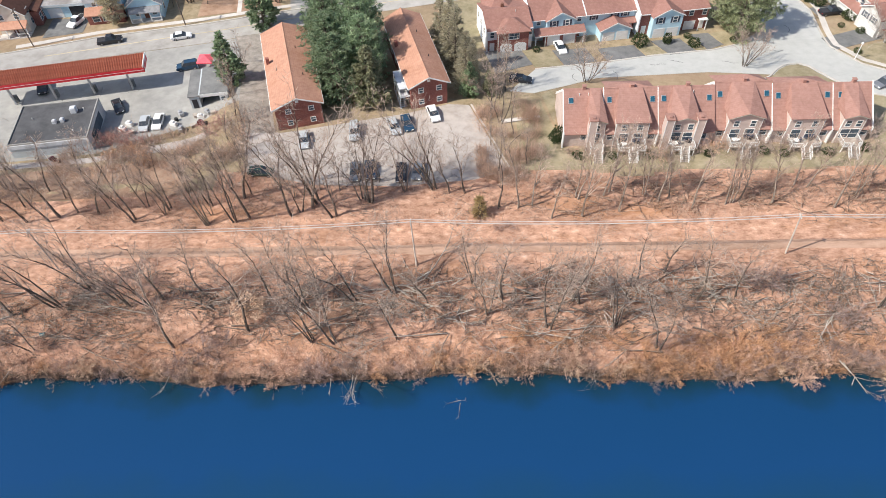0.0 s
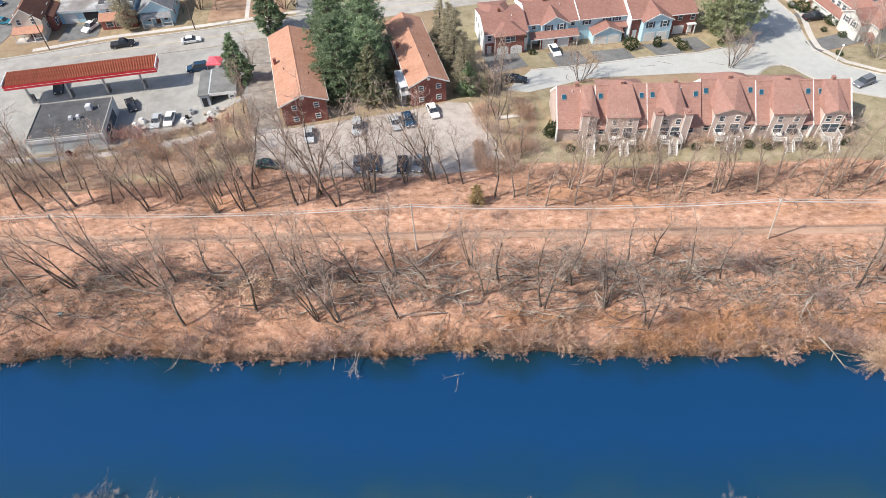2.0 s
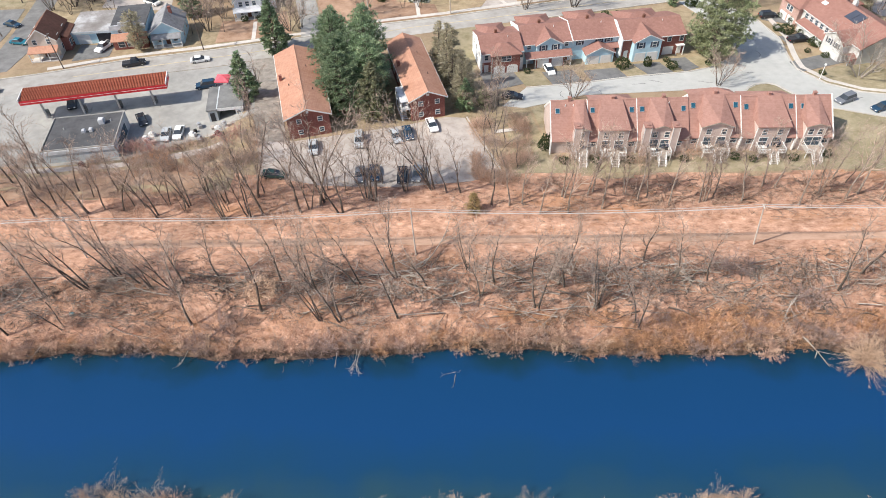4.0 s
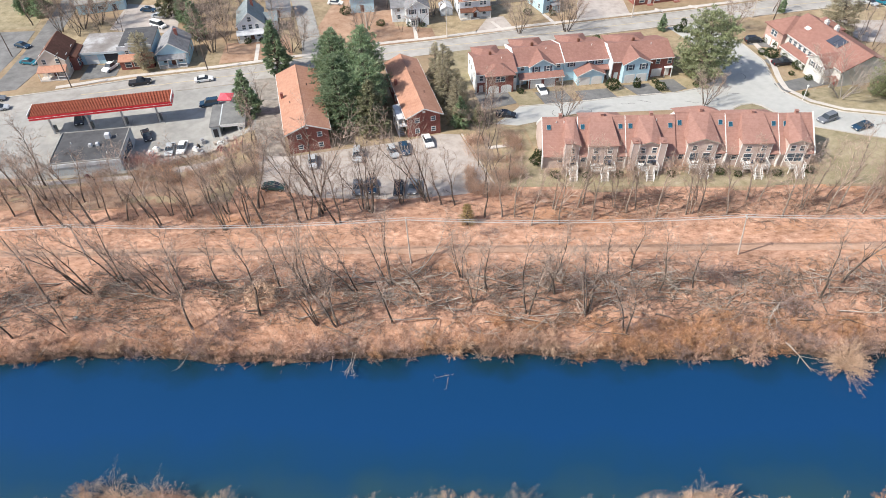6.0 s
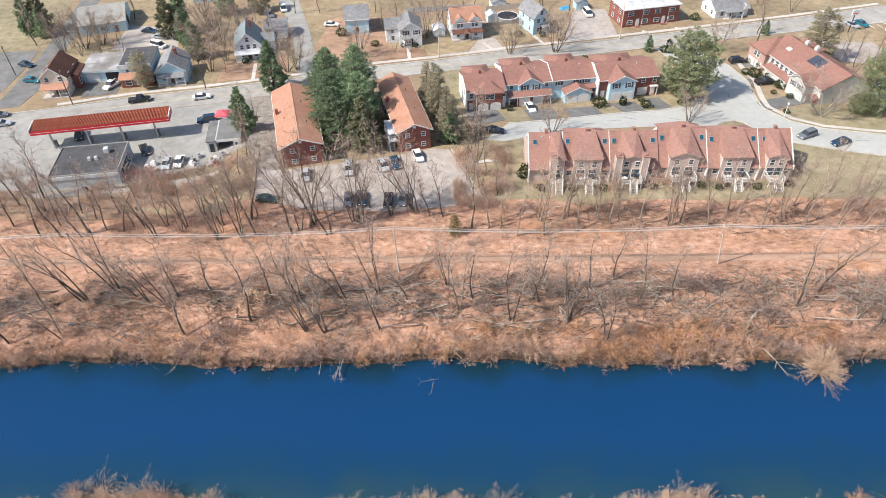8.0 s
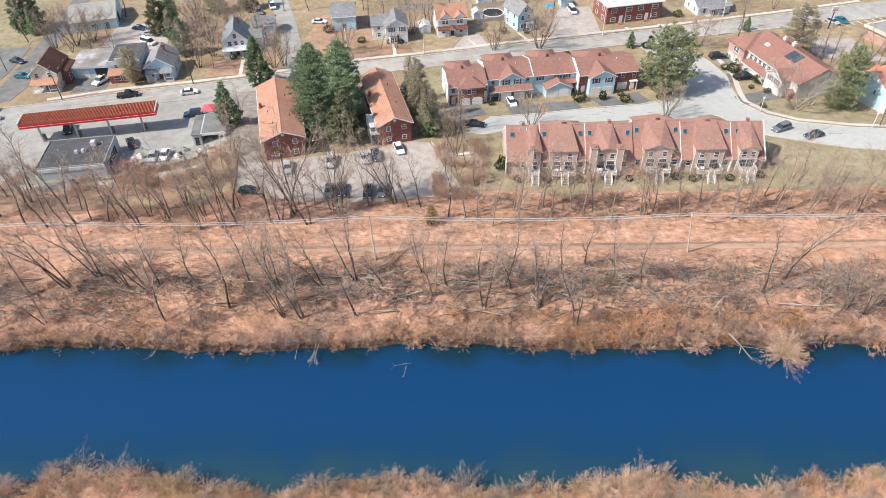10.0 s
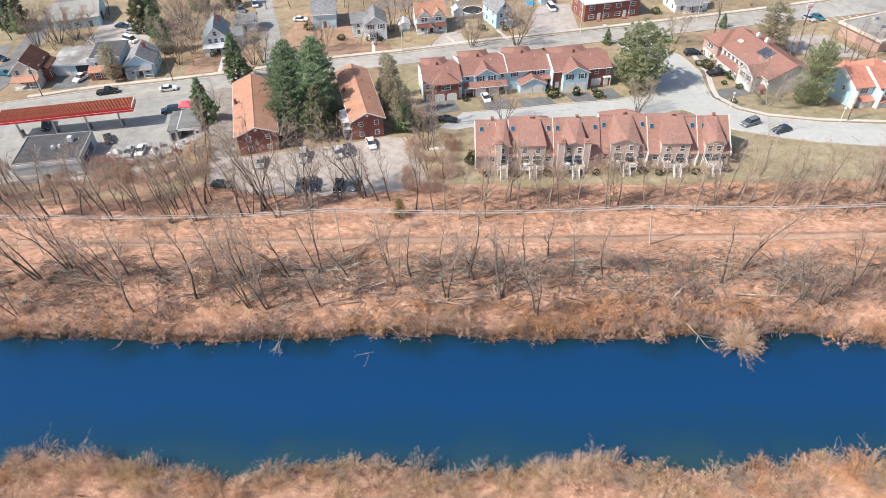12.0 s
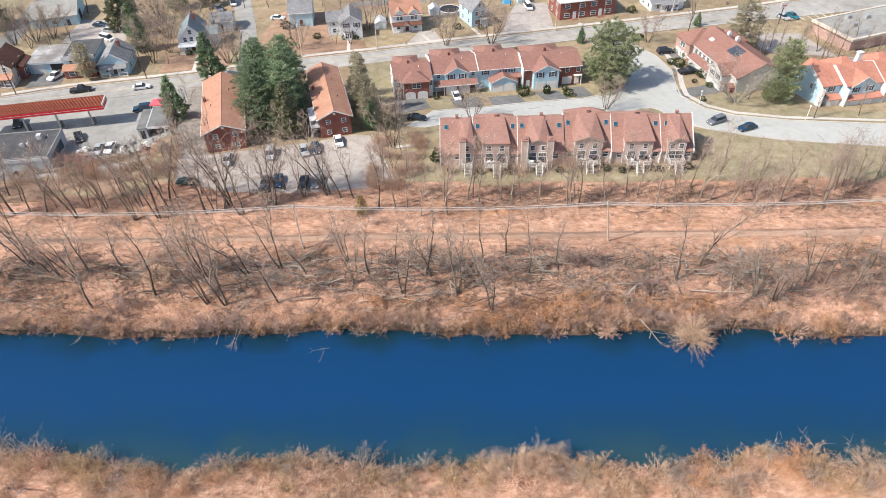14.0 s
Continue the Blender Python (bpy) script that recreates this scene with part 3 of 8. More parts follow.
patch("road", [(11.5, 107.5), (17.3, 116), (30.2, 118), (42.9, 120.9), (55.6, 122.9), (61, 125), (67.2, 129.5), (70, 136), (69.5, 144), (66, 152), (62.5, 160.5), (74, 163.5), (75.5, 156), (79.8, 148.5), (81.8, 139), (80.8, 130.8), (80.2, 123.4), (83.4, 115.5), (89, 111), (100.5, 107.6), (120, 105), (170, 101), (170, 92), (120, 95.2), (95.8, 98.7), (88.6, 100.8), (80, 104), (72, 108.5), (64, 112), (52, 113.5), (29.4, 112), (23.9, 109.6), (16.1, 106.5)], M_road, 0.06, "pale concrete residential street curving off the avenue", "road")
ribbon("road_line", [(a[0] * 0.5 + b[0] * 0.5, a[1] * 0.5 + b[1] * 0.5) for a, b in zip(avenue_up[2:-1], avenue_lo[::-1][3:])][:11], 0.25, M_yellow, 0.075, "faded yellow centre line", "road marking", 0.0)
patch("pavement", [(-112, 121.5), (-106, 116.4), (-81, 124.3), (-54, 130.4), (-43, 133.8), (-39.5, 128), (-40, 107), (-43.5, 104.5), (-53, 99.5), (-66, 93), (-82, 90.5), (-98, 92), (-120, 96), (-135, 103)], M_court, 0.045, "pale concrete filling station forecourt", "forecourt")
patch("parking_lot", [(-39, 97), (-36, 85.3), (-23.5, 81.8), (-8, 81.2), (4, 82.5), (9.8, 84.6), (3.4, 102.8), (-0.5, 103.2), (-9, 100.5), (-24, 97.2), (-31.5, 95.6), (-35, 96.5)], M_lot, 0.05, "worn pinkish-grey asphalt parking lot", "parking lot")
patch("driveway", [(-41, 104), (-39, 96), (-32.6, 95.6), (-38.4, 119.5), (-40.5, 134.5), (-48, 133), (-43.5, 118)], M_gravel, 0.062, "worn grey asphalt drive beside the apartment house", "driveway")
patch("trail", [(x, 67.95 - 0.002 * x + 0.35 * noise.noise((x * 0.3, 0, 1)) + 0.25 * noise.noise((x * 1.1, 2, 1))) for x in range(-160, 171, 2)] + [(x, 66.15 - 0.002 * x + 0.35 * noise.noise((x * 0.3, 7, 1)) + 0.25 * noise.noise((x * 1.1, 9, 1))) for x in range(170, -161, -2)], M_track, 0.05, "trodden gravel trail on the embankment", "trail", step=4)
random.seed(5)
for x, y in ((25, 114), (33, 114.6), (41, 117), (48, 117.5), (56, 118), (63, 121), (70, 122), (74, 130), (76, 138), (73, 147), (70, 154), (85, 108), (93, 104.5), (104, 101), (112, 100)):
    a, pts = random.uniform(0, 6.28), [(x, y)]
    for _ in range(3):
        a += random.uniform(-0.7, 0.7)
        pts.append((pts[-1][0] + 1.1 * math.cos(a), pts[-1][1] + 1.1 * math.sin(a)))
    ribbon("road_crack", pts, 0.11, M_drive, 0.075, "dark sealed crack in the pale street", "crack", 0.0)

# ---- apartment houses ----


def apartment_house(m, w, length, label, porch):
    """Two brick storeys under a low orange gable roof; the gable end looks along -y."""
    t = thing("apartment_house", m, label, "apartment house", "apartment houses by the lot")
    ze, zr, ov = 5.0, 6.7, 0.55
    part("wall", prism(B(), [(0, 0, -0.6), (w, 0, -0.6), (w, 0, ze), (w / 2, 0, zr - 0.12), (0, 0, ze)], (0, length, 0)), M_brick, t)
    part("roof", chevron_y(-0.5, length + 0.5, -ov, w / 2, w + ov, ze - 0.2, zr, 0.2), M_roofO, t, "orange asphalt shingle gable roof")
    part("ridge_cap", prism(B(), [(w / 2 - 0.22, -0.5, zr + 0.13), (w / 2, -0.5, zr + 0.26), (w / 2 + 0.22, -0.5, zr + 0.13)], (0, length + 1, 0)), M_roofO, t)
    for s in (-1, 1):
        x = -ov if s < 0 else w + ov
        part("gutter", box(B(), x - 0.08, -0.5, ze - 0.22, x + 0.08, length + 0.5, ze - 0.04), M_white, t)
        x2 = x
        part("bargeboard", prism(B(), [(x2, -0.56, ze - 0.28), (w / 2, -0.56, zr - 0.08), (w / 2, -0.56, zr + 0.2), (x2, -0.56, ze)], (0, 0.05, 0)), M_white, t)
    for x in (w * 0.28, w * 0.78):
        for z in (0.9, 3.45):
            window(t, x, 0, z, 0.85, 0.95)
    part("vent", box(B(), w / 2 - 0.3, -0.06, zr - 1.15, w / 2 + 0.3, 0.02, zr - 0.65), M_white, t)
    n = int(length / 4)
    for i in range(n):
        for z in (0.9, 3.4):
            window(t, w, 2.5 + i * 4, z, 1.1, 1.1, 90)
            window(t, 0, 2.5 + i * 4, z, 1.1, 1.1, -90)
    for x, y in ((w * 0.2, length * 0.42), (w * 0.75, length * 0.3), (w * 0.7, length * 0.66)):
        z = ze + (zr - ze) * (1 - abs(x - w / 2) / (w / 2))
        part("vent_pipe", tube(B(), (x, y, z - 0.2), (x, y, z + 0.7), 0.07, n=6), M_dark, t)
    part("chimney", box(B(), -0.1, length * 0.55, ze - 0.6, 0.5, length * 0.55 + 0.7, ze + 1.5, 0.04), M_brick, t)
    if porch:
        st = part("stair_porch", box(box(box(B(), -2.0, 0.6, 2.5, -0.02, 6.5, 2.65), -2.0, 0.6, 4.4, -0.6, 6.5, 4.52), -2.0, 0.6, 0.0, -1.7, 6.5, 0.15), M_flatW, t, "white open stair porch with a flat canopy")
        for y in (0.7, 2.6, 4.5, 6.4):
            part("post", box(B(), -2.0, y - 0.06, 0, -1.88, y + 0.06, 4.4), M_white, st)
        part("rail", box(box(B(), -2.02, 0.6, 3.5, -1.95, 6.5, 3.58), -2.02, 0.6, 3.1, -1.95, 6.5, 3.15), M_white, st)
        for i in range(10):
            part("step", box(B(), -1.85, 0.9 + i * 0.3, 0.2 + i * 0.24, -0.7, 1.22 + i * 0.3, 0.25 + i * 0.24), M_greyW, st)
    return t


apartment_house(pose(-7.5, 101.9, 0, 0, 0, 14.4), 7.0, 23.8, "red brick apartment house with an orange gable roof and white-railed porch", True)
apartment_house(pose(-31.9, 96.3, 0, 0, 0, 14.2), 8.4, 24.8, "long brick apartment house under orange shingles beside the pines", False)

# ---- townhouses with rear decks ----


def deck(t, x0, x1, z, depth, sx):
    """A raised timber deck on posts behind a townhouse, with white rails and a stair down to the lawn."""
    rod = shared("baluster", lambda: box(B(), 0, 0, 0, 0.05, 0.05, 0.74), M_white)
    d = part("deck", box(B(), x0, -depth, z - 0.16, x1, -0.52, z), M_pale, t, "weathered timber deck with white rails")
    for x in (x0 + 0.08, (x0 + x1) / 2, x1 - 0.08):
        part("post", box(B(), x - 0.07, -depth + 0.02, -0.3, x + 0.07, -depth + 0.16, z + 0.95), M_white, d)
    for a, b in ((x0, sx - 0.7), (sx + 0.7, x1)):
        part("rail", box(B(), a, -depth, z + 0.85, b, -depth + 0.08, z + 0.95), M_white, d)
        part("bottom_rail", box(B(), a, -depth, z + 0.12, b, -depth + 0.06, z + 0.18), M_white, d)
        for i in range(max(1, int((b - a) / 0.3))):
            part("baluster", rod, None, d).matrix_basis = pose(a + i * 0.3 + 0.1, -depth + 0.01, z + 0.15)
    for x in (x0, x1 - 0.08):
        part("rail", box(B(), x, -depth, z + 0.85, x + 0.08, -0.52, z + 0.95), M_white, d)
        for i in range(int((depth - 0.5) / 0.3)):
            part("baluster", rod, None, d).matrix_basis = pose(x + 0.01, -depth + i * 0.3 + 0.1, z + 0.12)
    n = 7
    for i in range(n):
        y = -depth - 0.28 * (i + 1)
        part("step", box(B(), sx - 0.65, y, z - 0.19 * (i + 1) - 0.05, sx + 0.65, y + 0.3, z - 0.19 * (i + 1)), M_pale, d)
    for s in (-0.68, 0.68):
        a, b = (sx + s, -depth, z), (sx + s, -depth - 0.28 * n, z - 0.19 * n)
        bm = B()
        prism(bm, [(a[0] - 0.04, a[1], a[2] - 0.3), (b[0] - 0.04, b[1], b[2] - 0.25), (b[0] - 0.04, b[1], b[2]), (a[0] - 0.04, a[1], a[2] - 0.02)], (0.08, 0, 0))
        part("stringer", bm, M_white, d)
        bm = B()
        prism(bm, [(a[0] - 0.04, a[1], a[2] + 0.82), (b[0] - 0.04, b[1], b[2] + 0.82), (b[0] - 0.04, b[1], b[2] + 0.92), (a[0] - 0.04, a[1], a[2] + 0.92)], (0.08, 0, 0))
        part("stair_rail", bm, M_white, d)
        for i in range(n):
            part("baluster", rod, None, d).matrix_basis = pose(a[0] - 0.03, -depth - 0.28 * (i + 0.6), z - 0.19 * (i + 0.6) + 0.08)
    return d


def townhouse_south(x, y, w, style, dz, chimneys, dorm, label, lead=True, peak=0.0):
    """A townhouse seen from its back: steep red roof, wide dormer, skylights, deck and stair."""
    t = thing("townhouse", pose(x, y, 0), label, "townhouse", "townhouses above the bank")
    zr, ze, yr, dep = 8.3 + dz, 3.2, 5.6, 11.2
    part("wall", prism(B(), [(0.02, 0, -0.4), (0.02, dep, -0.4), (0.02, dep, ze), (0.02, yr, zr - 0.15), (0.02, 0, ze)], (w - 0.04, 0, 0)), M_taupe, t)
    part("roof", chevron(0, w, -0.45, yr, dep + 0.4, ze - 0.35, zr, 0.2), M_roofP, t, "steep red-brown shingle roof")
    part("ridge_cap", prism(B(), [(0, yr - 0.2, zr + 0.1), (0, yr, zr + 0.25), (0, yr + 0.2, zr + 0.1)], (w, 0, 0)), M_roofP, t)
    xa, xb = dorm
    xm = (xa + xb) / 2
    if style == "hip":
        part("dormer_wall", box(B(), xa, -0.5, -0.35, xb, 4.5, 5.8), M_taupe, t)
        bm = B()
        lo = [(xa - 0.3, -0.85, 5.65), (xb + 0.3, -0.85, 5.65), (xb - 0.7, yr - 0.2, zr + 0.12), (xa + 0.7, yr - 0.2, zr + 0.12)]
        a = [bm.verts.new(p) for p in lo]
        b = [bm.verts.new((p[0], p[1], p[2] + 0.16)) for p in lo]
        c = [bm.verts.new((xa - 0.3, 3.4, 5.65)), bm.verts.new((xb + 0.3, 3.4, 5.65))]
        bm.faces.new(a[::-1]), bm.faces.new(b)
        for i in range(4):
            bm.faces.new((a[i], a[(i + 1) % 4], b[(i + 1) % 4], b[i]))
        bm.faces.new((b[0], b[3], c[0])), bm.faces.new((b[2], b[1], c[1]))
        part("dormer_roof", bm, M_roofP, t)
        zt = 5.7
    else:
        zt = 5.7
        pk = zt + 0.16 * (xb - xa) + 0.1
        part("dormer_wall", prism(B(), [(xa, -0.5, -0.35), (xb, -0.5, -0.35), (xb, -0.5, zt), (xm, -0.5, pk), (xa, -0.5, zt)], (0, 2.8, 0)), M_taupe, t)
        bm = B()
        tw2 = 0.34 * (xb - xa)
        tops = [[bm.verts.new((p[0], p[1], p[2] + dz2)) for p in ((xm, -0.9, pk + 0.02), (xa - 0.35, -0.9, zt - 0.06), (xa - 0.35, 3.3, zt - 0.06), (xb + 0.35, -0.9, zt - 0.06), (xb + 0.35, 3.3, zt - 0.06), (xm - tw2, yr - 0.1, zr + 0.04), (xm + tw2, yr - 0.1, zr + 0.04))] for dz2 in (0.17, 0.0)]
        for q, (f0, a0, a1, b0, b1, r0, r1) in enumerate(tops):
            for tri in ((r0, a0, f0), (r0, a1, a0), (r0, f0, r1), (r1, f0, b0), (r1, b0, b1)):
                bm.faces.new(tri if q == 0 else tri[::-1])
        for i, j2 in ((0, 1), (1, 2), (3, 0), (4, 3)):
            bm.faces.new((tops[0][i], tops[0][j2], tops[1][j2], tops[1][i]))
        part("dormer_roof", bm, M_roofP, t)
        part("bargeboard", prism(B(), [(xa - 0.35, -0.95, zt - 0.16), (xm, -0.95, pk - 0.08), (xb + 0.35, -0.95, zt - 0.16), (xb + 0.35, -0.95, zt + 0.02), (xm, -0.95, pk + 0.1), (xa - 0.35, -0.95, zt + 0.02)], (0, 0.05, 0)), M_pale, t)
    for s in (xa - 0.12, xb + 0.02):
        part("dormer_trim", prism(B(), [(s, -0.52, -0.3), (s, -0.52, zt), (s, -0.3, zt), (s, -0.3, -0.3)], (0.1, 0, 0)), M_white, t)
    fy = -0.5
    for x2 in ((xm - (xb - xa) * 0.25, xm + (xb - xa) * 0.25) if xb - xa > 3.5 else (xm,)):
        window(t, x2, fy, 3.85, 0.85, 1.15)
    dw = xb - xa
    for x2 in ((xm - dw * 0.22, xm + dw * 0.22) if dw > 3.5 else (xm,)):
        window(t, x2, fy, 1.35, 1.5, 1.85, name="sliding_door")
    if lead:
        window(t, max(0.9, xa - 0.75), 0, 1.5, 0.9, 1.3)
    if w - xb > 1.6:
        window(t, xb + (w - xb) / 2, 0, 1.5, 1.1, 1.3)
    slope = (zr - ze) / (yr + 0.0)
    for x2 in ([0.95, w - 1.0] if w > 7.5 else [1.3]):
        k = part("skylight", box(B(), -0.42, -0.52, 0, 0.42, 0.52, 0.14), M_steel, t, "grey-framed blue glass skylight")
        y2 = yr - 1.6
        k.matrix_basis = pose(x2, y2, ze + slope * y2 + 0.2, math.degrees(math.atan(slope)))
        part("pane", box(B(), -0.36, -0.46, 0.08, 0.36, 0.46, 0.17), M_skyl, k)
    part("flue", box(box(B(), w * 0.52 - 0.3, yr - 0.25, zr - 0.2, w * 0.52 + 0.3, yr + 0.35, zr + 0.75, 0.03), w * 0.52 - 0.36, yr - 0.31, zr + 0.72, w * 0.52 + 0.36, yr + 0.41, zr + 0.82), M_roofP, t)
    for x2 in (w * 0.62, w * 0.4):
        z2 = ze + slope * (yr - 0.9)
        part("vent_pipe", tube(B(), (x2, yr - 0.9, z2), (x2, yr - 0.9, z2 + 0.65), 0.08, n=6), M_white, t)
    if peak:
        bm = B()
        q = [bm.verts.new(p) for p in ((0.5, yr - 0.2, zr + 0.05), (w - 0.5, yr - 0.2, zr + 0.05), (w - 0.5, yr + 4.2, zr - 1.6), (0.5, yr + 4.2, zr - 1.6), (w / 2 - 0.6, yr + 0.9, zr + peak), (w / 2 + 0.6, yr + 0.9, zr + peak))]
        for f in ((0, 1, 5, 4), (1, 2, 5), (3, 0, 4), (2, 3, 4, 5), (3, 2, 1, 0)):
            bm.faces.new([q[i] for i in f])
        part("rear_gable_roof", bm, M_roofP, t)
    for cx in chimneys:
        c = part("chimney", box(B(), cx - 0.65, -1.35, -0.3, cx + 0.65, 0.4, 6.6, 0.03), M_taupe, t, "tall siding-clad chimney with white corner boards")
        for s in (-0.69, 0.57):
            part("corner_board", box(B(), cx + s, -1.39, -0.3, cx + s + 0.12, -1.3, 6.6), M_white, c)
        part("cap", box(box(B(), cx - 0.75, -1.45, 6.6, cx + 0.75, 0.5, 6.75), cx - 0.3, -1.0, 6.75, cx + 0.3, -0.3, 7.0, 0.03), M_roofP, c)
    bm = prism(B(), [(-0.06, -0.55, ze - 0.6), (-0.06, -0.55, ze - 0.22), (-0.06, yr, zr + 0.22), (-0.06, dep + 0.5, ze - 0.1), (-0.06, dep + 0.5, ze - 0.6), (-0.06, yr, zr - 0.3)], (0.12, 0, 0))
    part("party_wall", bm, M_white, t, "white parapet of the party wall")
    part("party_pier", box(B(), -0.1, -0.5, -0.3, 0.1, 0.3, ze), M_white, t)
    deck(t, xm - dw * 0.42, xm + dw * 0.45, 1.3, 3.0, xm + 0.2)
    return t


townhouse_south(19.6, 90.6, 7.0, "gable", -0.2, [4.7], (4.3, 6.9), "end townhouse with taupe siding, red roof and tall chimney")
townhouse_south(26.6, 90.5, 9.4, "hip", 0.0, [], (1.9, 7.4), "townhouse with taupe siding, wide red dormer roof and deck", peak=0.45)
townhouse_south(36.0, 90.5, 9.8, "gable", 0.1, [1.3, 6.6], (1.9, 6.4), "townhouse with taupe siding and two tall chimneys")
townhouse_south(45.8, 91.1, 10.0, "gable", 0.4, [], (2.1, 7.8), "townhouse with a taupe gable dormer and white-railed deck", peak=0.95)
townhouse_south(55.8, 90.7, 10.4, "hip", 0.1, [], (2.5, 8.3), "townhouse with wide red dormer roof above a white-railed deck", peak=0.4)
tw = townhouse_south(66.2, 90.6, 6.8, "gable", 0.1, [], (1.2, 4.8), "end townhouse with a taupe gable and white stair", lead=False)
part("party_wall", prism(B(), [(6.7, -0.5, 2.6), (6.7, -0.5, 3.3), (6.7, 5.6, 8.8), (6.7, 11.6, 3.3), (6.7, 11.6, 2.6), (6.7, 5.6, 8.1)], (0.2, 0, 0)), M_white, tw)

# ---- townhouses facing the street ----
NA, N0 = 8.8, (7.7, 124.6, -2.9)


def north_pose(s, back=0.0):
    c, k = math.cos(radians(NA)), math.sin(radians(NA))
    return pose(N0[0] + s * c - back * k, N0[1] + s * k + back * c, N0[2] - 0.003 * s, 0, 0, NA)


def row_shell(t, w, wall, wm, ze=5.2, zr=8.0, dep=11.0, yr=5.2, rear=True):
    part("wall", prism(B(), [(0.02, 0, -0.5), (0.02, dep, -0.5), (0.02, dep, ze), (0.02, yr, zr - 0.12), (0.02, 0, ze)], (w - 0.04, 0, 0)), wm, t)
    part("roof", chevron(0, w, -0.45, yr, dep + 0.45, ze - 0.25, zr, 0.2), M_roofR, t, "red-brown shingle roof")
    part("gutter", box(B(), 0, -0.55, ze - 0.22, w, -0.43, ze - 0.06), M_white, t)
    part("flue", box(B(), w * 0.45 - 0.3, yr + 0.5, zr - 0.5, w * 0.45 + 0.3, yr + 1.1, zr + 0.8, 0.04), M_roofB, t)
    part("vent_pipe", tube(B(), (w * 0.7, yr - 1.2, zr - 0.8), (w * 0.7, yr - 1.2, zr + 0.1), 0.08, n=6), M_white, t)
    if rear:
        part("rear_gable_roof", hip(w * 0.08, w * 0.75, yr - 1.0, dep + 1.6, ze + 0.6, zr + 0.35, w * 0.25), M_roofR, t)


def parapet(t, x, ze=5.2, zr=8.0, dep=11.0, yr=5.2, drop=0.6):
    part("party_wall", prism(B(), [(x - 0.12, -0.6, ze - drop), (x - 0.12, -0.6, ze + 0.05), (x - 0.12, yr, zr + 0.38), (x - 0.12, dep + 0.5, ze + 0.05), (x - 0.12, dep + 0.5, ze - drop), (x - 0.12, yr, zr - drop)], (0.24, 0, 0)), M_white, t, "white parapet of the party wall")


def front_gable(t, x0, x1, y0, ze, zr, m, back=4.0, z0=-0.5, roof=None):
    xm = (x0 + x1) / 2
    part("gable_wall", prism(B(), [(x0, y0, z0), (x1, y0, z0), (x1, y0, ze), (xm, y0, zr), (x0, y0, ze)], (0, back, 0)), m, t)
    part("gable_roof", chevron_y(y0 - 0.35, y0 + back + 1.5, x0 - 0.35, xm, x1 + 0.35, ze - 0.18, zr + 0.03, 0.18), roof or M_roofR, t)
    part("bargeboard", prism(B(), [(x0 - 0.35, y0 - 0.4, ze - 0.24), (xm, y0 - 0.4, zr - 0.03), (x1 + 0.35, y0 - 0.4, ze - 0.24), (x1 + 0.35, y0 - 0.4, ze), (xm, y0 - 0.4, zr + 0.2), (x0 - 0.35, y0 - 0.4, ze)], (0, 0.05, 0)), M_white, t)


GRP = "townhouses facing the street"
t = thing("townhouse", north_pose(0), "end townhouse with brick front and arched white garage doors", "townhouse", GRP)
row_shell(t, 9.9, None, M_whiteS, 5.1, 6.7)
part("garage_block", box(B(), 2.3, -1.2, -0.5, 8.8, 0.1, 5.0), M_brick, t, "projecting brick garage block")
part("gable_roof", hip(1.9, 9.2, -1.6, 4.6, 5.0, 6.55, 3.2), M_roofR, t)
for x in (4.0, 7.1):
    garage_door(t, x, -1.2, -0.05, 2.6, 1.9)
    part("door_arch", prism(B(), [(x - 1.3, -1.25, 1.85), (x + 1.3, -1.25, 1.85), (x + 0.9, -1.25, 2.22), (x, -1.25, 2.35), (x - 0.9, -1.25, 2.22)], (0, 0.07, 0)), M_white, t)
window(t, 5.05, -1.2, 3.3, 1.0, 1.25), window(t, 6.15, -1.2, 3.3, 1.0, 1.25)
part("entry_front", box(B(), 0.1, -0.04, -0.4, 2.25, 0.06, 2.7), M_brick, t, "brick entry beside the garage")
door(t, 1.2, -0.04, 0, material=M_white), window(t, 1.2, 0, 3.3, 0.8, 1.2), window(t, 9.4, 0, 3.2, 0.7, 1.2), door(t, 9.35, 0, 0)
for y in (2.5, 6.0, 8.8):
    window(t, 0, y, 3.2, 0.9, 1.2, -90)
window(t, 0, 4.4, 0.8, 0.9, 1.2, -90)
part("party_pier", box(B(), -0.12, -0.5, -0.3, 0.15, 0.02, 4.9), M_white, t)
part("corner_board", box(B(), 2.2, -1.24, -0.4, 2.34, -1.16, 4.9), M_white, t)

t = thing("townhouse", north_pose(9.95, 2.3), "townhouse with pale blue gable above a red pent roof and garages", "townhouse", GRP)
row_shell(t, 12.1, None, M_blue, 5.1, 6.9)
parapet(t, 0, 5.1, 6.9)
front_gable(t, 3.4, 9.5, -0.9, 5.0, 6.7, M_blue)
window(t, 5.0, -0.9, 3.6, 0.8, 1.2, shutters=True), window(t, 7.9, -0.9, 3.6, 0.8, 1.2, shutters=True)
part("garage_block", box(B(), 3.1, -2.3, -0.5, 9.9, -0.1, 2.6), M_brick, t, "brick ground floor with garages")
part("pent_roof", prism(B(), [(0.5, -2.8, 2.6), (0.5, -0.85, 3.3), (0.5, -0.85, 3.5), (0.5, -2.8, 2.77)], (11.2, 0, 0)), M_roofR, t)
part("pent_fascia", box(B(), 0.5, -2.86, 2.52, 11.7, -2.8, 2.74), M_white, t)
garage_door(t, 4.75, -2.3, -0.05, 2.7, 2.2), garage_door(t, 8.2, -2.3, -0.05, 2.7, 2.2)
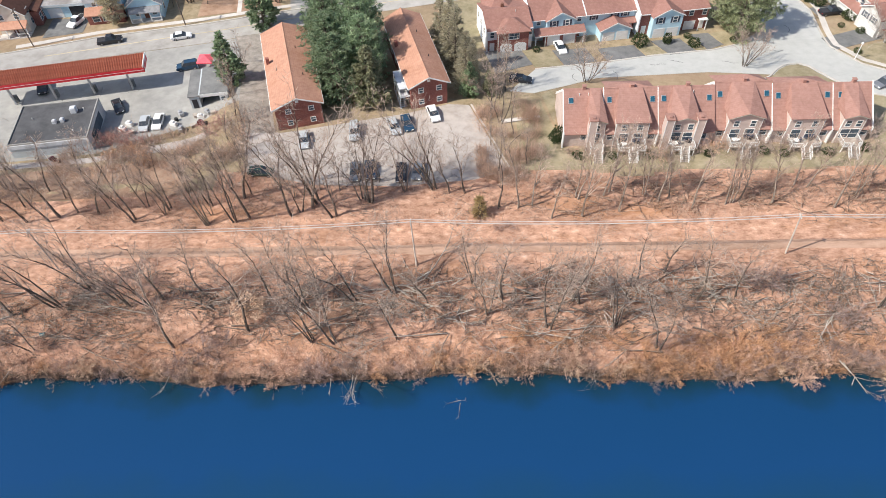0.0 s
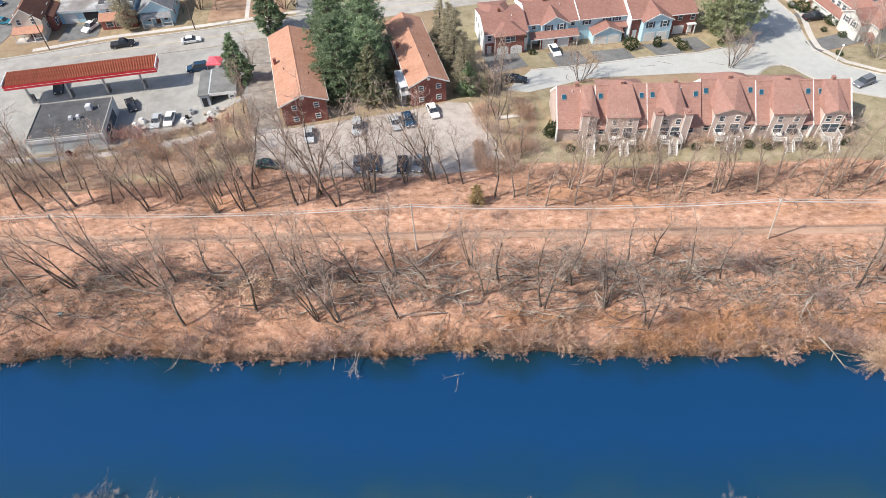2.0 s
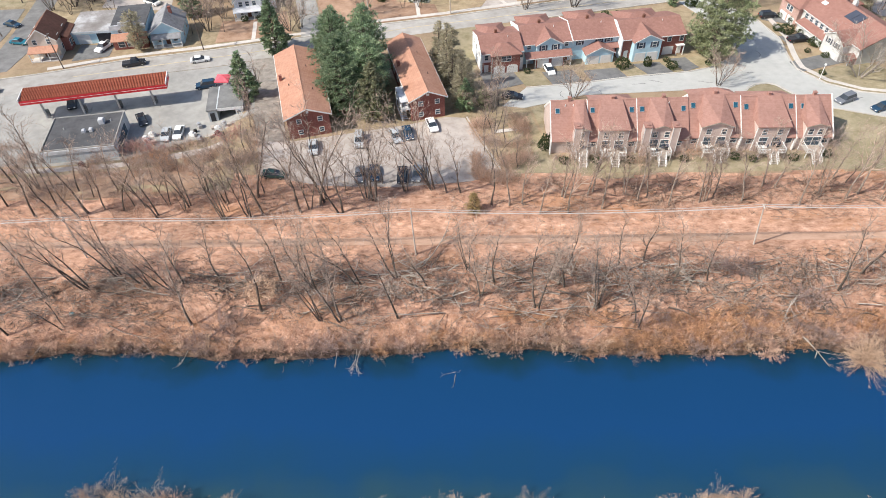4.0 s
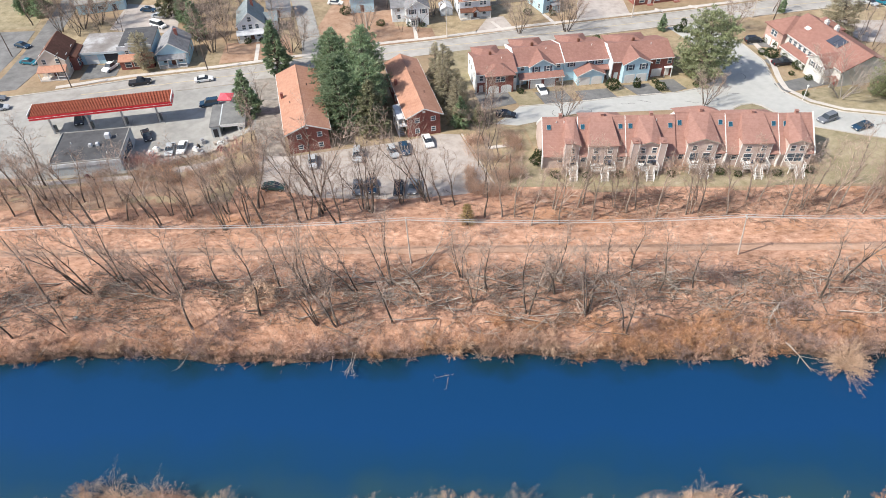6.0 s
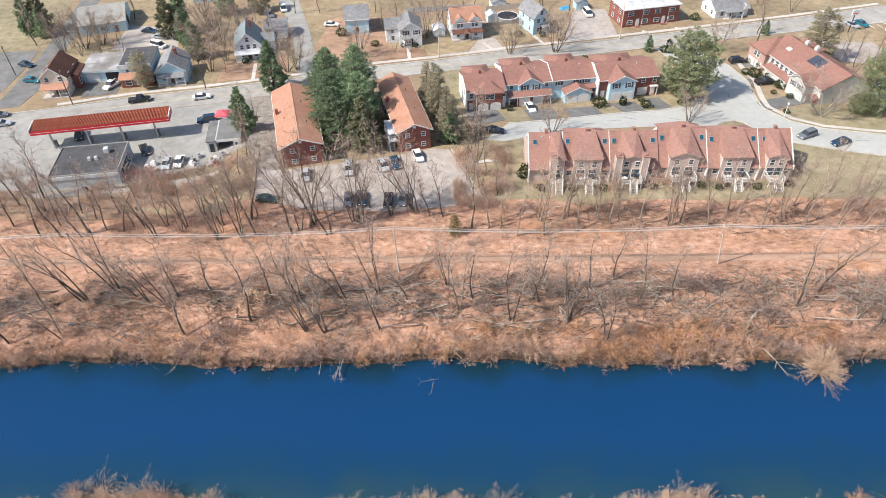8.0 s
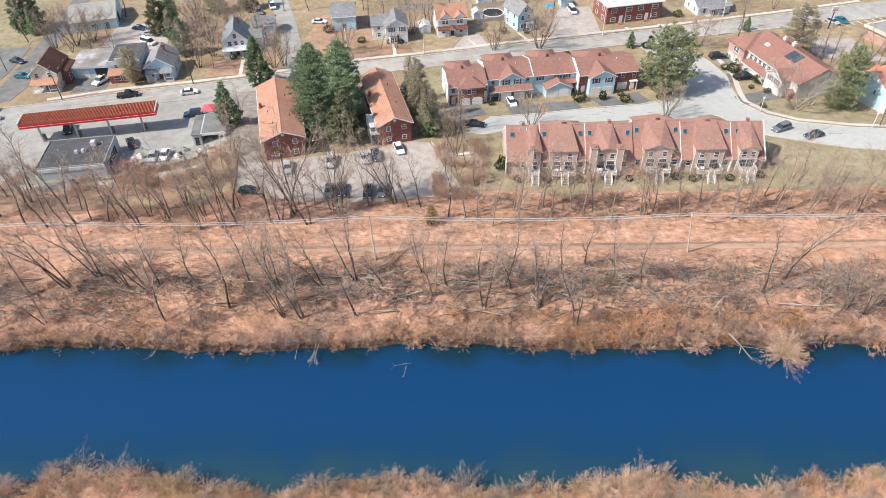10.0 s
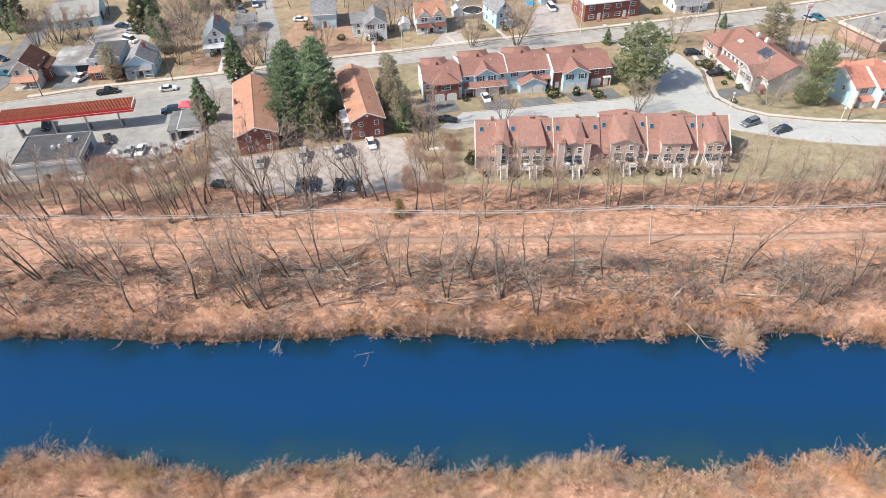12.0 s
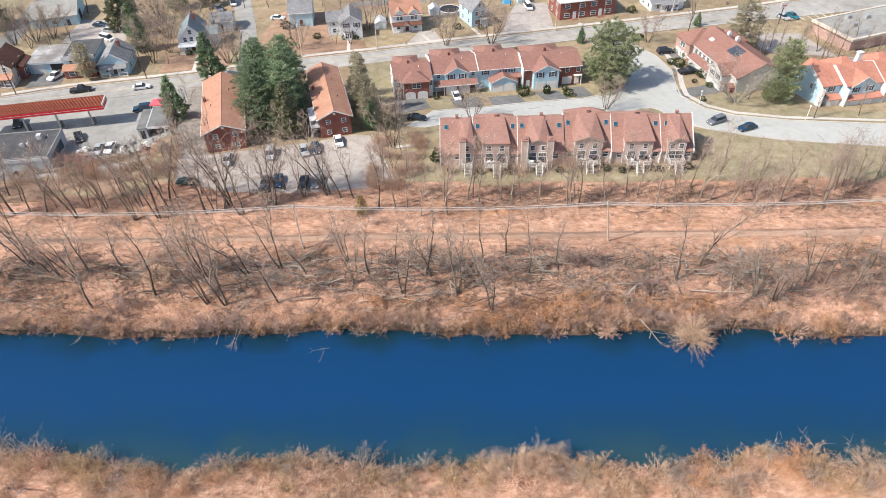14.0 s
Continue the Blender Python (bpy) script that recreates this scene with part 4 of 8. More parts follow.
for x in (0.8, 2.9, 11.4):
    part("porch_post", box(B(), x - 0.09, -2.6, -0.3, x + 0.09, -2.42, 2.6), M_white, t)
door(t, 1.8, 0, 0), door(t, 10.8, 0, 0, material=M_roofB), window(t, 1.8, 0, 3.7, 0.8, 1.1), window(t, 10.8, 0, 3.7, 0.8, 1.1)

t = thing("townhouse", north_pose(22.1, 2.4), "townhouse with a pale blue gabled garage in front", "townhouse", GRP)
row_shell(t, 11.35, None, M_blue, 5.1, 6.9)
parapet(t, 0, 5.1, 6.9)
front_gable(t, 2.9, 9.5, -3.0, 2.6, 4.1, M_blue, 3.2)
garage_door(t, 4.7, -3.0, -0.05, 2.6, 2.1), garage_door(t, 7.7, -3.0, -0.05, 2.6, 2.1)
for x in (4.7, 7.7):
    part("door_arch", prism(B(), [(x - 1.3, -3.05, 2.05), (x + 1.3, -3.05, 2.05), (x + 0.9, -3.05, 2.36), (x, -3.05, 2.46), (x - 0.9, -3.05, 2.36)], (0, 0.07, 0)), M_blue, t)
part("pent_roof", prism(B(), [(7.2, -1.6, 2.7), (7.2, -0.02, 3.3), (7.2, -0.02, 3.48), (7.2, -1.6, 2.87)], (4.0, 0, 0)), M_roofR, t)
window(t, 1.9, 0, 3.6, 0.8, 1.2, shutters=True), window(t, 6.6, 0, 3.75, 0.8, 1.1, shutters=True), window(t, 8.9, 0, 3.75, 0.8, 1.1, shutters=True)
part("brick_front", box(B(), 9.55, -0.12, -0.5, 11.2, 0.05, 2.7), M_brick, t), door(t, 10.3, -0.12, 0)

t = thing("townhouse", north_pose(33.5, 0.4), "end townhouse with pale blue gable, brick wing and white side wall", "townhouse", GRP)
row_shell(t, 15.7, None, M_brick, 5.1, 6.9)
parapet(t, 0, 5.1, 6.9)
part("side_wall", box(B(), -0.13, -0.5, -0.4, 0.13, 3.0, 4.9), M_whiteS, t, "white siding on the stepped-out side wall")
front_gable(t, 2.5, 9.1, -1.8, 5.0, 6.6, M_blue, 4.5)
window(t, 4.1, -1.8, 3.4, 0.9, 1.3, shutters=True), window(t, 7.4, -1.8, 3.4, 0.9, 1.3, shutters=True)
garage_door(t, 4.3, -1.8, -0.05, 2.6, 2.2), garage_door(t, 7.3, -1.8, -0.05, 2.6, 2.2)
door(t, 1.4, 0, 0), window(t, 11.8, 0, 3.4, 0.9, 1.2), garage_door(t, 11.9, 0, -0.05, 2.6, 2.1)
part("porch", box(B(), 13.6, -0.9, 2.35, 15.7, 0.0, 2.5), M_white, t), window(t, 14.8, 0, 3.3, 0.9, 1.3), door(t, 14.7, 0, 0, material=M_white)
for x in (13.8, 15.5):
    part("porch_post", box(B(), x - 0.08, -0.85, -0.3, x + 0.08, -0.69, 2.35), M_white, t)

# ---- corner townhouse block across the street ----
t = thing("townhouse_block", pose(86.93, 152.05, -3.6, 0, 0, -75), "long townhouse block with red roof, sunlit brick and white fronts", "townhouse")
part("wall", prism(B(), [(4.0, 0, -0.5), (4.0, 13.6, -0.5), (4.0, 13.6, 5.0), (4.0, 6.9, 7.78), (4.0, 0, 5.0)], (23.96, 0, 0)), M_stone, t)
part("roof", chevron(4.0, 28.3, -0.45, 6.9, 14.05, 4.75, 7.9, 0.2), M_roofR, t, "red-brown shingle roof")
part("gutter", box(B(), 7.4, -0.55, 4.78, 28.0, -0.43, 4.94), M_white, t)
part("vent_pipe", tube(B(), (21.0, 4.6, 6.6), (21.0, 4.6, 7.5), 0.08, n=6), M_white, t)
part("brick_wing", box(B(), 0.3, -1.2, -0.5, 7.2, 9.0, 4.8), M_brickLit, t, "sunlit pale brick wing")
part("wing_roof", hip(-0.3, 7.6, -1.7, 9.5, 5.0, 7.6, 3.9), M_roofR, t)
window(t, 3.2, -1.2, 3.0, 1.0, 1.3), window(t, 4.4, -1.2, 3.0, 1.0, 1.3)
garage_door(t, 2.2, -1.2, -0.05), garage_door(t, 5.2, -1.2, -0.05)
for i in range(5):
    window(t, 8.9 + i * 1.9, 0, 3.2, 1.1, 1.1)
part("pent_roof", prism(B(), [(8.4, -2.4, 2.3), (8.4, 0.0, 3.0), (8.4, 0.0, 3.2), (8.4, -2.4, 2.47)], (10.2, 0, 0)), M_roofR, t)
part("pent_fascia", box(B(), 8.4, -2.46, 2.2, 18.6, -2.4, 2.44), M_white, t)
part("garage_block", box(B(), 8.8, -1.8, -0.5, 18.6, 0.05, 2.3), M_stone, t)
for x in (10.6, 13.8, 16.8):
    garage_door(t, x, -1.8, -0.05)
front_gable(t, 19.1, 25.2, -2.6, 4.8, 6.5, M_stone, 6.5)
window(t, 20.9, -2.6, 3.2, 0.9, 1.2, shutters=True), window(t, 23.4, -2.6, 3.2, 0.9, 1.2, shutters=True)
garage_door(t, 22.2, -2.6, -0.05, 4.2, 2.2)
part("porch", prism(B(), [(25.3, -2.0, 2.3), (26.6, -2.0, 3.0), (27.9, -2.0, 2.3), (27.9, -2.0, 2.5), (26.6, -2.0, 3.2), (25.3, -2.0, 2.5)], (0, 2.2, 0)), M_roofR, t)
for x in (25.5, 27.7):
    part("porch_post", box(B(), x - 0.1, -1.95, -0.3, x + 0.1, -1.75, 2.35), M_white, t)
door(t, 26.6, 0, 0, material=M_red), part("entry_front", box(B(), 25.25, -0.05, -0.4, 28.0, 0.02, 2.6), M_brickLit, t)
part("rear_gable_roof", hip(4.6, 10.4, 5.2, 14.6, 5.4, 8.1, 2.6), M_roofR, t)
for x, y in ((9.7, 7.4), (13.2, 7.6)):
    part("chimney", box(box(B(), x, y, 4.5, x + 1.1, y + 0.9, 8.6, 0.04), x + 0.2, y + 0.2, 8.6, x + 0.9, y + 0.7, 8.95), M_stone, t)
SLOPE = 3.15 / 7.35
k = part("skylight", box(B(), -0.75, -0.5, 0, 0.75, 0.5, 0.16), M_white, t)
k.matrix_basis = pose(9.3, 3.6, 4.75 + SLOPE * 4.05 + 0.22, math.degrees(math.atan(SLOPE)))
for x in (16.4, 18.5):
    k = part("roof_panel", box(B(), 0, 0, 0, 2.0, 3.0, 0.1), M_shutter, t, "dark solar panels on the roof")
    k.matrix_basis = pose(x, 3.5, 4.75 + SLOPE * 3.95 + 0.27, math.degrees(math.atan(SLOPE)))

# ---- coral-roofed townhouses by the street ----
CORAL = ((0.0, 0.0, 5.6, False), (5.65, -1.2, 10.3, True), (16.0, -1.2, 10.3, True), (26.35, -0.4, 10.3, True))
for s0, fwd, w, gable in CORAL:
    c, k = math.cos(radians(12)), math.sin(radians(12))
    t = thing("townhouse", pose(110.9 + s0 * c - fwd * k, 117.2 + s0 * k + fwd * c, -2.1, 0, 0, 12), "pale blue townhouse with coral shingle roof and white piers" if gable else "end townhouse with coral roof and pale blue side wall", "townhouse", "coral-roofed townhouses")
    part("wall", prism(B(), [(0.02, 0, -0.5), (0.02, 11, -0.5), (0.02, 11, 5.2), (0.02, 5.4, 7.7), (0.02, 0, 5.2)], (w - 0.04, 0, 0)), M_blue, t)
    part("roof", chevron(0, w, -0.45, 5.4, 11.4, 5.0, 7.8, 0.2), M_roofS, t)
    part("party_wall", prism(B(), [(-0.1, -0.6, 4.7), (-0.1, -0.6, 5.25), (-0.1, 5.4, 8.1), (-0.1, 11.6, 5.25), (-0.1, 11.6, 4.7), (-0.1, 5.4, 7.2)], (0.2, 0, 0)), M_white, t)
    part("side_pier", box(B(), -0.16, -1.9, -0.4, 0.16, 0.0, 5.0), M_white, t)
    part("pent_roof", prism(B(), [(0.3 if gable else 1.9, -2.1, 2.1), (0.3 if gable else 1.9, 0, 2.75), (0.3 if gable else 1.9, 0, 2.93), (0.3 if gable else 1.9, -2.1, 2.27)], (w - 0.4 - (0.1 if gable else 1.7), 0, 0)), M_roofS, t)
    part("garage_block", box(B(), 0.5 if gable else 2.0, -1.6, -0.5, w - 0.2, 0.02, 2.1), M_stone, t)
    if gable:
        front_gable(t, 1.6, 8.2, -0.5, 5.1, 7.2, M_blue, 4.5, 2.9, M_roofS)
        for x in (3.0, 6.7):
            window(t, x, -0.5, 3.5, 0.8, 1.2, shutters=True)
        garage_door(t, 3.0, -1.6, -0.05, 2.4, 2.0), garage_door(t, 6.4, -1.6, -0.05, 2.4, 2.0)
        part("rear_gable_roof", hip(1.5, 7.5, 4.2, 13.0, 5.6, 8.4, 2.4), M_roofS, t)
        part("chimney", box(box(B(), 8.2, 8.0, 4.5, 9.4, 9.0, 8.9, 0.04), 8.1, 7.9, 8.9, 9.5, 9.1, 9.1), M_whiteS, t)
    else:
        window(t, 3.2, 0, 3.5, 0.7, 1.2, shutters=True), window(t, 0.9, 0, 3.5, 0.6, 1.1), window(t, 0.9, 0, 0.9, 0.6, 1.2)
        garage_door(t, 3.8, -1.6, -0.05, 2.4, 2.0)
        part("rear_gable_roof", hip(0.4, 5.2, 4.2, 13.0, 5.6, 8.2, 2.0), M_roofS, t)
        for y in (3, 7):
            window(t, 0, y, 3.3, 0.8, 1.1, -90)

# ---- flat-roofed brick shop beyond the trees ----
t = thing("shop_building", pose(134.4, 149.6, -3.85, 0, 0, 21), "low sunlit brick shop with a grey flat roof", "shop")
part("wall", box(B(), 0, 0, -0.6, 30, 14, 3.7), M_brickLit, t)
part("fascia", box(box(box(box(B(), -0.7, -0.7, 3.4, 30.7, 0, 4.1), -0.7, 14, 3.4, 30.7, 14.7, 4.1), -0.7, 0, 3.4, 0, 14, 4.1), 30, 0, 3.4, 30.7, 14, 4.1), M_cream, t, "pale pink fascia band")
part("roof", box(B(), 0.02, 0.02, 3.7, 29.98, 13.98, 3.9), M_court, t, "pale grey flat roof")
for x, y in ((6, 6), (14, 9), (20, 4), (9, 11)):
    part("roof_unit", box(B(), x, y, 3.88, x + 1.6, y + 1.3, 4.9, 0.05), M_steel, t)

# ---- filling station ----
CA = 8.5
t = thing("station_canopy", pose(-90.6, 106.8, -2.5, 0, 0, CA * 1.3), "long red-roofed filling station canopy on steel posts", "canopy")
CW, CD = 30.2, 4.7
part("fascia", box(box(box(box(B(), 0, 0, 4.65, CW, 0.12, 5.65), 0, CD - 0.12, 4.65, CW, CD, 5.65), 0, 0.12, 4.65, 0.12, CD - 0.12, 5.65), CW - 0.12, 0.12, 4.65, CW, CD - 0.12, 5.65), M_red, t, "red canopy fascia")
part("white_band", box(box(B(), -0.03, -0.03, 5.12, CW + 0.03, 0.0, 5.18), CW + 0.0, 0, 5.12, CW + 0.03, CD, 5.18), M_white, t)
part("soffit", box(B(), 0.13, 0.13, 4.70, CW - 0.13, CD - 0.13, 4.80), M_white, t)
part("roof", prism(B(), [(0.1, 0.1, 5.65), (0.1, CD - 0.1, 5.65), (0.1, CD - 0.1, 6.10)], (CW - 0.2, 0, 0)), M_canopy, t)
part("edge_trim", box(box(B(), -0.05, -0.05, 5.65, 0.1, CD + 0.05, 6.15), CW - 0.1, -0.05, 5.65, CW + 0.05, CD + 0.05, 6.15), M_white, t)
rib = mesh_of("rib", prism(B(), [(0, 0.02, 5.67), (0, CD - 0.1, 6.12), (0, CD - 0.1, 6.21), (0, 0.02, 5.76)], (0.14, 0, 0)), M_canopy)
for i in range(92):
    part("rib", rib, None, t).matrix_basis = pose(0.2 + i * (CW - 0.5) / 91, 0, 0)
for x in (3.2, 11.0, 18.5, 26.0):
    part("post", box(B(), x, 1.25, -0.3, x + 0.35, 1.6, 4.72, 0.02), M_steel, t)
    part("fuel_pump", box(box(B(), x - 0.3, 1.9, 0.1, x + 0.65, 2.6, 1.7, 0.05), x - 0.2, 1.85, 1.1, x + 0.55, 2.65, 1.5), M_drive, t)
    part("island", box(B(), x - 0.9, 0.6, -0.2, x + 1.3, 4.0, 0.12, 0.05), M_court, t)

t = thing("station_shop", pose(-80.6, 91.9, -2.2, 0, 0, 8.5), "low station shop with dark flat roof and pale parapet", "shop")
part("wall", box(B(), 0, 0, -1.2, 14.2, 11.6, 3.3), M_greyW, t)
part("roof", box(B(), 0.2, 0.2, 3.3, 14.0, 11.4, 3.42), M_flat, t, "dark grey flat roof")
part("parapet", box(box(box(box(B(), 0, 0, 3.3, 14.2, 0.2, 3.6), 0, 11.4, 3.3, 14.2, 11.6, 3.6), 0, 0.2, 3.3, 0.2, 11.4, 3.6), 14.0, 0.2, 3.3, 14.2, 11.4, 3.6), M_court, t)
part("fascia", box(B(), -0.1, -0.15, 2.5, 14.3, 0.0, 3.3), M_flatW, t)
part("shopfront", box(B(), 14.2, 2, 0.3, 14.26, 9, 2.5), M_glass, t)
for x, y, s in ((9.8, 7.6, 1.1), (7.0, 5.0, 0.7), (8.4, 5.2, 0.7)):
    part("roof_unit", box(box(B(), x, y, 3.4, x + s, y + s, 3.5 + s * 0.9, 0.05), x + 0.1, y + 0.1, 3.5 + s * 0.9, x + s - 0.1, y + s - 0.1, 3.56 + s * 0.9), M_flatW, t, "pale metal roof unit")
for x, y in ((11.3, 2.2), (3.0, 7.0), (12.0, 8.6)):
    part("vent_pipe", tube(B(), (x, y, 3.4), (x, y, 3.9), 0.09, n=6), M_white, t)

t = thing("repair_garage", pose(-51.3, 106.4, -2.35, 0, 0, 9), "small grey garage with dark roof and open bay", "garage")
bm = B()
box(bm, 0, 0, -0.8, 1.9, 9, 2.7), box(bm, 1.9, 0.15, 2.4, 7.4, 9, 2.9), box(bm, 7.1, 0, -0.8, 7.4, 9, 2.4), box(bm, 1.9, 8.8, -0.8, 7.1, 9, 2.4), box(bm, 5.8, 0, -0.8, 7.1, 0.3, 2.4)
part("wall", bm, M_greyW, t)
part("roof", box(box(B(), -0.2, -0.2, 2.7, 2.2, 9.1, 2.85), 2.2, 0.0, 2.9, 7.6, 9.2, 3.02), M_drive, t)
part("fascia", box(B(), 2.2, -0.06, 2.4, 7.6, 0.0, 3.05), M_white, t)
part("floor", box(B(), 1.9, 0.1, -0.1, 7.1, 8.8, 0.0), M_drive, t)
door(t, 0.9, 0, 0, material=M_dark), window(t, 6.5, 0, 0.9, 0.8, 1.2)

# ---- houses along the avenue ----


def house(m, w, d, wall, ze, zr, wm, rm, label, ridge="y", porch=None, wins=((0.25, 1.0), (0.75, 1.0), (0.25, 3.6), (0.75, 3.6)), shutters=False, chimney=False):
    """A detached house; its front looks along -y, with the ridge along x or y."""
    t = thing("house", m, label, "house", "houses along the avenue")
    if ridge == "y":
        part("wall", prism(B(), [(0, 0, -0.6), (w, 0, -0.6), (w, 0, ze), (w / 2, 0, zr - 0.1), (0, 0, ze)], (0, d, 0)), wm, t)
        part("roof", chevron_y(-0.4, d + 0.4, -0.4, w / 2, w + 0.4, ze - 0.28, zr, 0.18), rm, t)
        for s in (-0.4, w + 0.4):
            part("bargeboard", prism(B(), [(s, -0.45, ze - 0.36), (w / 2, -0.45, zr - 0.08), (w / 2, -0.45, zr + 0.18), (s, -0.45, ze - 0.1)], (0, 0.05, 0)), M_white, t)
    else:
        part("wall", prism(B(), [(0, 0, -0.6), (0, d, -0.6), (0, d, ze), (0, d / 2, zr - 0.1), (0, 0, ze)], (w, 0, 0)), wm, t)
        part("roof", chevron(-0.4, w + 0.4, -0.4, d / 2, d + 0.4, ze - 0.28, zr, 0.18), rm, t)
        part("gutter", box(B(), -0.4, -0.5, ze - 0.25, w + 0.4, -0.4, ze - 0.1), M_white, t)
    for fx, z in wins:
        window(t, w * fx, 0, z, 0.9, 1.2, shutters=shutters)
    for y in (d * 0.25, d * 0.7):
        for z in ((1.0, 3.6) if ze > 4.5 else (1.0,)):
            window(t, w, y, z, 0.9, 1.2, 90), window(t, 0, y, z, 0.9, 1.2, -90)
    if porch:
        x0, x1, dep, pm = porch
        p = part("porch", prism(B(), [(x0, -dep, 2.35), (x0, 0, 3.0), (x0, 0, 3.18), (x0, -dep, 2.5)], (x1 - x0, 0, 0)), pm, t, "front porch with a sloped roof")
        part("porch_floor", box(B(), x0 + 0.1, -dep + 0.15, -0.5, x1 - 0.1, 0, 0.25), M_walk, p)
        for i in range(4):
            x = x0 + 0.2 + (x1 - x0 - 0.4) * i / 3
            part("post", box(B(), x - 0.08, -dep + 0.2, 0.25, x + 0.08, -dep + 0.36, 2.4), M_white, p)
        part("rail", box(box(B(), x0 + 0.2, -dep + 0.24, 1.0, x0 + (x1 - x0) * 0.35, -dep + 0.32, 1.1), x0 + (x1 - x0) * 0.65, -dep + 0.24, 1.0, x1 - 0.2, -dep + 0.32, 1.1), M_white, p)
    door(t, w * 0.5, 0, 0.25, material=M_roofB)
    if chimney:
        part("chimney", box(box(B(), w * 0.6, d * 0.6, ze, w * 0.6 + 0.7, d * 0.6 + 0.7, zr + 0.9, 0.03), w * 0.6 - 0.05, d * 0.6 - 0.05, zr + 0.9, w * 0.6 + 0.75, d * 0.6 + 0.75, zr + 1.0), M_brick, t)
    return t


t = house(pose(-102.2, 135.6, -3.2, 0, 0, 8), 6.6, 10.0, None, 4.6, 7.4, M_cream, M_roofB, "cream house with dark brown gable roof and front porch", porch=(-0.2, 6.8, 2.4, M_roofO))
part("brick_wing", box(B(), 6.6, 3.0, -0.5, 8.2, 9.5, 3.4), M_brick, t)
part("wing_roof", prism(B(), [(6.4, 2.7, 4.3), (8.5, 2.7, 3.3), (8.5, 2.7, 3.48), (6.4, 2.7, 4.5)], (0, 7.1, 0)), M_roofB, t)
for y in (4.2, 6.2, 8.2):
    window(t, 8.2, y, 0.8, 1.1, 1.6, 90)

t = thing("garage_row", pose(-94.8, 142.6, -3.4, 0, 0, 6), "low shop row with patched flat roof and open bays", "shop")
part("wall", box(B(), 0, 0, -0.5, 11.0, 10.5, 3.3), M_blue, t)
part("roof", box(B(), -0.3, -0.5, 3.3, 11.2, 10.8, 3.5), M_flatP, t, "patched grey and white flat roof")
part("fascia", box(B(), -0.3, -0.56, 2.9, 11.2, -0.5, 3.5), M_greyW, t)
part("bay_opening", box(B(), 6.0, -0.04, 0, 9.6, 0.05, 2.6), M_dark, t), garage_door(t, 2.6, 0, -0.05, 3.2, 2.5)
t = thing("shop_house", pose(-83.4, 139.2, -3.3, 0, 0, 9), "pale blue shop with grey roof and orange pent roof", "shop")
part("wall", box(B(), 0, 2.0, -0.5, 8.2, 14, 4.6), M_blue, t)
part("roof", box(B(), -0.2, 1.8, 4.6, 8.4, 14.2, 4.8), M_flat, t, "dark flat roof")
part("parapet", box(box(B(), -0.2, 1.75, 4.3, 8.4, 2.0, 5.5), 2.2, 1.7, 5.3, 6.0, 1.98, 6.2), M_flatW, t, "white shaped parapet")
part("front_block", box(B(), 0, 0, -0.5, 8.2, 2.0, 2.4), M_brick, t)
part("pent_roof", prism(B(), [(-0.3, -0.6, 2.3), (-0.3, 2.0, 3.1), (-0.3, 2.0, 3.3), (-0.3, -0.6, 2.5)], (8.8, 0, 0)), M_roofO, t)
for x in (2.0, 4.2, 6.2):
    window(t, x, 0, 0.7, 1.5, 1.4), window(t, x, 2.0, 3.35, 0.8, 0.9)
t = house(pose(-74.2, 141.0, -3.4, 0, 0, 9), 7.6, 9.5, None, 3.6, 6.2, M_blue, M_roofG, "small pale blue house with grey gable roof", porch=(0.2, 7.4, 1.8, M_roofG), wins=((0.25, 1.0), (0.75, 1.0)), chimney=True)
t = house(pose(-56.4, 155.6, -3.9, 0, 0, 12), 7.0, 10.5, None, 4.4, 7.9, M_whiteS, M_roofT, "tall white house with steep slate-blue roof and porch", porch=(-0.5, 7.4, 2.0, M_flatW), wins=((0.25, 1.0), (0.75, 1.0), (0.25, 3.3), (0.5, 3.3), (0.75, 3.3), (0.5, 5.4)), chimney=True)
part("side_wing", prism(B(), [(7.0, 4.0, -0.5), (7.0, 9.5, -0.5), (7.0, 9.5, 3.2), (7.0, 6.75, 4.6), (7.0, 4.0, 3.2)], (3.6, 0, 0)), M_whiteS, t)
part("wing_roof", chevron(6.9, 10.9, 3.6, 6.75, 9.9, 3.0, 4.6, 0.18), M_roofT, t)
t = house(pose(-51.2, 170.2, -4.1, 0, 0, 8), 6.2, 6.5, None, 3.4, 4.9, M_whiteS, M_roofG, "white two-bay garage with grey roof", wins=(), ridge="x")
garage_door(t, 1.65, -0.02, 0, 2.5, 2.1), garage_door(t, 4.55, -0.02, 0, 2.5, 2.1)
house(pose(-27.6, 173.0, -4.1, 0, 0, 6), 7.0, 9.5, None, 4.6, 7.0, M_blue, M_roofG, "pale blue two-storey house with grey roof", ridge="x", wins=())
t = house(pose(-10.6, 163.7, -4.1, 0, 0, 8), 6.4, 8.5, None, 5.2, 7.2, M_whiteS, M_roofG, "white house with a grey gabled front, bay and dark shutters", shutters=True, wins=((0.28, 3.6), (0.76, 3.6)))
part("rear_wing", prism(B(), [(-3.8, 3.2, -0.5), (-3.8, 8.8, -0.5), (-3.8, 8.8, 4.4), (-3.8, 6, 6.4), (-3.8, 3.2, 4.4)], (3.8, 0, 0)), M_whiteS, t)
part("wing_roof", chevron(-4.2, 1.4, 2.8, 6, 9.2, 4.2, 6.4, 0.18), M_roofG, t)
window(t, -1.9, 3.2, 1.0, 0.9, 1.2), window(t, -1.9, 3.2, 3.2, 0.8, 1.0)
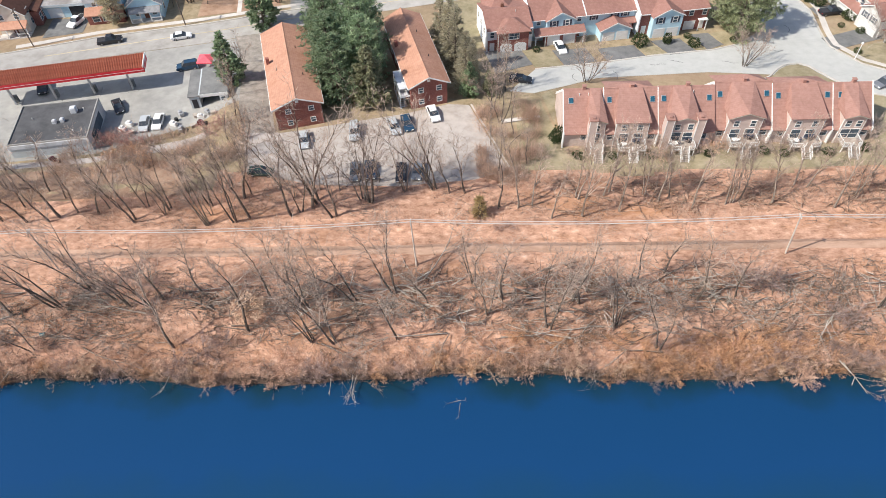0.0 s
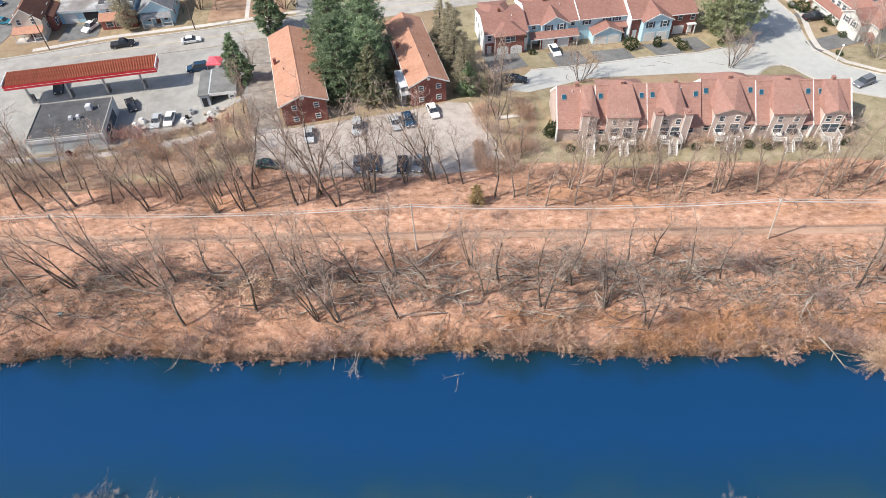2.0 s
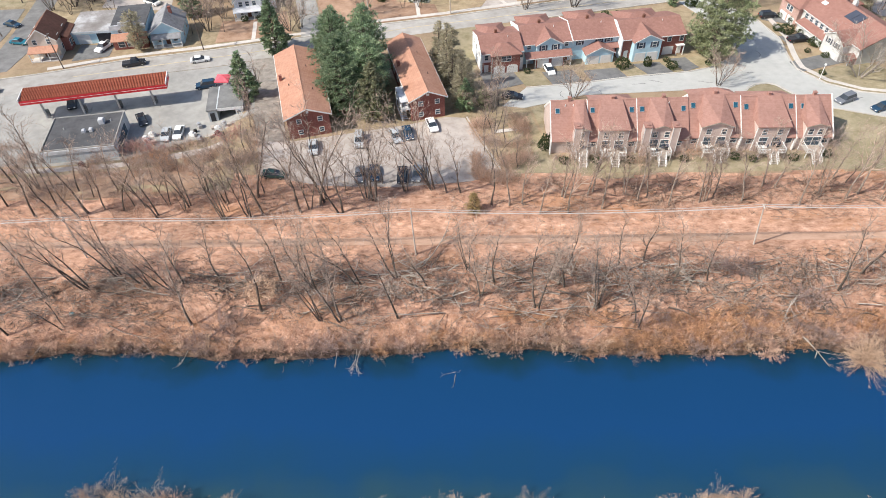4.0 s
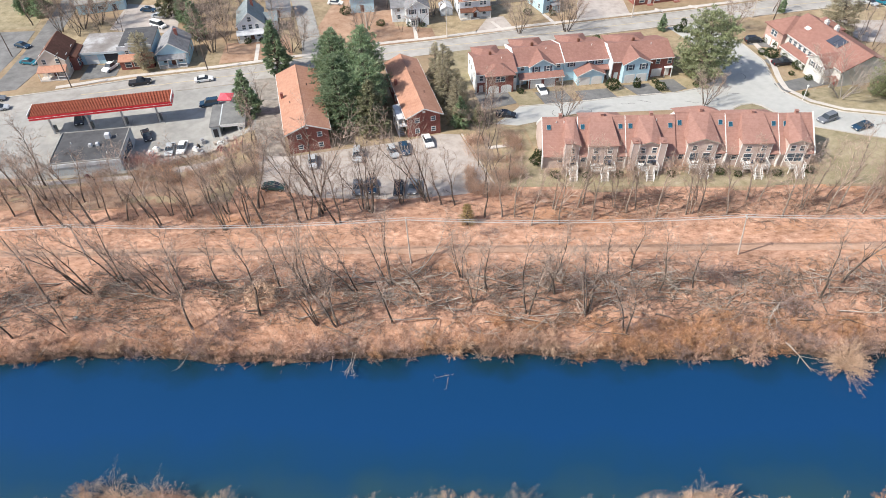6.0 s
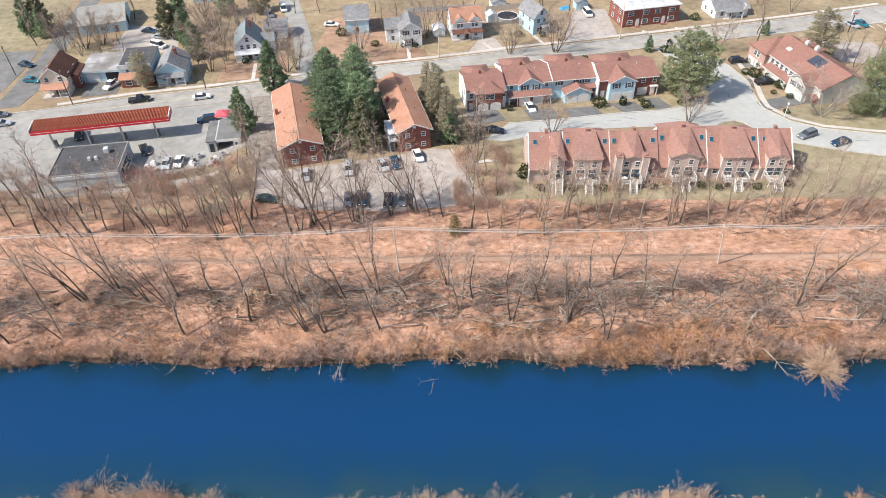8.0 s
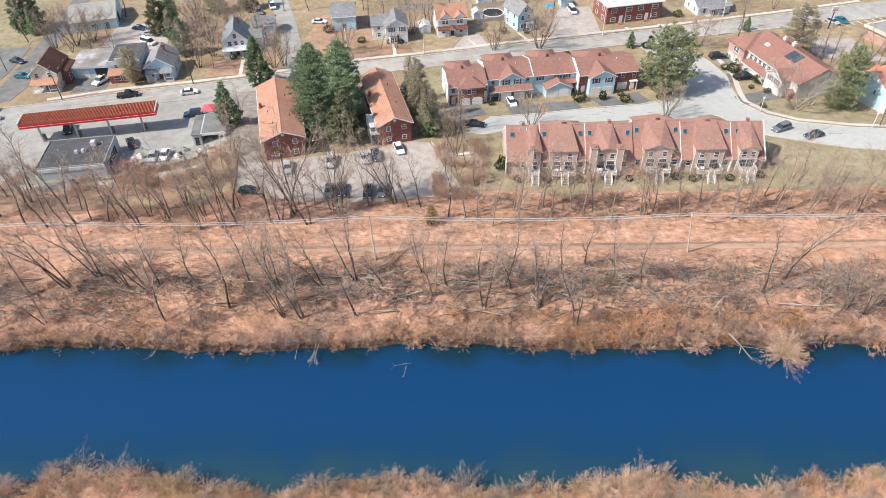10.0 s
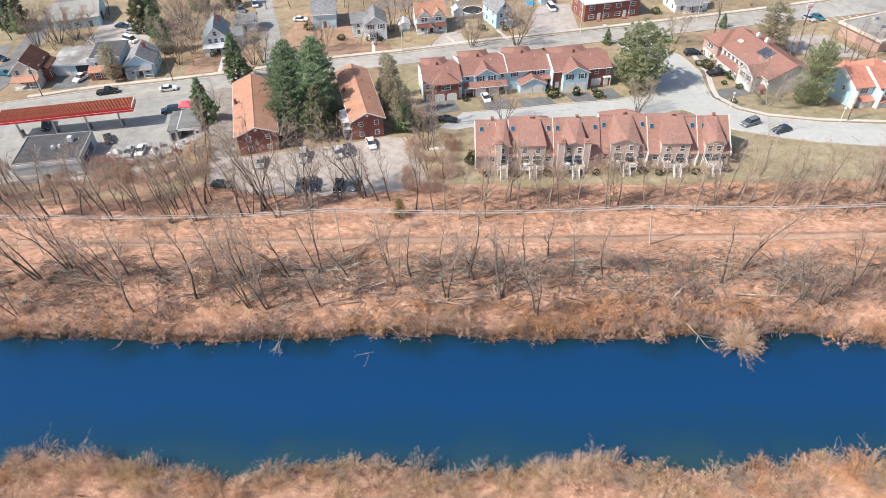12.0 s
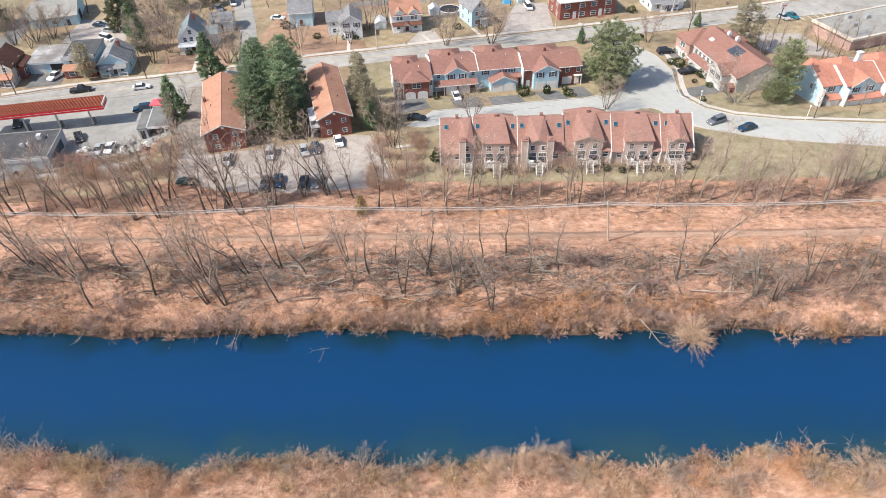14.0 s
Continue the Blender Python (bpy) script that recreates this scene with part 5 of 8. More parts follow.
bay = part("bay_window", prism(B(), [(0.8, 0, -0.5), (1.2, -0.9, -0.5), (3.0, -0.9, -0.5), (3.4, 0, -0.5)], (0, 0, 2.9)), M_white, t, "white glazed bay with dark panes")
part("bay_roof", prism(B(), [(0.6, 0, 2.4), (1.1, -1.1, 2.4), (3.1, -1.1, 2.4), (3.6, 0, 2.4)], (0, 0, 0.25)), M_roofG, bay)
for x in (1.5, 2.1, 2.7):
    window(bay, x, -0.9, 0.7, 0.42, 1.4)
part("stoop", box(B(), 3.6, -1.3, -0.5, 5.6, 0, 0.25), M_walk, t)
t = house(pose(4.6, 168.0, -4.1, 0, 0, 10), 8.9, 9.0, None, 5.3, 8.0, M_whiteS, M_roofO, "white house with orange roof, twin dormers and railed porch", ridge="x", porch=(-0.1, 9.0, 1.5, M_roofB), wins=((0.2, 1.0), (0.8, 1.0)))
for x in (2.3, 6.7):
    front_gable(t, x - 1.35, x + 1.35, -0.15, 5.8, 6.9, M_whiteS, 3.5, 3.2, M_roofO)
    window(t, x - 0.5, -0.15, 3.85, 0.75, 1.3), window(t, x + 0.5, -0.15, 3.85, 0.75, 1.3)
part("portico", prism(B(), [(3.5, -1.9, 2.5), (4.45, -1.9, 3.2), (5.4, -1.9, 2.5)], (0, 1.7, 0)), M_whiteS, t, "white gable over the porch door")
part("portico_roof", chevron_y(-2.1, -0.2, 3.3, 4.45, 5.6, 2.4, 3.25, 0.12), M_roofB, t)
for i in range(9):
    for x0 in (0.3, 5.9):
        part("baluster", box(B(), x0 + i * 0.32, -1.22, 0.25, x0 + i * 0.32 + 0.06, -1.16, 1.02), M_white, t)
part("steps", box(box(B(), 3.7, -2.7, -0.5, 5.2, -1.85, 0.05), 3.7, -3.1, -0.5, 5.2, -2.7, -0.1), M_walk, t)
t = house(pose(28.8, 170.8, -4.2, 0, 0, 24), 5.2, 9.0, None, 5.2, 8.2, M_blue, M_roofG, "narrow pale blue house with white rake boards", wins=((0.3, 3.6), (0.7, 3.6), (0.5, 5.9), (0.3, 1.0)), porch=(2.2, 5.0, 1.5, M_roofG))
t = thing("apartment_block", pose(56.4, 175.4, -4.25, 0, 0, 13.5), "red brick apartment block with pale roof and white windows", "apartment house")
part("wall", box(B(), 0, 0, -0.6, 18.2, 10.0, 5.6), M_brick, t)
part("roof", hip(-0.5, 18.7, -0.5, 10.5, 5.75, 6.9, 4.5), M_flatW, t)
part("gutter", box(B(), -0.5, -0.58, 5.5, 18.7, -0.5, 5.7), M_white, t)
for x in (2.3, 7.3, 11.1, 16.0):
    for z in (0.9, 3.6):
        window(t, x, 0, z, 1.6, 1.15)
for x in (4.8, 13.4):
    door(t, x, 0, 0.25, 1.1, 2.2), part("stoop", box(B(), x - 0.9, -1.3, -0.5, x + 0.9, 0, 0.25), M_brick, t)
    part("downpipe", box(B(), x + 1.4, -0.1, 0, x + 1.5, 0.0, 5.5), M_white, t)
for z in (0.9, 3.6):
    window(t, 0, 2.8, z, 1.2, 1.2, -90), window(t, 0, 7.2, z, 1.2, 1.2, -90)
house(pose(86.2, 181.2, -4.35, 0, 0, 12), 11, 8.5, None, 2.9, 5.2, M_whiteS, M_roofG, "low white house with grey roof and porch", ridge="x", wins=((0.2, 1.0), (0.8, 1.0)), porch=(2.5, 8.5, 1.8, M_roofG))
t = thing("warehouse", pose(-109.0, 174.4, -4.2, 0, 0, 17), "pale blue industrial shed with a grey pitched roof", "warehouse")
part("wall", prism(B(), [(0, 0, -0.5), (0, 16, -0.5), (0, 16, 3.2), (0, 8, 5.5), (0, 0, 3.2)], (13.4, 0, 0)), M_blue, t)
part("roof", chevron(-0.3, 13.7, -0.4, 8, 16.4, 3.0, 5.55, 0.18), M_court, t, "pale grey metal roof")
part("bay_opening", box(B(), 13.38, 4, 0, 13.45, 7.5, 2.6), M_dark, t), door(t, 10.5, 0, 0, material=M_shutter), window(t, 6.5, 0, 1.0, 1.4, 1.0)
for i in range(4):
    x = -82 + 26 * i + (i % 2) * 5
    house(pose(x, 200 + 4 * (i % 3), -4.4, 0, 0, 10), 8, 9, None, 4.6, 7.0, (M_blue, M_whiteS, M_taupe, M_whiteS)[i], (M_roofG, M_roofB, M_roofG, M_roofO)[i], ("grey-roofed pale blue house", "white house with dark roof", "taupe house with grey roof", "white house with orange roof")[i], ridge="xy"[i % 2])

# ---- vegetation tools ----


def sticks(name, segs, material):
    """A mesh of thin three-sided tapered sticks; a row is x, y, z of both ends and both radii."""
    s = np.asarray(segs, dtype=float)
    p0, p1, r = s[:, 0:3], s[:, 3:6], s[:, 6:8]
    d = p1 - p0
    d /= np.linalg.norm(d, axis=1, keepdims=True) + 1e-9
    ref = np.where(np.abs(d[:, 2:3]) < 0.9, np.array([[0.0, 0.0, 1.0]]), np.array([[1.0, 0.0, 0.0]]))
    u = np.cross(d, ref)
    u /= np.linalg.norm(u, axis=1, keepdims=True) + 1e-9
    v = np.cross(d, u)
    tip = r[:, 1] < 0.009
    out = []
    for k in range(3):
        o = u * math.cos(2.0944 * k) + v * math.sin(2.0944 * k)
        out.append((p0 + o * r[:, 0:1], p1 + o * r[:, 1:2]))
    low, top = np.stack([q[0] for q in out], axis=1), np.stack([q[1] for q in out], axis=1)
    bars = np.concatenate([low[~tip], top[~tip]], axis=1).reshape(-1, 3)
    cones = np.concatenate([low[tip], p1[tip][:, None, :]], axis=1).reshape(-1, 3)
    quad = np.array([[0, 1, 4], [0, 4, 3], [1, 2, 5], [1, 5, 4], [2, 0, 3], [2, 3, 5]])[None]
    tri = np.array([[0, 1, 3], [1, 2, 3], [2, 0, 3]])[None]
    f1 = ((np.arange(len(bars) // 6) * 6)[:, None, None] + quad).reshape(-1, 3)
    f2 = ((np.arange(len(cones) // 4) * 4)[:, None, None] + tri).reshape(-1, 3) + len(bars)
    return fast_mesh(name, np.concatenate([bars, cones]), np.concatenate([f1, f2]), material)


def fast_mesh(name, verts, faces, material):
    me = bpy.data.meshes.new(name)
    k = faces.shape[1]
    me.vertices.add(len(verts)), me.loops.add(faces.size), me.polygons.add(len(faces))
    me.vertices.foreach_set("co", np.ascontiguousarray(verts, dtype=np.float32).ravel())
    me.loops.foreach_set("vertex_index", np.ascontiguousarray(faces, dtype=np.int32).ravel())
    me.polygons.foreach_set("loop_start", np.arange(0, faces.size, k, dtype=np.int32))
    me.update(calc_edges=True)
    me.materials.append(material)
    return me


def blades(name, centres, dirs, length, width, material, rng):
    """A mesh of small leaf sprays: one narrow kite for each centre, along its direction."""
    c, d = np.asarray(centres, dtype=float), np.asarray(dirs, dtype=float)
    n = len(c)
    d = d / (np.linalg.norm(d, axis=1, keepdims=True) + 1e-9)
    u = np.cross(d, rng.normal(size=(n, 3)))
    u /= np.linalg.norm(u, axis=1, keepdims=True) + 1e-9
    ln = (length * rng.uniform(0.6, 1.3, (n, 1)))
    wd = (width * rng.uniform(0.6, 1.3, (n, 1)))
    v = np.stack([c - d * ln * 0.3, c + u * wd / 2 + d * ln * 0.15, c + d * ln * 0.7, c - u * wd / 2 + d * ln * 0.15], axis=1)
    return fast_mesh(name, v.reshape(-1, 3), np.arange(4 * n).reshape(n, 4), material)


def limb(rng, out, p, d, length, r, depth, bend=0.22, up=0.12, splits=(4, 4, 4), twigs=None):
    """Grows one limb and its side limbs into the list out; the last twigs go into the list twigs, if there is one."""
    if depth == 0 and twigs is not None:
        twigs.append((p, d, length))
        return
    k = 3 if depth > 1 else 2
    p, d = np.array(p, float), np.array(d, float)
    nodes = []
    for i in range(k):
        q = p + d * length / k
        r1 = r * (1 - 0.75 * (i + 1) / k) + 0.006 if depth or i < k - 1 else 0.003
        out.append((*p, *q, r * (1 - 0.75 * i / k) + 0.008, r1))
        p = q
        d = d + rng.normal(size=3) * bend + np.array([0, 0, up])
        d /= np.linalg.norm(d)
        nodes.append((p, d, r1))
    if depth == 0:
        return
    for j in range(splits[depth - 1]):
        q, e, r1 = nodes[min(k - 1, int(rng.uniform(0.3, 1.0) * k))]
        side = rng.normal(size=3)
        side -= e * (side @ e)
        side /= np.linalg.norm(side) + 1e-9
        a = rng.uniform(0.45, 0.95)
        f = e * math.cos(a) + side * math.sin(a)
        limb(rng, out, q, f, length * rng.uniform(0.45, 0.7), max(0.012, r1 * 0.75), depth - 1, bend, up, splits, twigs)


def bare_tree(seed, height, stems, label, spread=0.17, bark=None, twig=None, bushy=0, fork=(5, 4, 3)):
    """A leafless tree: tapered stems that fork into limbs and fine twigs."""
    rng = np.random.default_rng(seed)
    t = thing("bare_tree", pose(0, 0, 0), label, "tree")
    trunk, crown, twigs = [], [], []
    for s in range(stems):
        a = 6.28 * s / stems + rng.uniform(0, 1)
        lean = spread * rng.uniform(0.6, 1.1) if stems > 1 else 0.06
        d = np.array([math.cos(a) * lean, math.sin(a) * lean, 1.0])
        d /= np.linalg.norm(d)
        p = np.array([math.cos(a) * 0.2 * (stems > 1), math.sin(a) * 0.2 * (stems > 1), -0.4])
        hh = height * rng.uniform(0.82, 1.0)
        r = (0.0125 if stems > 1 else 0.016) * height
        n = 8
        for i in range(n):
            q = p + d * hh / n
            f0, f1 = 1 - 0.88 * i / n, 1 - 0.88 * (i + 1) / n
            trunk.append((*p, *q, r * f0 * (1.25 if i == 0 else 1), r * f1))
            p = q
            d = d + rng.normal(size=3) * 0.075 + np.array([0, 0, 0.03])
            d /= np.linalg.norm(d)
            if i >= 2:
                for j in range((2 if i < 6 else 3) if stems < 3 else 1 + (i > 4) + bushy):
                    side = rng.normal(size=3)
                    side -= d * (side @ d)
                    side /= np.linalg.norm(side)
                    ang = rng.uniform(0.32, 0.66)
                    limb(rng, crown, p, d * math.cos(ang) + side * math.sin(ang), hh * rng.uniform(0.16, 0.34) * (1.1 - 0.5 * i / n), max(0.036, r * f1 * 0.62), 2, 0.17, 0.13, fork if stems < 4 else (4, 3, 3), twigs)
    part("trunk", sticks("trunk", trunk, bark or M_bark), None, t)
    part("crown", sticks("crown", crown, twig or M_twig), None, t)
    tc = np.array([q[0] for q in twigs])
    td = np.array([q[1] for q in twigs])
    tl = np.array([q[2] for q in twigs])[:, None]
    td2 = td + rng.normal(size=td.shape) * 0.5
    tw = part("twig_spray", blades("twig_spray", np.concatenate([tc + td * tl * 0.3, (tc + td * tl * 0.8)[::2]]), np.concatenate([td, td2[::2]]), np.concatenate([tl, tl[::2] * 0.8]), 0.036, twig or M_twig, rng), None, t)
    tw["kind"] = "stuff"
    return t


def conifer(seed, height, radius, label, material, name="pine_tree", slim=0.0, start=0.12, density=1.0, blade=(0.8, 0.36)):
    """A needled evergreen: a trunk, tiers of boughs and thousands of small needle sprays; slim below 0 rounds the crown."""
    rng = np.random.default_rng(seed)
    t = thing(name, pose(0, 0, 0), label, "tree")
    part("trunk", sticks("trunk", [(0, 0, -0.4, 0, 0, height * 0.5, height * 0.018, height * 0.011), (0, 0, height * 0.5, 0, 0, height * 0.97, height * 0.011, 0.03)], M_bark), None, t)
    br, cs, ds = [], [], []
    z = height * start
    lobes = rng.uniform(0, 6.28, 3)
    while z < height * 0.985:
        f = (z / height - start) / (1 - start)
        cone = (1 - f) ** 0.8 * min(1.0, 0.65 + 2.0 * f)
        dome = math.sqrt(max(0.0, 1 - (2 * f - 0.85) ** 2 / 1.4)) if f > 0.05 else 0.6
        w = min(1.0, max(0.0, -slim))
        ln = radius * (cone * (1 - w) + dome * w) + 0.25
        for b in range(rng.integers(7, 10)):
            a = rng.uniform(0, 6.28)
            l2 = ln * rng.uniform(0.6, 1.1) * (1 + 0.18 * math.sin(3 * a + lobes[0] + z * 0.5))
            rise = 0.3 * f - 0.08 + rng.uniform(-0.12, 0.12) + max(0.0, slim) * 0.5
            e = np.array([math.cos(a) * l2, math.sin(a) * l2, rise * l2])
            br.append((0, 0, z, *(np.array([0, 0, z]) + e), 0.05 * l2 / max(radius, 1) + 0.02, 0.012))
            k = max(6, int(l2 * 10 * density))
            u = rng.uniform(0.45, 1.05, (k, 1)) ** 0.7
            c = np.array([[0, 0, z]]) + e * u + rng.normal(size=(k, 3)) * np.array([[0.3, 0.3, 0.2]]) * (0.4 + 0.4 * l2 / 3)
            cs.append(c), ds.append(e / l2 + rng.normal(size=(k, 3)) * 0.7 + np.array([[0, 0, 0.3]]))
        z += height * 0.026 + 0.12
    part("bough_frame", sticks("bough_frame", br, M_bark), None, t)["kind"] = "stuff"
    part("crown", blades("crown", np.concatenate(cs), np.concatenate(ds), blade[0], blade[1], material, rng), None, t)
    return t


def bush(seed, height, radius, n, label, material, name="bush", fine=0.012, evergreen=False):
    """A many-stemmed bush of thin arching shoots (or of small leaves)."""
    rng = np.random.default_rng(seed)
    if evergreen:
        u = rng.normal(size=(n, 3))
        u /= np.linalg.norm(u, axis=1, keepdims=True)
        rr = rng.uniform(0.55, 1.0, (n, 1)) ** 0.5 * (1 + 0.18 * np.sin(u[:, 0:1] * 5) * np.cos(u[:, 1:2] * 4))
        c = u * rr * np.array([[radius, radius, height / 2]]) + np.array([[0, 0, height / 2]])
        me = blades(name, c, u + rng.normal(size=(n, 3)) * 0.5, 0.3, 0.14, material, rng)
    else:
        segs = []
        for i in range(n):
            a, l = rng.uniform(0, 6.28), rng.uniform(0.05, 1.0) ** 0.55
            p = np.array([math.cos(a) * l * radius * 0.4, math.sin(a) * l * radius * 0.4, -0.25])
            d = np.array([math.cos(a) * l * 0.95, math.sin(a) * l * 0.95, 1.0]) + rng.normal(size=3) * 0.25
            ln = height * rng.uniform(0.45, 1.05) * (1.1 - 0.3 * l)
            for k in range(4):
                d /= np.linalg.norm(d)
                q = p + d * ln / 4
                segs.append((*p, *q, fine * (1.5 - 0.33 * k), fine * (1.17 - 0.33 * k) if k < 3 else 0.003))
                for _ in range(1 if k > 0 else 0):
                    e = d + rng.normal(size=3) * 0.65
                    e /= np.linalg.norm(e)
                    o = p + (q - p) * rng.uniform(0.2, 1.0)
                    segs.append((*o, *(o + e * ln * rng.uniform(0.12, 0.3)), fine * 0.8, 0.003))
                p, d = q, d + rng.normal(size=3) * 0.4 + np.array([math.cos(a) * 0.1, math.sin(a) * 0.1, -0.02])
        k = n * 12
        s = np.asarray(segs)
        j = rng.integers(0, len(s), k)
        u = rng.uniform(0.2, 1.0, (k, 1))
        c = s[j, 0:3] * (1 - u) + s[j, 3:6] * u
        d = (s[j, 3:6] - s[j, 0:3])
        d = d / (np.linalg.norm(d, axis=1, keepdims=True) + 1e-9) + rng.normal(size=(k, 3)) * 0.55
        a, b = sticks(name, segs, material), blades(name, c, d, height * 0.2, fine * 2.4, material, rng)
        bm = B()
        bm.from_mesh(a), bm.from_mesh(b)
        me = bpy.data.meshes.new(name)
        bm.to_mesh(me)
        bm.free()
        me.materials.append(material)
    return tagged(new(name, me), label, "bush")


def tufted_pine(seed, height, radius, label, material, start=0.12, round_top=0.4, name="pine_tree", tuft=(11, 15), tiers=15, boughs=7):
    """An open pine: separate tiers of boughs, each a flat upturned fan of needle tufts with gaps between."""
    rng = np.random.default_rng(seed)
    t = thing(name, pose(0, 0, 0), label, "tree")
    part("trunk", sticks("trunk", [(0, 0, -0.4, 0, 0, height * 0.5, height * 0.018, height * 0.011), (0, 0, height * 0.5, 0, 0, height * 0.97, height * 0.011, 0.03)], M_bark), None, t)
    br, cs, ds = [], [], []
    for i in range(tiers):
        f = i / (tiers - 1)
        z = height * (start + (0.985 - start) * f)
        cone = (1 - f) ** 0.8 * min(1.0, 0.65 + 2.2 * f)
        dome = math.sqrt(max(0.0, 1 - (2 * f - 0.75) ** 2 / 1.6))
        ln = radius * (cone * (1 - round_top) + dome * round_top) + 0.35
        n = boughs if f < 0.8 else 5
        turn = rng.uniform(0, 6.28)
        for b in range(n):
            a = turn + 6.283 * b / n + rng.normal() * 0.2
            l2 = ln * rng.choice((0.62, 0.85, 1.0, 1.0, 1.16)) * rng.uniform(0.92, 1.08)
            o = np.array([0, 0, z + rng.uniform(-0.35, 0.35)])
            rise = 0.55 * f - 0.06 + rng.uniform(-0.1, 0.1)
            out = np.array([math.cos(a), math.sin(a), 0.0])
            side = np.array([-math.sin(a), math.cos(a), 0.0])
            tip = o + out * l2 + np.array([0, 0, rise * l2])
            br.append((*o, *tip, 0.04 * l2 / max(radius, 1) + 0.02, 0.012))
            for j in range(3 + int(l2 * 2.1)):
                u = 0.3 + 0.75 * rng.uniform() ** 0.7
                w = rng.uniform(-1, 1) * (0.22 + 0.30 * l2 * (1 - abs(u - 0.65)))
                c = o + (tip - o) * u + side * w + np.array([0, 0, 0.14 * l2 * u * u + rng.normal() * 0.1])
                br.append((*(o + (tip - o) * max(0.1, u - 0.18)), *c, 0.02, 0.008))
                k = rng.integers(*tuft)
                d = rng.normal(size=(k, 3)) + out * 0.5 + np.array([[0, 0, 0.45]])
                d /= np.linalg.norm(d, axis=1, keepdims=True)
                cs.append(c + d * rng.uniform(0.05, 0.38, (k, 1)) * np.array([[1, 1, 0.7]])), ds.append(d)
    part("bough_frame", sticks("bough_frame", br, M_bark), None, t)["kind"] = "stuff"
    part("crown", blades("crown", np.concatenate(cs), np.concatenate(ds), 0.64, 0.145, material, rng), None, t)
    return t


def thicket(seed, height, radius, n, label, material, name="bush", width=0.034, shoots=30, spray=0.20):
    """A soft leafless bush: a fan of arching shoots from the root, each feathered with fine side twigs."""
    rng = np.random.default_rng(seed)
    lobes = rng.uniform(0, 6.28, 3)
    d = rng.normal(size=(shoots, 3))
    d[:, 2] = np.abs(d[:, 2]) * 1.1 + 0.15
    d /= np.linalg.norm(d, axis=1, keepdims=True)
    a = np.arctan2(d[:, 1], d[:, 0])
    reach = 1 + 0.22 * np.sin(2 * a + lobes[0]) + 0.14 * np.sin(5 * a + lobes[1]) + 0.12 * np.sin(7 * d[:, 2] + lobes[2])
    tip = d * np.array([[radius, radius, height]]) * (reach * rng.uniform(0.72, 1.1, shoots))[:, None]
    mid = tip * 0.5 + np.array([[0, 0, 0.14 * height]]) + rng.normal(size=tip.shape) * 0.12
    root = d * np.array([[0.3, 0.3, 0]]) + np.array([[0, 0, -0.3]])
    w = np.full((shoots, 1), width * 0.55)
    segs = np.concatenate([np.concatenate([root, mid, w, w * 0.7], axis=1), np.concatenate([mid, tip, w * 0.7, w * 0 + 0.003], axis=1)])
    k = rng.integers(0, shoots, n)
    u = rng.uniform(0.3, 1.06, (n, 1)) ** 0.8
    c = np.where(u < 0.5, root[k] + (mid[k] - root[k]) * u * 2, mid[k] + (tip[k] - mid[k]) * (u * 2 - 1))
    e = np.where(u < 0.5, mid[k] - root[k], tip[k] - mid[k])
    e = e / (np.linalg.norm(e, axis=1, keepdims=True) + 1e-9) + rng.normal(size=(n, 3)) * 0.5
    e /= np.linalg.norm(e, axis=1, keepdims=True)
    c = c + e * height * spray * 0.3 + rng.normal(size=(n, 3)) * 0.06
    a, b = sticks(name, segs, material), blades(name, c, e, height * spray, width, material, rng)
    bm = B()
    bm.from_mesh(a), bm.from_mesh(b)
    me = bpy.data.meshes.new(name)
    bm.to_mesh(me)
    bm.free()
    me.materials.append(material)
    return tagged(new(name, me), label, "bush")


def thicket_bed(name, makers, spots, label, category="undergrowth"):
    """Many bushes grown into one another, as one object; a spot is which, x, y, width and height."""
    vs, ls, ts, ms, off = [], [], [], [], 0
    mats = [m.data.materials[0] for m in makers]
    for k, x, y, s, sz in spots:
        me = makers[k].data
        v = np.empty(len(me.vertices) * 3, dtype=np.float32)
        me.vertices.foreach_get("co", v)
        v = v.reshape(-1, 3)
        a = random.uniform(0, 6.28)
        c, n = math.cos(a) * s, math.sin(a) * s
        vs.append(np.stack([v[:, 0] * c - v[:, 1] * n + x, v[:, 0] * n + v[:, 1] * c + y, v[:, 2] * sz + H(x, y)], axis=1))
        l, t = np.empty(len(me.loops), dtype=np.int32), np.empty(len(me.polygons), dtype=np.int32)
        me.loops.foreach_get("vertex_index", l), me.polygons.foreach_get("loop_total", t)
        ls.append(l + off), ts.append(t), ms.append(np.full(len(t), k, dtype=np.int32))
        off += len(v)
    vs, ls, ts, ms = np.concatenate(vs), np.concatenate(ls), np.concatenate(ts), np.concatenate(ms)
    me = bpy.data.meshes.new(name)
    me.vertices.add(len(vs)), me.loops.add(len(ls)), me.polygons.add(len(ts))
    me.vertices.foreach_set("co", np.ascontiguousarray(vs, dtype=np.float32).ravel())
    me.loops.foreach_set("vertex_index", ls)
    me.polygons.foreach_set("loop_start", (np.cumsum(ts) - ts).astype(np.int32))
    for m in mats:
        me.materials.append(m)
    me.polygons.foreach_set("material_index", ms)
    me.update(calc_edges=True)
    return tagged(new(name, me), label, category, kind="stuff")


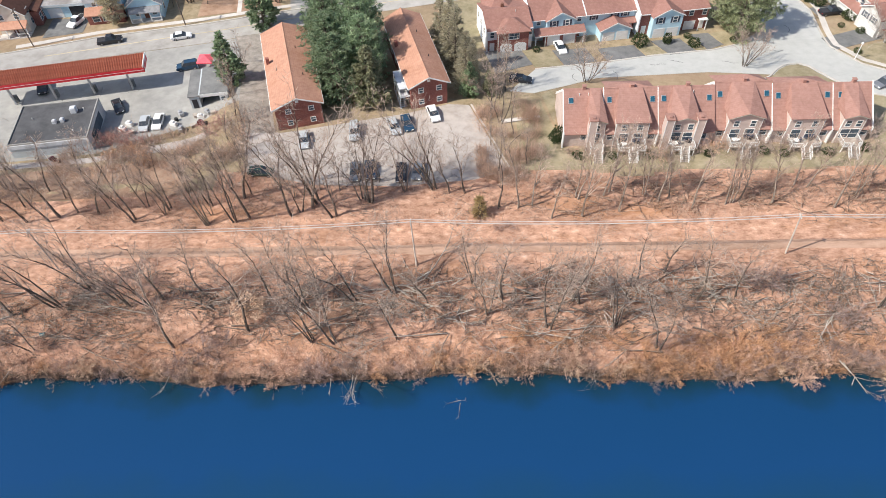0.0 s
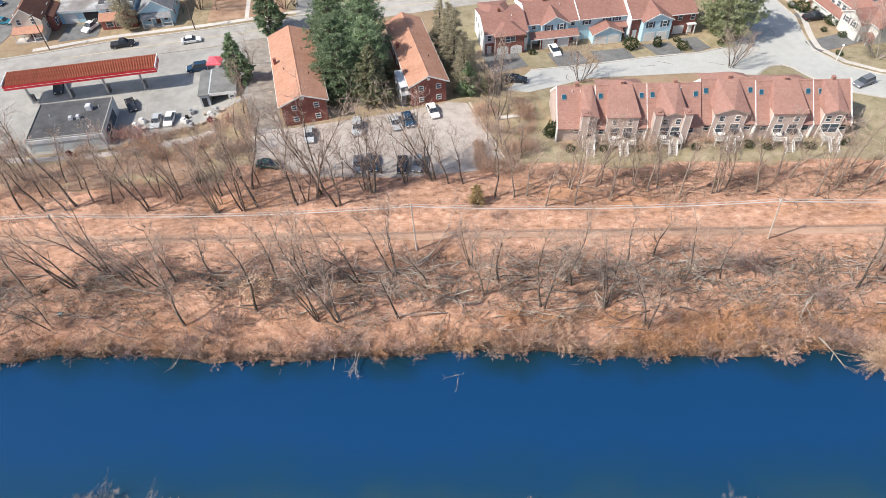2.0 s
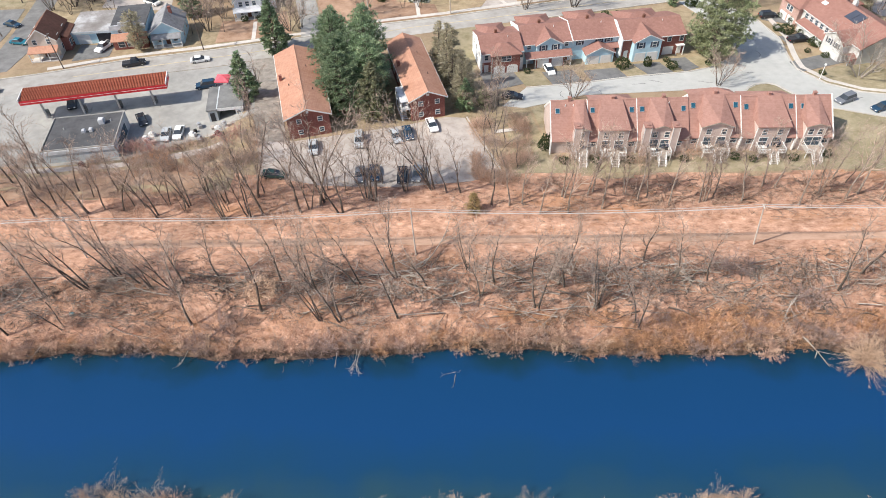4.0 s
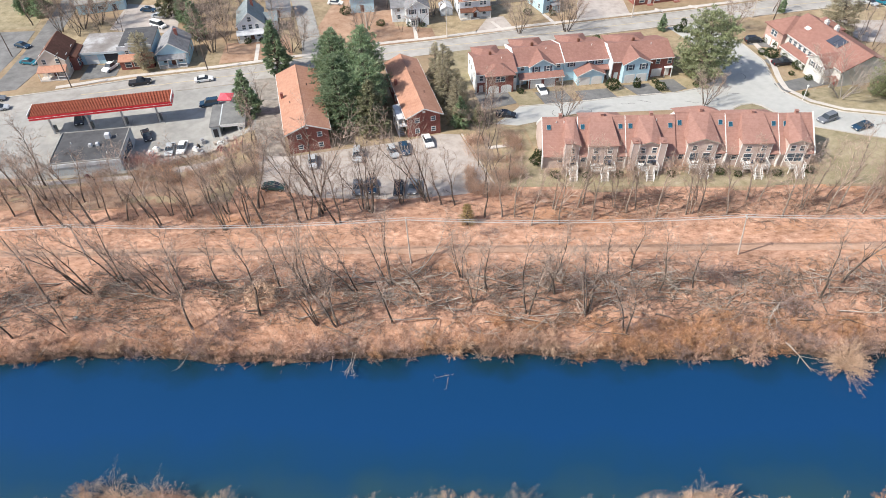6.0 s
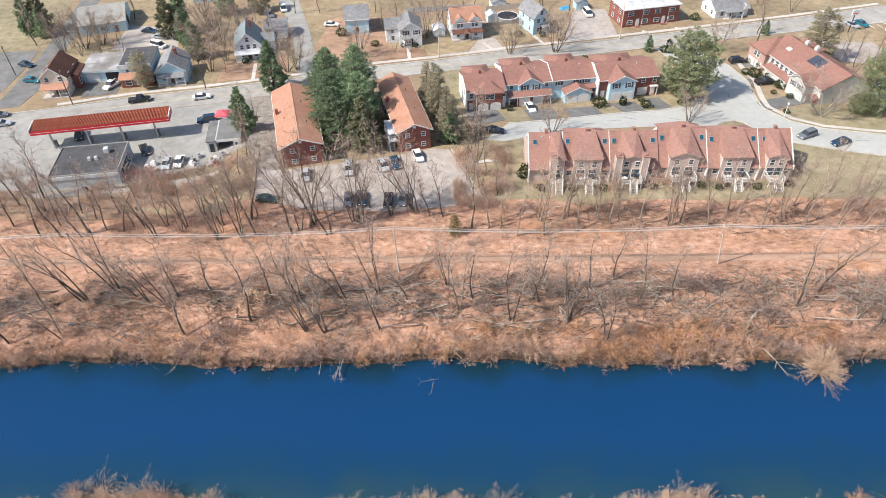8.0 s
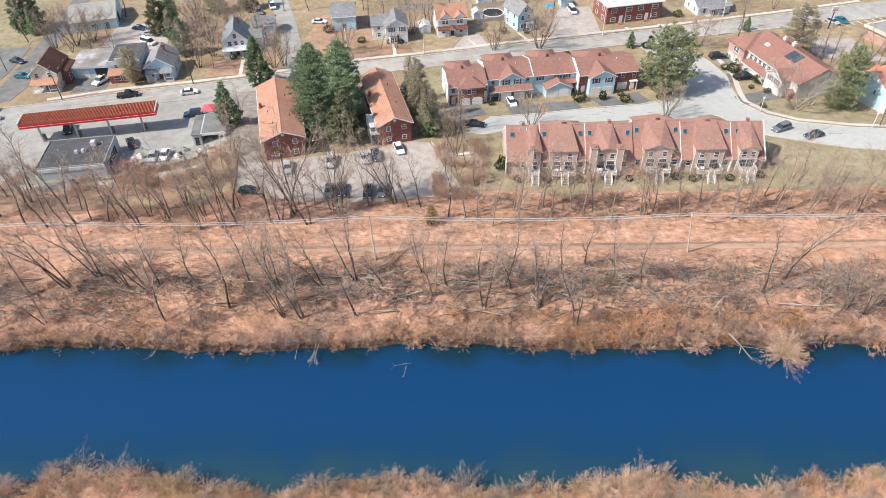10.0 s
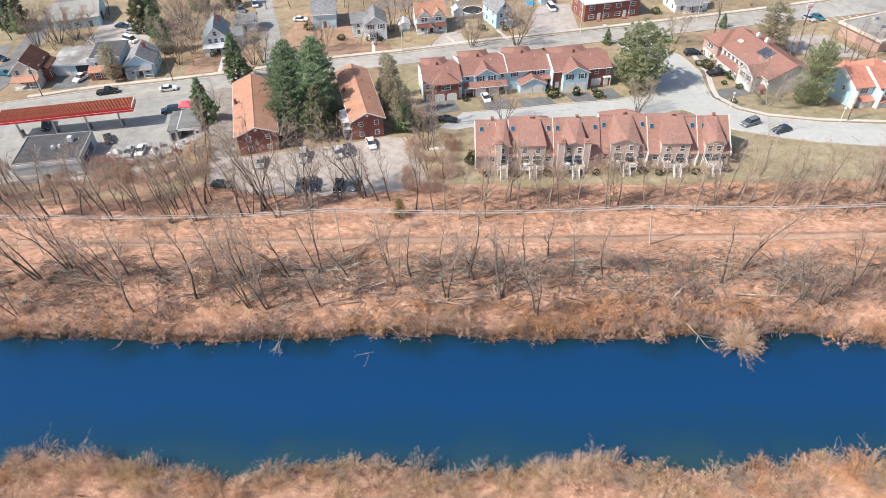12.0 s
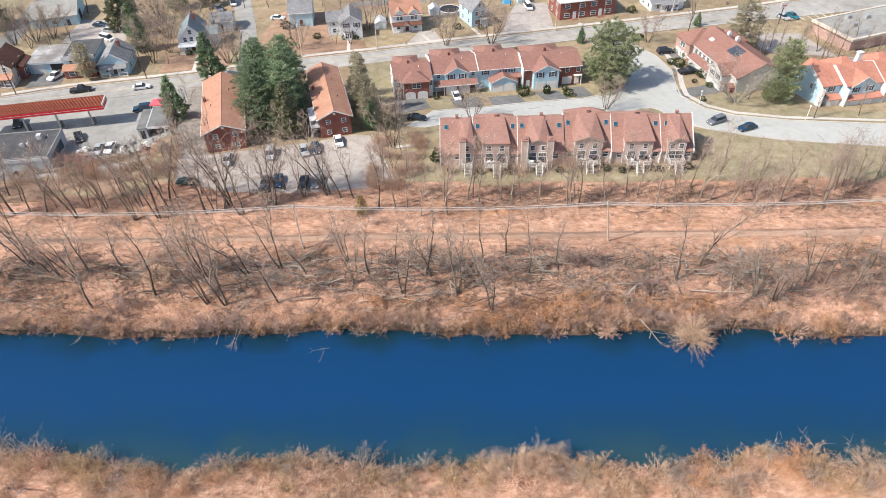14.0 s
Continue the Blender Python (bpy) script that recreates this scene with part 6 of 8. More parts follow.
def placer(makers, group=""):
    """Returns a function that puts the next of some tree kinds at a spot; the first use takes the original itself."""
    used = set()
    state = {"i": 0}

    def put(x, y, s, turn=None, sz=None, which=None, sink=0.0, lean=0.0):
        k = state["i"] % len(makers) if which is None else which
        state["i"] += 1
        turn = random.uniform(0, 6.28) if turn is None else turn
        ob = makers[k]
        if k not in used:
            used.add(k)
            ob.matrix_basis = Matrix.Translation((x, y, H(x, y) - sink)) @ Matrix.Rotation(lean, 4, "Y") @ Matrix.Rotation(turn, 4, "Z") @ Matrix.Diagonal((s, s, sz or s, 1))
            if group:
                ob["group"] = group
            return ob
        return copy_thing(ob, Matrix.Translation((x, y, H(x, y) - sink)) @ Matrix.Rotation(lean, 4, "Y") @ Matrix.Rotation(turn, 4, "Z") @ Matrix.Diagonal((s / ob.scale[0], s / ob.scale[0], (sz or s) / ob.scale[2], 1)))
    return put

# ---- trees ----
random.seed(11)
put_tree = placer([bare_tree(100 + i, 12.0, 1, "leafless grey-brown tree with a fine branching crown") for i in range(6)] + [bare_tree(120 + i, 12.0, 2 + i % 3, "leafless tree forking into several stems near the ground") for i in range(5)], "bare trees along the trail")
put_row = placer([bare_tree(170 + i, 12.0, 1 + (i == 3), "slender leafless tree with sunlit tan bark", 0.1, bark=M_barkT, twig=M_twigT) for i in range(5)], "bare trees behind the townhouses")
ROW_WEST = [(-74.7, 74.7), (-70.3, 74.2), (-66.7, 74.4), (-65.4, 75.5), (-62.6, 76.5), (-58.8, 75.8), (-52.3, 74.2), (-47.2, 76.8), (-40, 73.1), (-40.5, 77.4), (-35.7, 73.7), (-33.3, 74.3), (-35.1, 78.8), (-26.6, 74.6), (-19.8, 74), (-19, 74.4), (-23.2, 76.4), (-25.1, 75.6), (-22.7, 77.8), (-13.6, 77.6), (-15.3, 78.3), (-3.1, 80.4), (2, 79.3), (-0.5, 79.4), (7.5, 75.6)]
for x, y in ROW_WEST:
    put_tree(x, y, random.uniform(1.0, 1.55), lean=random.uniform(-0.28, 0.08))
ROW_EAST = [(10.7, 75.4), (13.1, 76.1), (15.9, 73.1), (20.5, 77.4), (21, 73.4), (25.1, 78.1), (26.1, 78.9), (27.2, 74.7), (31.7, 78), (33.8, 76.4), (35.5, 77), (39, 74.9), (44.6, 75.7), (45.6, 76.1), (47.3, 76.8), (52.2, 75.8), (59.2, 79.4), (61.9, 74.6), (66.1, 76.7), (70.8, 76.1), (73.4, 77.5), (57.2, 79.9), (70.5, 81.5)]
for x, y in ROW_EAST:
    put_row(x, y, random.uniform(0.85, 1.2))
for i in range(15):
    put_row(76 + i * 1.9 + random.uniform(-0.8, 0.8), random.uniform(73.5, 82), random.uniform(0.7, 1.05))
for i in range(6):
    put_tree(-78 - i * 2.4 + random.uniform(-1, 1), random.uniform(73.5, 88), random.uniform(0.9, 1.3))
for i in range(22):
    put_tree(-80 + i * 3.6 + random.uniform(-1, 1), random.uniform(75, 83), random.uniform(0.6, 1.0))
BANK = [(-64.9, 55.6), (-60.8, 50.5), (-54.3, 59.8), (-58.1, 56.6), (-47.9, 57), (-45.2, 57), (-43.2, 58.1), (-40.3, 50.6), (-50.5, 58.2), (-37.6, 59.2), (-27.4, 58.4), (-22.8, 57.7), (-21.7, 56.3), (-17.3, 51.1), (-20.4, 51.2), (-14.7, 57.5), (-8.9, 58.6), (-8.2, 51.4), (-3.8, 56.7), (-29.6, 52.6), (7.1, 57.1), (17.3, 56.9), (18.1, 56.3), (13.4, 52.4), (2.9, 60.6), (22.9, 52.7), (28.5, 49.3), (4.8, 54.9), (27.4, 60.5), (31.7, 61.6), (40.6, 56.5), (35.3, 56.6), (60.9, 54.9), (65.8, 58.3)]
for x, y in ((-39.5, 99.5), (-38.6, 95.5), (-38.2, 91.5), (-37, 88), (-36.4, 84.6), (-40.5, 93), (-41, 88)):
    put_tree(x, y, random.uniform(0.45, 0.75))
for x, y in BANK:
    put_tree(x, y, random.uniform(0.9, 1.35), lean=random.uniform(-0.42, 0.04) if x < 0 else random.uniform(-0.15, 0.22 if x < 55 else 0.08))
for i in range(10):
    put_tree(70 + i * 3.2, random.uniform(49, 60), random.uniform(0.6, 0.95))
for i in range(3):
    put_tree(-69 - i * 5, random.uniform(49, 60), random.uniform(0.8, 1.05))

for i in range(14):
    put_row(random.uniform(72, 126), random.uniform(77.5, 86), random.uniform(0.45, 0.8))
put_pine = placer([tufted_pine(200 + i, 18.0, 4.9, "tall blue-green pine with layered tufted boughs", M_pine, 0.05, 0.35, boughs=8) for i in range(3)], "pines between the apartment houses")
for x, y, hh, w in ((-18.0, 118.4, 18.5, 1.12), (-25.4, 121.5, 17.0, 1.15), (-22.0, 106.6, 13.5, 1.15), (-16.6, 111.0, 15.0, 1.05), (-23.6, 113.0, 14.5, 1.2), (-18.6, 126.0, 16.5, 0.88), (-26.0, 128.0, 15.0, 0.85)):
    put_pine(x, y, w, sz=hh / 18.0)
put_spruce = placer([conifer(220, 14.0, 3.8, "dark green spruce beside the road", M_pine, "spruce_tree", 0.2, 0.05), conifer(221, 14.0, 4.2, "olive green evergreen tree", M_spruce, "evergreen_tree", 0.1, 0.08)])
for x, y, hh, k in ((-15.3, 103.6, 12.8, 1), (-42.4, 137.4, 13.5, 0), (-44.4, 113.6, 11.5, 0), (-68.6, 157.6, 11.0, 0), (-80.8, 172.7, 13.0, 1), (-78.5, 177, 13.5, 0), (97.4, 169.1, 4.5, 0), (60.3, 158.2, 5.0, 0), (-121.9, 178.0, 13, 1), (-125, 176, 12, 0), (-75, 168, 10.0, 0), (-120.1, 173.8, 8.5, 0), (-68, 190, 13, 0), (-58, 192, 12, 1), (3.6, 106.1, 7.5, 0), (7.3, 106.5, 5.5, 1)):
    put_spruce(x, y, hh / 14.0, which=k)
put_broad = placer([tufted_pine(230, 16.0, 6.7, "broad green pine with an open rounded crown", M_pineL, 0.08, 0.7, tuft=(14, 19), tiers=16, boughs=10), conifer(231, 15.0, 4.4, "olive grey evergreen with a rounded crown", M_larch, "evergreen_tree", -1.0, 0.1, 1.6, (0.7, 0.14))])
put_larch = placer([conifer(250, 15.0, 3.0, "feathery grey-olive larch tree", M_larch, "larch_tree", 0.15, 0.06, 1.5, (0.75, 0.12))], "larches beside the lawn")
for x, y, hh in ((2.9, 107.5, 13.5), (1.0, 115.5, 15.0), (4.2, 111.0, 10.0), (-2.0, 126.5, 12.5), (-0.2, 121, 14)):
    put_larch(x, y, hh / 15.0)
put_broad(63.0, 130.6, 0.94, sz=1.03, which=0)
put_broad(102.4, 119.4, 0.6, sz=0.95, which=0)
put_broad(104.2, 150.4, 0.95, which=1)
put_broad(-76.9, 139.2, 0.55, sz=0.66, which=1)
j = conifer(240, 4.6, 1.35, "olive-rust juniper standing by the trail", M_rust, "juniper", 0.3, 0.03, 0.5, (0.6, 0.12))
j.matrix_basis = pose(4.3, 74.1, H(4.3, 74.1))
put_round = placer([bare_tree(150 + i, 8.0, 6, "leafless street tree with a dense rounded crown", 0.5, bushy=1) for i in range(2)], "street trees")
for x, y, hh in ((-103.9, 165.1, 12), (-109.5, 163.0, 11), (-100, 168, 11), (-62.4, 149.0, 12), (-64.5, 167.4, 13), (-56.2, 168.4, 12), (-41.0, 148.3, 12), (-38.4, 149.3, 9), (-3.3, 170.3, 13), (34.1, 158.7, 11), (20.9, 157.9, 10), (-60, 156, 9), (-68, 172, 12), (27.0, 110.5, 8.5), (59.8, 115.7, 8.5), (-22.3, 157.2, 9), (36, 166, 9), (80, 158, 9)):
    put_round(x, y, hh / 8.0)
ob = bare_tree(160, 10.5, 8, "spreading pale-barked bare tree on the lawn", 0.75, M_pale, M_pale, 1)
ob.matrix_basis = pose(92.2, 118.6, H(92.2, 118.6)) @ Matrix.Diagonal((1.25, 1.25, 1.05, 1))
put_yard = placer([bare_tree(140 + i, 10.0, 1 + 2 * (i % 2), "leafless yard tree with a twiggy rounded crown", 0.35, fork=(4, 3, 3)) for i in range(3)], "yard trees")
# behind the shops and round the houses west of the side street
for x, y, hh in ((-119.9, 167.8, 13), (-103, 160, 9), (-98, 162, 9.5), (-96, 157, 9), (-90, 158, 9), (-106, 168, 10), (-97, 187, 12), (-67, 158, 10), (-66, 147, 8), (-58, 148, 7), (-50, 166, 12), (-62, 180, 12), (-70, 176, 11), (-72, 183, 12), (-46, 190, 12), (-38, 190, 11)):
    put_yard(x, y, hh / 10.0)
# along the avenue
for x, y, hh in ((-44, 122, 7), (-45, 110, 8), (-43, 108, 9), (-46, 115.5, 7), (-42.5, 116, 8), (-41, 101, 9), (-7.5, 160, 8), (-17, 176, 11), (-13, 182, 11), (2, 177, 12), (8, 180, 12), (23, 164, 8), (33, 181, 11), (42, 188, 11), (93, 163, 13), (96, 121, 7), (107, 108.8, 8), (118, 110, 8)):
    put_yard(x, y, hh / 10.0)
for x, y, hh in ((0.7, 184.0, 11), (-3.0, 186.0, 10), (-62.8, 165.9, 9), (-68.3, 161.7, 8), (-72.8, 183.9, 11), (-66, 172, 10), (-59, 163, 8), (-99.2, 166.0, 9), (-95, 168, 8), (-108, 166, 9), (-20, 190, 10), (12, 194, 10), (34, 194, 10), (62, 192, 10), (98, 190, 10), (112, 186, 9), (104, 194, 10), (95.5, 170.0, 11), (-12, 160, 6)):
    put_yard(x, y, hh / 10.0)
# thicket between the lot and the street, and the grove before the brick shop
for i in range(11):
    put_yard(random.uniform(6.5, 14.0), 84.5 + 2.5 * i + random.uniform(-1, 1), random.uniform(0.8, 1.15))
for i in range(18):
    put_yard(108 + (i % 6) * 5.5 + random.uniform(-1.8, 1.8), 137 + (i // 6) * 7.5 + random.uniform(-2.5, 2.5), random.uniform(0.85, 1.1))

# ---- brush on the banks ----
random.seed(23)
BUSHES = [thicket(300 + i, 2.5, 1.75, 620, "soft pinkish bare bush on the bank", M_brushP) for i in range(3)] + [thicket(310, 2.4, 1.75, 620, "rusty brown bush by the water", M_brushO), thicket(311, 2.6, 1.8, 400, "tangled grey bare bush on the bank", M_brushG), thicket(312, 2.4, 1.8, 560, "dark purplish bare bush", M_brushV), thicket(313, 2.3, 1.8, 560, "tan dead bush beside the water", M_brushT), thicket(314, 2.0, 1.9, 330, "dark root tangle standing in for shore shade", M_brushShade)]
put_bush = placer(BUSHES, "bushes along the canal")
NEAR = [thicket(330 + i, 2.2, 1.85, 960, lab, m, width=0.026, shoots=58, spray=0.14) for i, (lab, m) in enumerate((("soft pinkish bare bush on the near bank", M_brushL), ("rusty bare bush at the water", M_brushO), ("tan bare bush on the near bank", M_brushT), ("grey bare bush on the near bank", M_brushG), ("golden tan bush on the near bank", M_brushN)))]
put_near = placer(NEAR, "bushes on the near bank")
for i in range(136):
    x = -86 + i * 1.42 + random.uniform(-0.9, 0.9)
    y = 45.55 + bank_shift(x) + random.uniform(-0.5, 1.4)
    k = 0.9 + 1.15 * noise.noise((x * 0.29, 0, 17))
    k = max(k, 0.7) if x > 56 else k
    if k > 0.5:
        put_bush(x, y, k * random.uniform(0.8, 1.2), which=random.choice((0, 1, 2, 3, 3, 5, 5, 5, 6)))
bed = []
put_bush(-21.0, 45.6 + bank_shift(-21.0), 0.5, which=7)
for i in range(84):
    x = -84 + i * 2.33 + random.uniform(-1.2, 1.2)
    y = 48.2 + bank_shift(x) + random.uniform(-1.2, 2.2)
    k = 0.62 + 0.7 * noise.noise((x * 0.2, y * 0.3, 4))
    if k > 0.4:
        k *= random.uniform(0.7, 1.15)
        bed.append((random.choice((0, 1, 2, 3, 4, 5)), x, y, k, k * random.uniform(0.7, 1.0)))
for i in range(46):
    x, y = random.uniform(-85, 105), random.uniform(52, 61)
    k = random.uniform(0.4, 0.9)
    bed.append((random.choice((0, 1, 2, 4, 4, 5)), x, y, k, k * 0.8))
near_bed = []
for i in range(62):
    x = -58 + i * 2.24 + random.uniform(-0.8, 0.8)
    k = random.uniform(0.9, 1.45)
    near_bed.append((random.choice((0, 1, 2, 3, 4, 4)), x, 19.4 + near_shift(x) + random.uniform(-1.5, 1.2), k, k * 0.8))
thicket_bed("undergrowth", NEAR, near_bed, "mixed rusty and tan bare brush on the near bank")
# dark tangles along the waterline imitate the shadow gaps under the bushes
for i in range(80):
    x = -84 + i * 2.35 + random.uniform(-1.0, 1.0)
    k = random.uniform(0.3, 0.5)
    bed.append((7, x, 45.35 + bank_shift(x) + random.uniform(-0.15, 0.25), k, k * 1.1))
for i in range(34):
    x = random.uniform(4, 66)
    k = random.uniform(0.5, 1.0)
    bed.append((random.choice((3, 3, 3, 5)), x, 47.6 + bank_shift(x) + random.uniform(-1.0, 3.2), k, k * 0.85))
thicket_bed("undergrowth", BUSHES, bed, "mixed pinkish, rusty and grey bare brush on both banks")
for x, y, s in ((45.2, 59.4, 1.5), (47, 58.6, 1.3), (43.4, 60, 1.2), (55.5, 52.5, 1.5), (54, 53.6, 1.2), (-36, 49.8, 1.4), (-34, 49.2, 1.3), (-33, 51, 1.1), (45, 47.4, 1.4), (53, 48.4, 1.2), (-31, 58, 1.2), (22, 58, 1.1), (70, 56, 1.2)):
    put_bush(x, y, s, which=5)
b = thicket(320, 3.4, 4.0, 12000, "great tan bush drooping over the water", M_brushT, width=0.026, shoots=280, spray=0.11)
b.matrix_basis = pose(61.0, 43.6, -3.2) @ Matrix.Diagonal((1.2, 1.0, 1.0, 1))
b = thicket(321, 2.8, 2.4, 2200, "tan bush at the foot of the bank", M_brushP, width=0.03, shoots=50, spray=0.16)
b.matrix_basis = pose(47.4, 44.9, -3.0)
put_pile = placer([bush(325 + i, 1.7, 3.0, 30, "tangled grey briar shrub among fallen branches", (M_deadwood, M_brushG, M_pale)[i], "briar_shrub", 0.045) for i in range(3)], "briar shrubs on the bank")
for i in range(64):
    x = -82 + i * 2.85 + random.uniform(-1.4, 1.4)
    y = 56.6 + 1.6 * math.sin(x * 0.09) + random.uniform(-1.5, 1.5)
    put_pile(x, y, random.uniform(0.55, 1.05), sz=random.uniform(0.5, 1.0))
for x, y, s in ((47.7, 59.3, 1.15), (49.5, 58.6, 1.0), (57.6, 52.6, 1.2), (44, 53, 0.9), (-34, 58, 1.2), (-37, 57.4, 1.2), (-31.5, 58.4, 1.0)):
    put_pile(x, y, s)
for x, y, s in ((-9.8, 55.8, 1.0), (-8.6, 56.4, 0.8), (32, 58.5, 1.0), (36, 59, 0.9)):
    put_pile(x, y, s, sz=1.3 * s, which=2)
for x, y in ((40, 50), (42, 49), (44, 51), (41, 47.5), (45.5, 49), (38, 48)):
    put_bush(x, y, 1.2, which=3)
for i in range(72):
    x = -58 + i * 1.95 + random.uniform(-0.8, 0.8)
    k = 0.85 + 0.5 * noise.noise((x * 0.25, 5, 3))
    put_near(x, 21.3 + near_shift(x) + random.uniform(-0.9, 0.6), k * random.uniform(0.9, 1.6), which=random.choice((0, 1, 2, 2, 3, 4)))
for x, y, s in ((-45, 24.6, 1.6), (-47.5, 24.4, 1.3), (9.4, 20.8, 1.6), (-11, 21.4, 1.3), (28, 20.2, 1.2), (80, 21.5, 1.5), (84, 21, 1.4)):
    put_near(x, y, s, which=3)
for i in range(30):
    put_near(random.uniform(-58, 84), random.uniform(11, 20), random.uniform(0.9, 1.5), which=random.choice((0, 2, 2, 4)))
put_tan = placer([thicket(338 + i, 1.8, 1.8, 750, "pale tan dead bush on the near bank", (M_brushT, M_brushL)[i], "dead_bush", 0.026, 46, 0.15) for i in range(2)], "dead bushes on the near bank")
for i in range(60):
    x = random.uniform(-58, 84)
    put_tan(x, random.uniform(10, 20.8) + 0.6 * near_shift(x), random.uniform(0.8, 1.5))


def scatter(name, n, spot, length, radius, lift, flat, material, label, seed, category="undergrowth"):
    """Countless thin shoots or fallen twigs over an area, as one object."""
    rng = np.random.default_rng(seed)
    segs = []
    for i in range(n):
        x, y = spot(rng)
        z = H(x, y)
        a = rng.uniform(0, 6.28)
        l = length * rng.uniform(0.35, 1.3)
        if flat:
            d = np.array([math.cos(a), 0.6 * math.sin(a), rng.uniform(-0.05, 0.3)])
        else:
            d = np.array([math.cos(a) * 0.55, math.sin(a) * 0.55, 1.0])
        d /= np.linalg.norm(d)
        p = np.array([x, y, z + lift * rng.uniform(0, 1)])
        r = radius * rng.uniform(0.6, 1.4)
        m = p + d * l * 0.55
        e = d + rng.normal(size=3) * 0.35
        e /= np.linalg.norm(e)
        segs.append((*p, *m, r, r * 0.7)), segs.append((*m, *(m + e * l * 0.45), r * 0.7, 0.003))
        if l > 1.2:
            e = d + rng.normal(size=3) * 0.6
            segs.append((*(p + d * l * 0.35), *(p + d * l * 0.35 + e / np.linalg.norm(e) * l * 0.4), r * 0.6, 0.003))
    return tagged(new(name, sticks(name, segs, material)), label, category, kind="stuff")


def clumped(y0, y1, x0=-90, x1=110, size=0.1, cut=0.0, seed=0.0):
    """Spots between two lines along the bank, gathered where a slow noise is high."""
    def spot(rng):
        for _ in range(40):
            x, y = rng.uniform(x0, x1), rng.uniform(y0, y1)
            if noise.noise((x * size, y * size * 1.6, seed)) > cut + rng.uniform(-0.2, 0.2):
                break
        return x, y
    return spot


scatter("fallen_twigs", 5200, clumped(47, 64, cut=0.02, seed=2), 1.8, 0.034, 0.25, True, M_deadwood, "fallen grey-brown twigs strewn over the bank", 501)
scatter("brambles", 3800, clumped(47.6, 62.5, cut=-0.02, seed=41), 1.7, 0.02, 0.1, False, M_deadwood, "thin grey-brown bramble stems on the bank", 519)
scatter("brambles", 1400, clumped(71.5, 83, cut=0.0, seed=42), 1.7, 0.02, 0.1, False, M_deadwood, "thin bramble stems under the tree line", 520)
scatter("fallen_branches", 1700, clumped(51, 60.5, cut=0.03, seed=5), 3.6, 0.066, 0.6, True, M_deadwood, "tangle of fallen grey branches on the bank", 502)

scatter("fallen_branches", 300, clumped(53.5, 61, -25, 75, cut=0.0, seed=61), 4.4, 0.085, 0.8, True, M_pale, "bleached fallen limbs lying across the bank", 522)


def stalks(name, n, spot, length, width, lean, material, label, seed):
    """Countless narrow dead stalks and shoots over an area, as one object."""
    rng = np.random.default_rng(seed)
    c = np.empty((n, 3))
    for i in range(n):
        x, y = spot(rng)
        c[i] = x, y, H(x, y)
    d = rng.normal(size=(n, 3)) * lean + np.array([[0, 0, 1.0]])
    c += d / np.linalg.norm(d, axis=1, keepdims=True) * length * 0.25
    return tagged(new(name, blades(name, c, d, length, width, material, rng)), label, "undergrowth", kind="stuff")


stalks("undergrowth", 11000, clumped(47.4, 62, cut=-0.05, seed=7), 1.2, 0.06, 0.6, M_brushP, "pinkish bare undergrowth shoots on the bank", 503)
stalks("undergrowth", 3500, clumped(49.5, 61, cut=0.16, seed=5), 1.6, 0.045, 0.6, M_brushV, "purplish tangle of bare briars", 504)
stalks("undergrowth", 6000, clumped(49.5, 61, cut=0.1, seed=25), 1.6, 0.04, 0.6, M_brushG, "grey tangle of bare briars", 515)
stalks("undergrowth", 5000, clumped(46.6, 56, 58, 108, cut=-0.08, seed=51), 1.2, 0.045, 0.7, M_brushV, "purplish bare briars on the bank", 521)
stalks("undergrowth", 6500, clumped(45.6, 51.5, 8, 66, cut=0.05, seed=9), 1.1, 0.065, 0.6, M_brushO, "rusty dead stalks near the water", 505)
def along_shore(y0, y1, x0=-90, x1=110):
    """Spots in a strip that follows the wandering shoreline of the far bank."""
    def spot(rng):
        x = rng.uniform(x0, x1)
        return x, 45.3 + bank_shift(x) + rng.uniform(y0, y1)
    return spot


stalks("undergrowth", 9000, along_shore(-0.5, 3.2), 1.1, 0.04, 0.8, M_brushV, "purplish bare stems along the shore", 516)
stalks("undergrowth", 9000, along_shore(0.2, 3.6), 1.0, 0.04, 0.8, M_brushP, "pinkish dead stems along the shore", 517)
# dark fringe: the shadow between bushes and water, made from dark stalks
stalks("undergrowth", 14000, along_shore(-0.25, 0.7), 0.8, 0.06, 0.8, M_brushShade, "dark stalks standing in for shade along the waterline", 512)
stalks("undergrowth", 9000, clumped(71.5, 83, cut=0.1, seed=3), 1.7, 0.04, 0.5, M_thick, "bare pinkish saplings and briars under the trees", 506)
scatter("fallen_branches", 420, clumped(73.5, 81.5, 14, 105, cut=-0.05, seed=31), 4.6, 0.07, 0.4, True, M_log, "long fallen branches under the tree line", 518)
scatter("fallen_twigs", 2400, clumped(71, 83, cut=0.0, seed=4), 2.0, 0.028, 0.2, True, M_deadwood, "fallen branches under the tree line", 507)
stalks("reeds", 24000, clumped(8, 22.2, -66, 105, cut=-0.05, seed=6), 0.75, 0.045, 0.7, M_reed, "pale tan dead reeds on the near bank", 508)
stalks("undergrowth", 14000, clumped(8, 22.6, -66, 105, cut=0.05, seed=8), 0.9, 0.032, 0.6, M_brushL, "pinkish bare shoots on the near bank", 509)
stalks("undergrowth", 5000, clumped(13, 22.8, -66, 105, cut=0.12, size=0.2, seed=18), 0.95, 0.035, 0.6, M_brushO, "rusty stalks along the near shore", 513)
stalks("undergrowth", 6500, clumped(80, 105, 4.5, 16, cut=0.12, size=0.16, seed=8), 2.4, 0.045, 0.5, M_thick, "bare pinkish thicket beside the parking lot", 510)
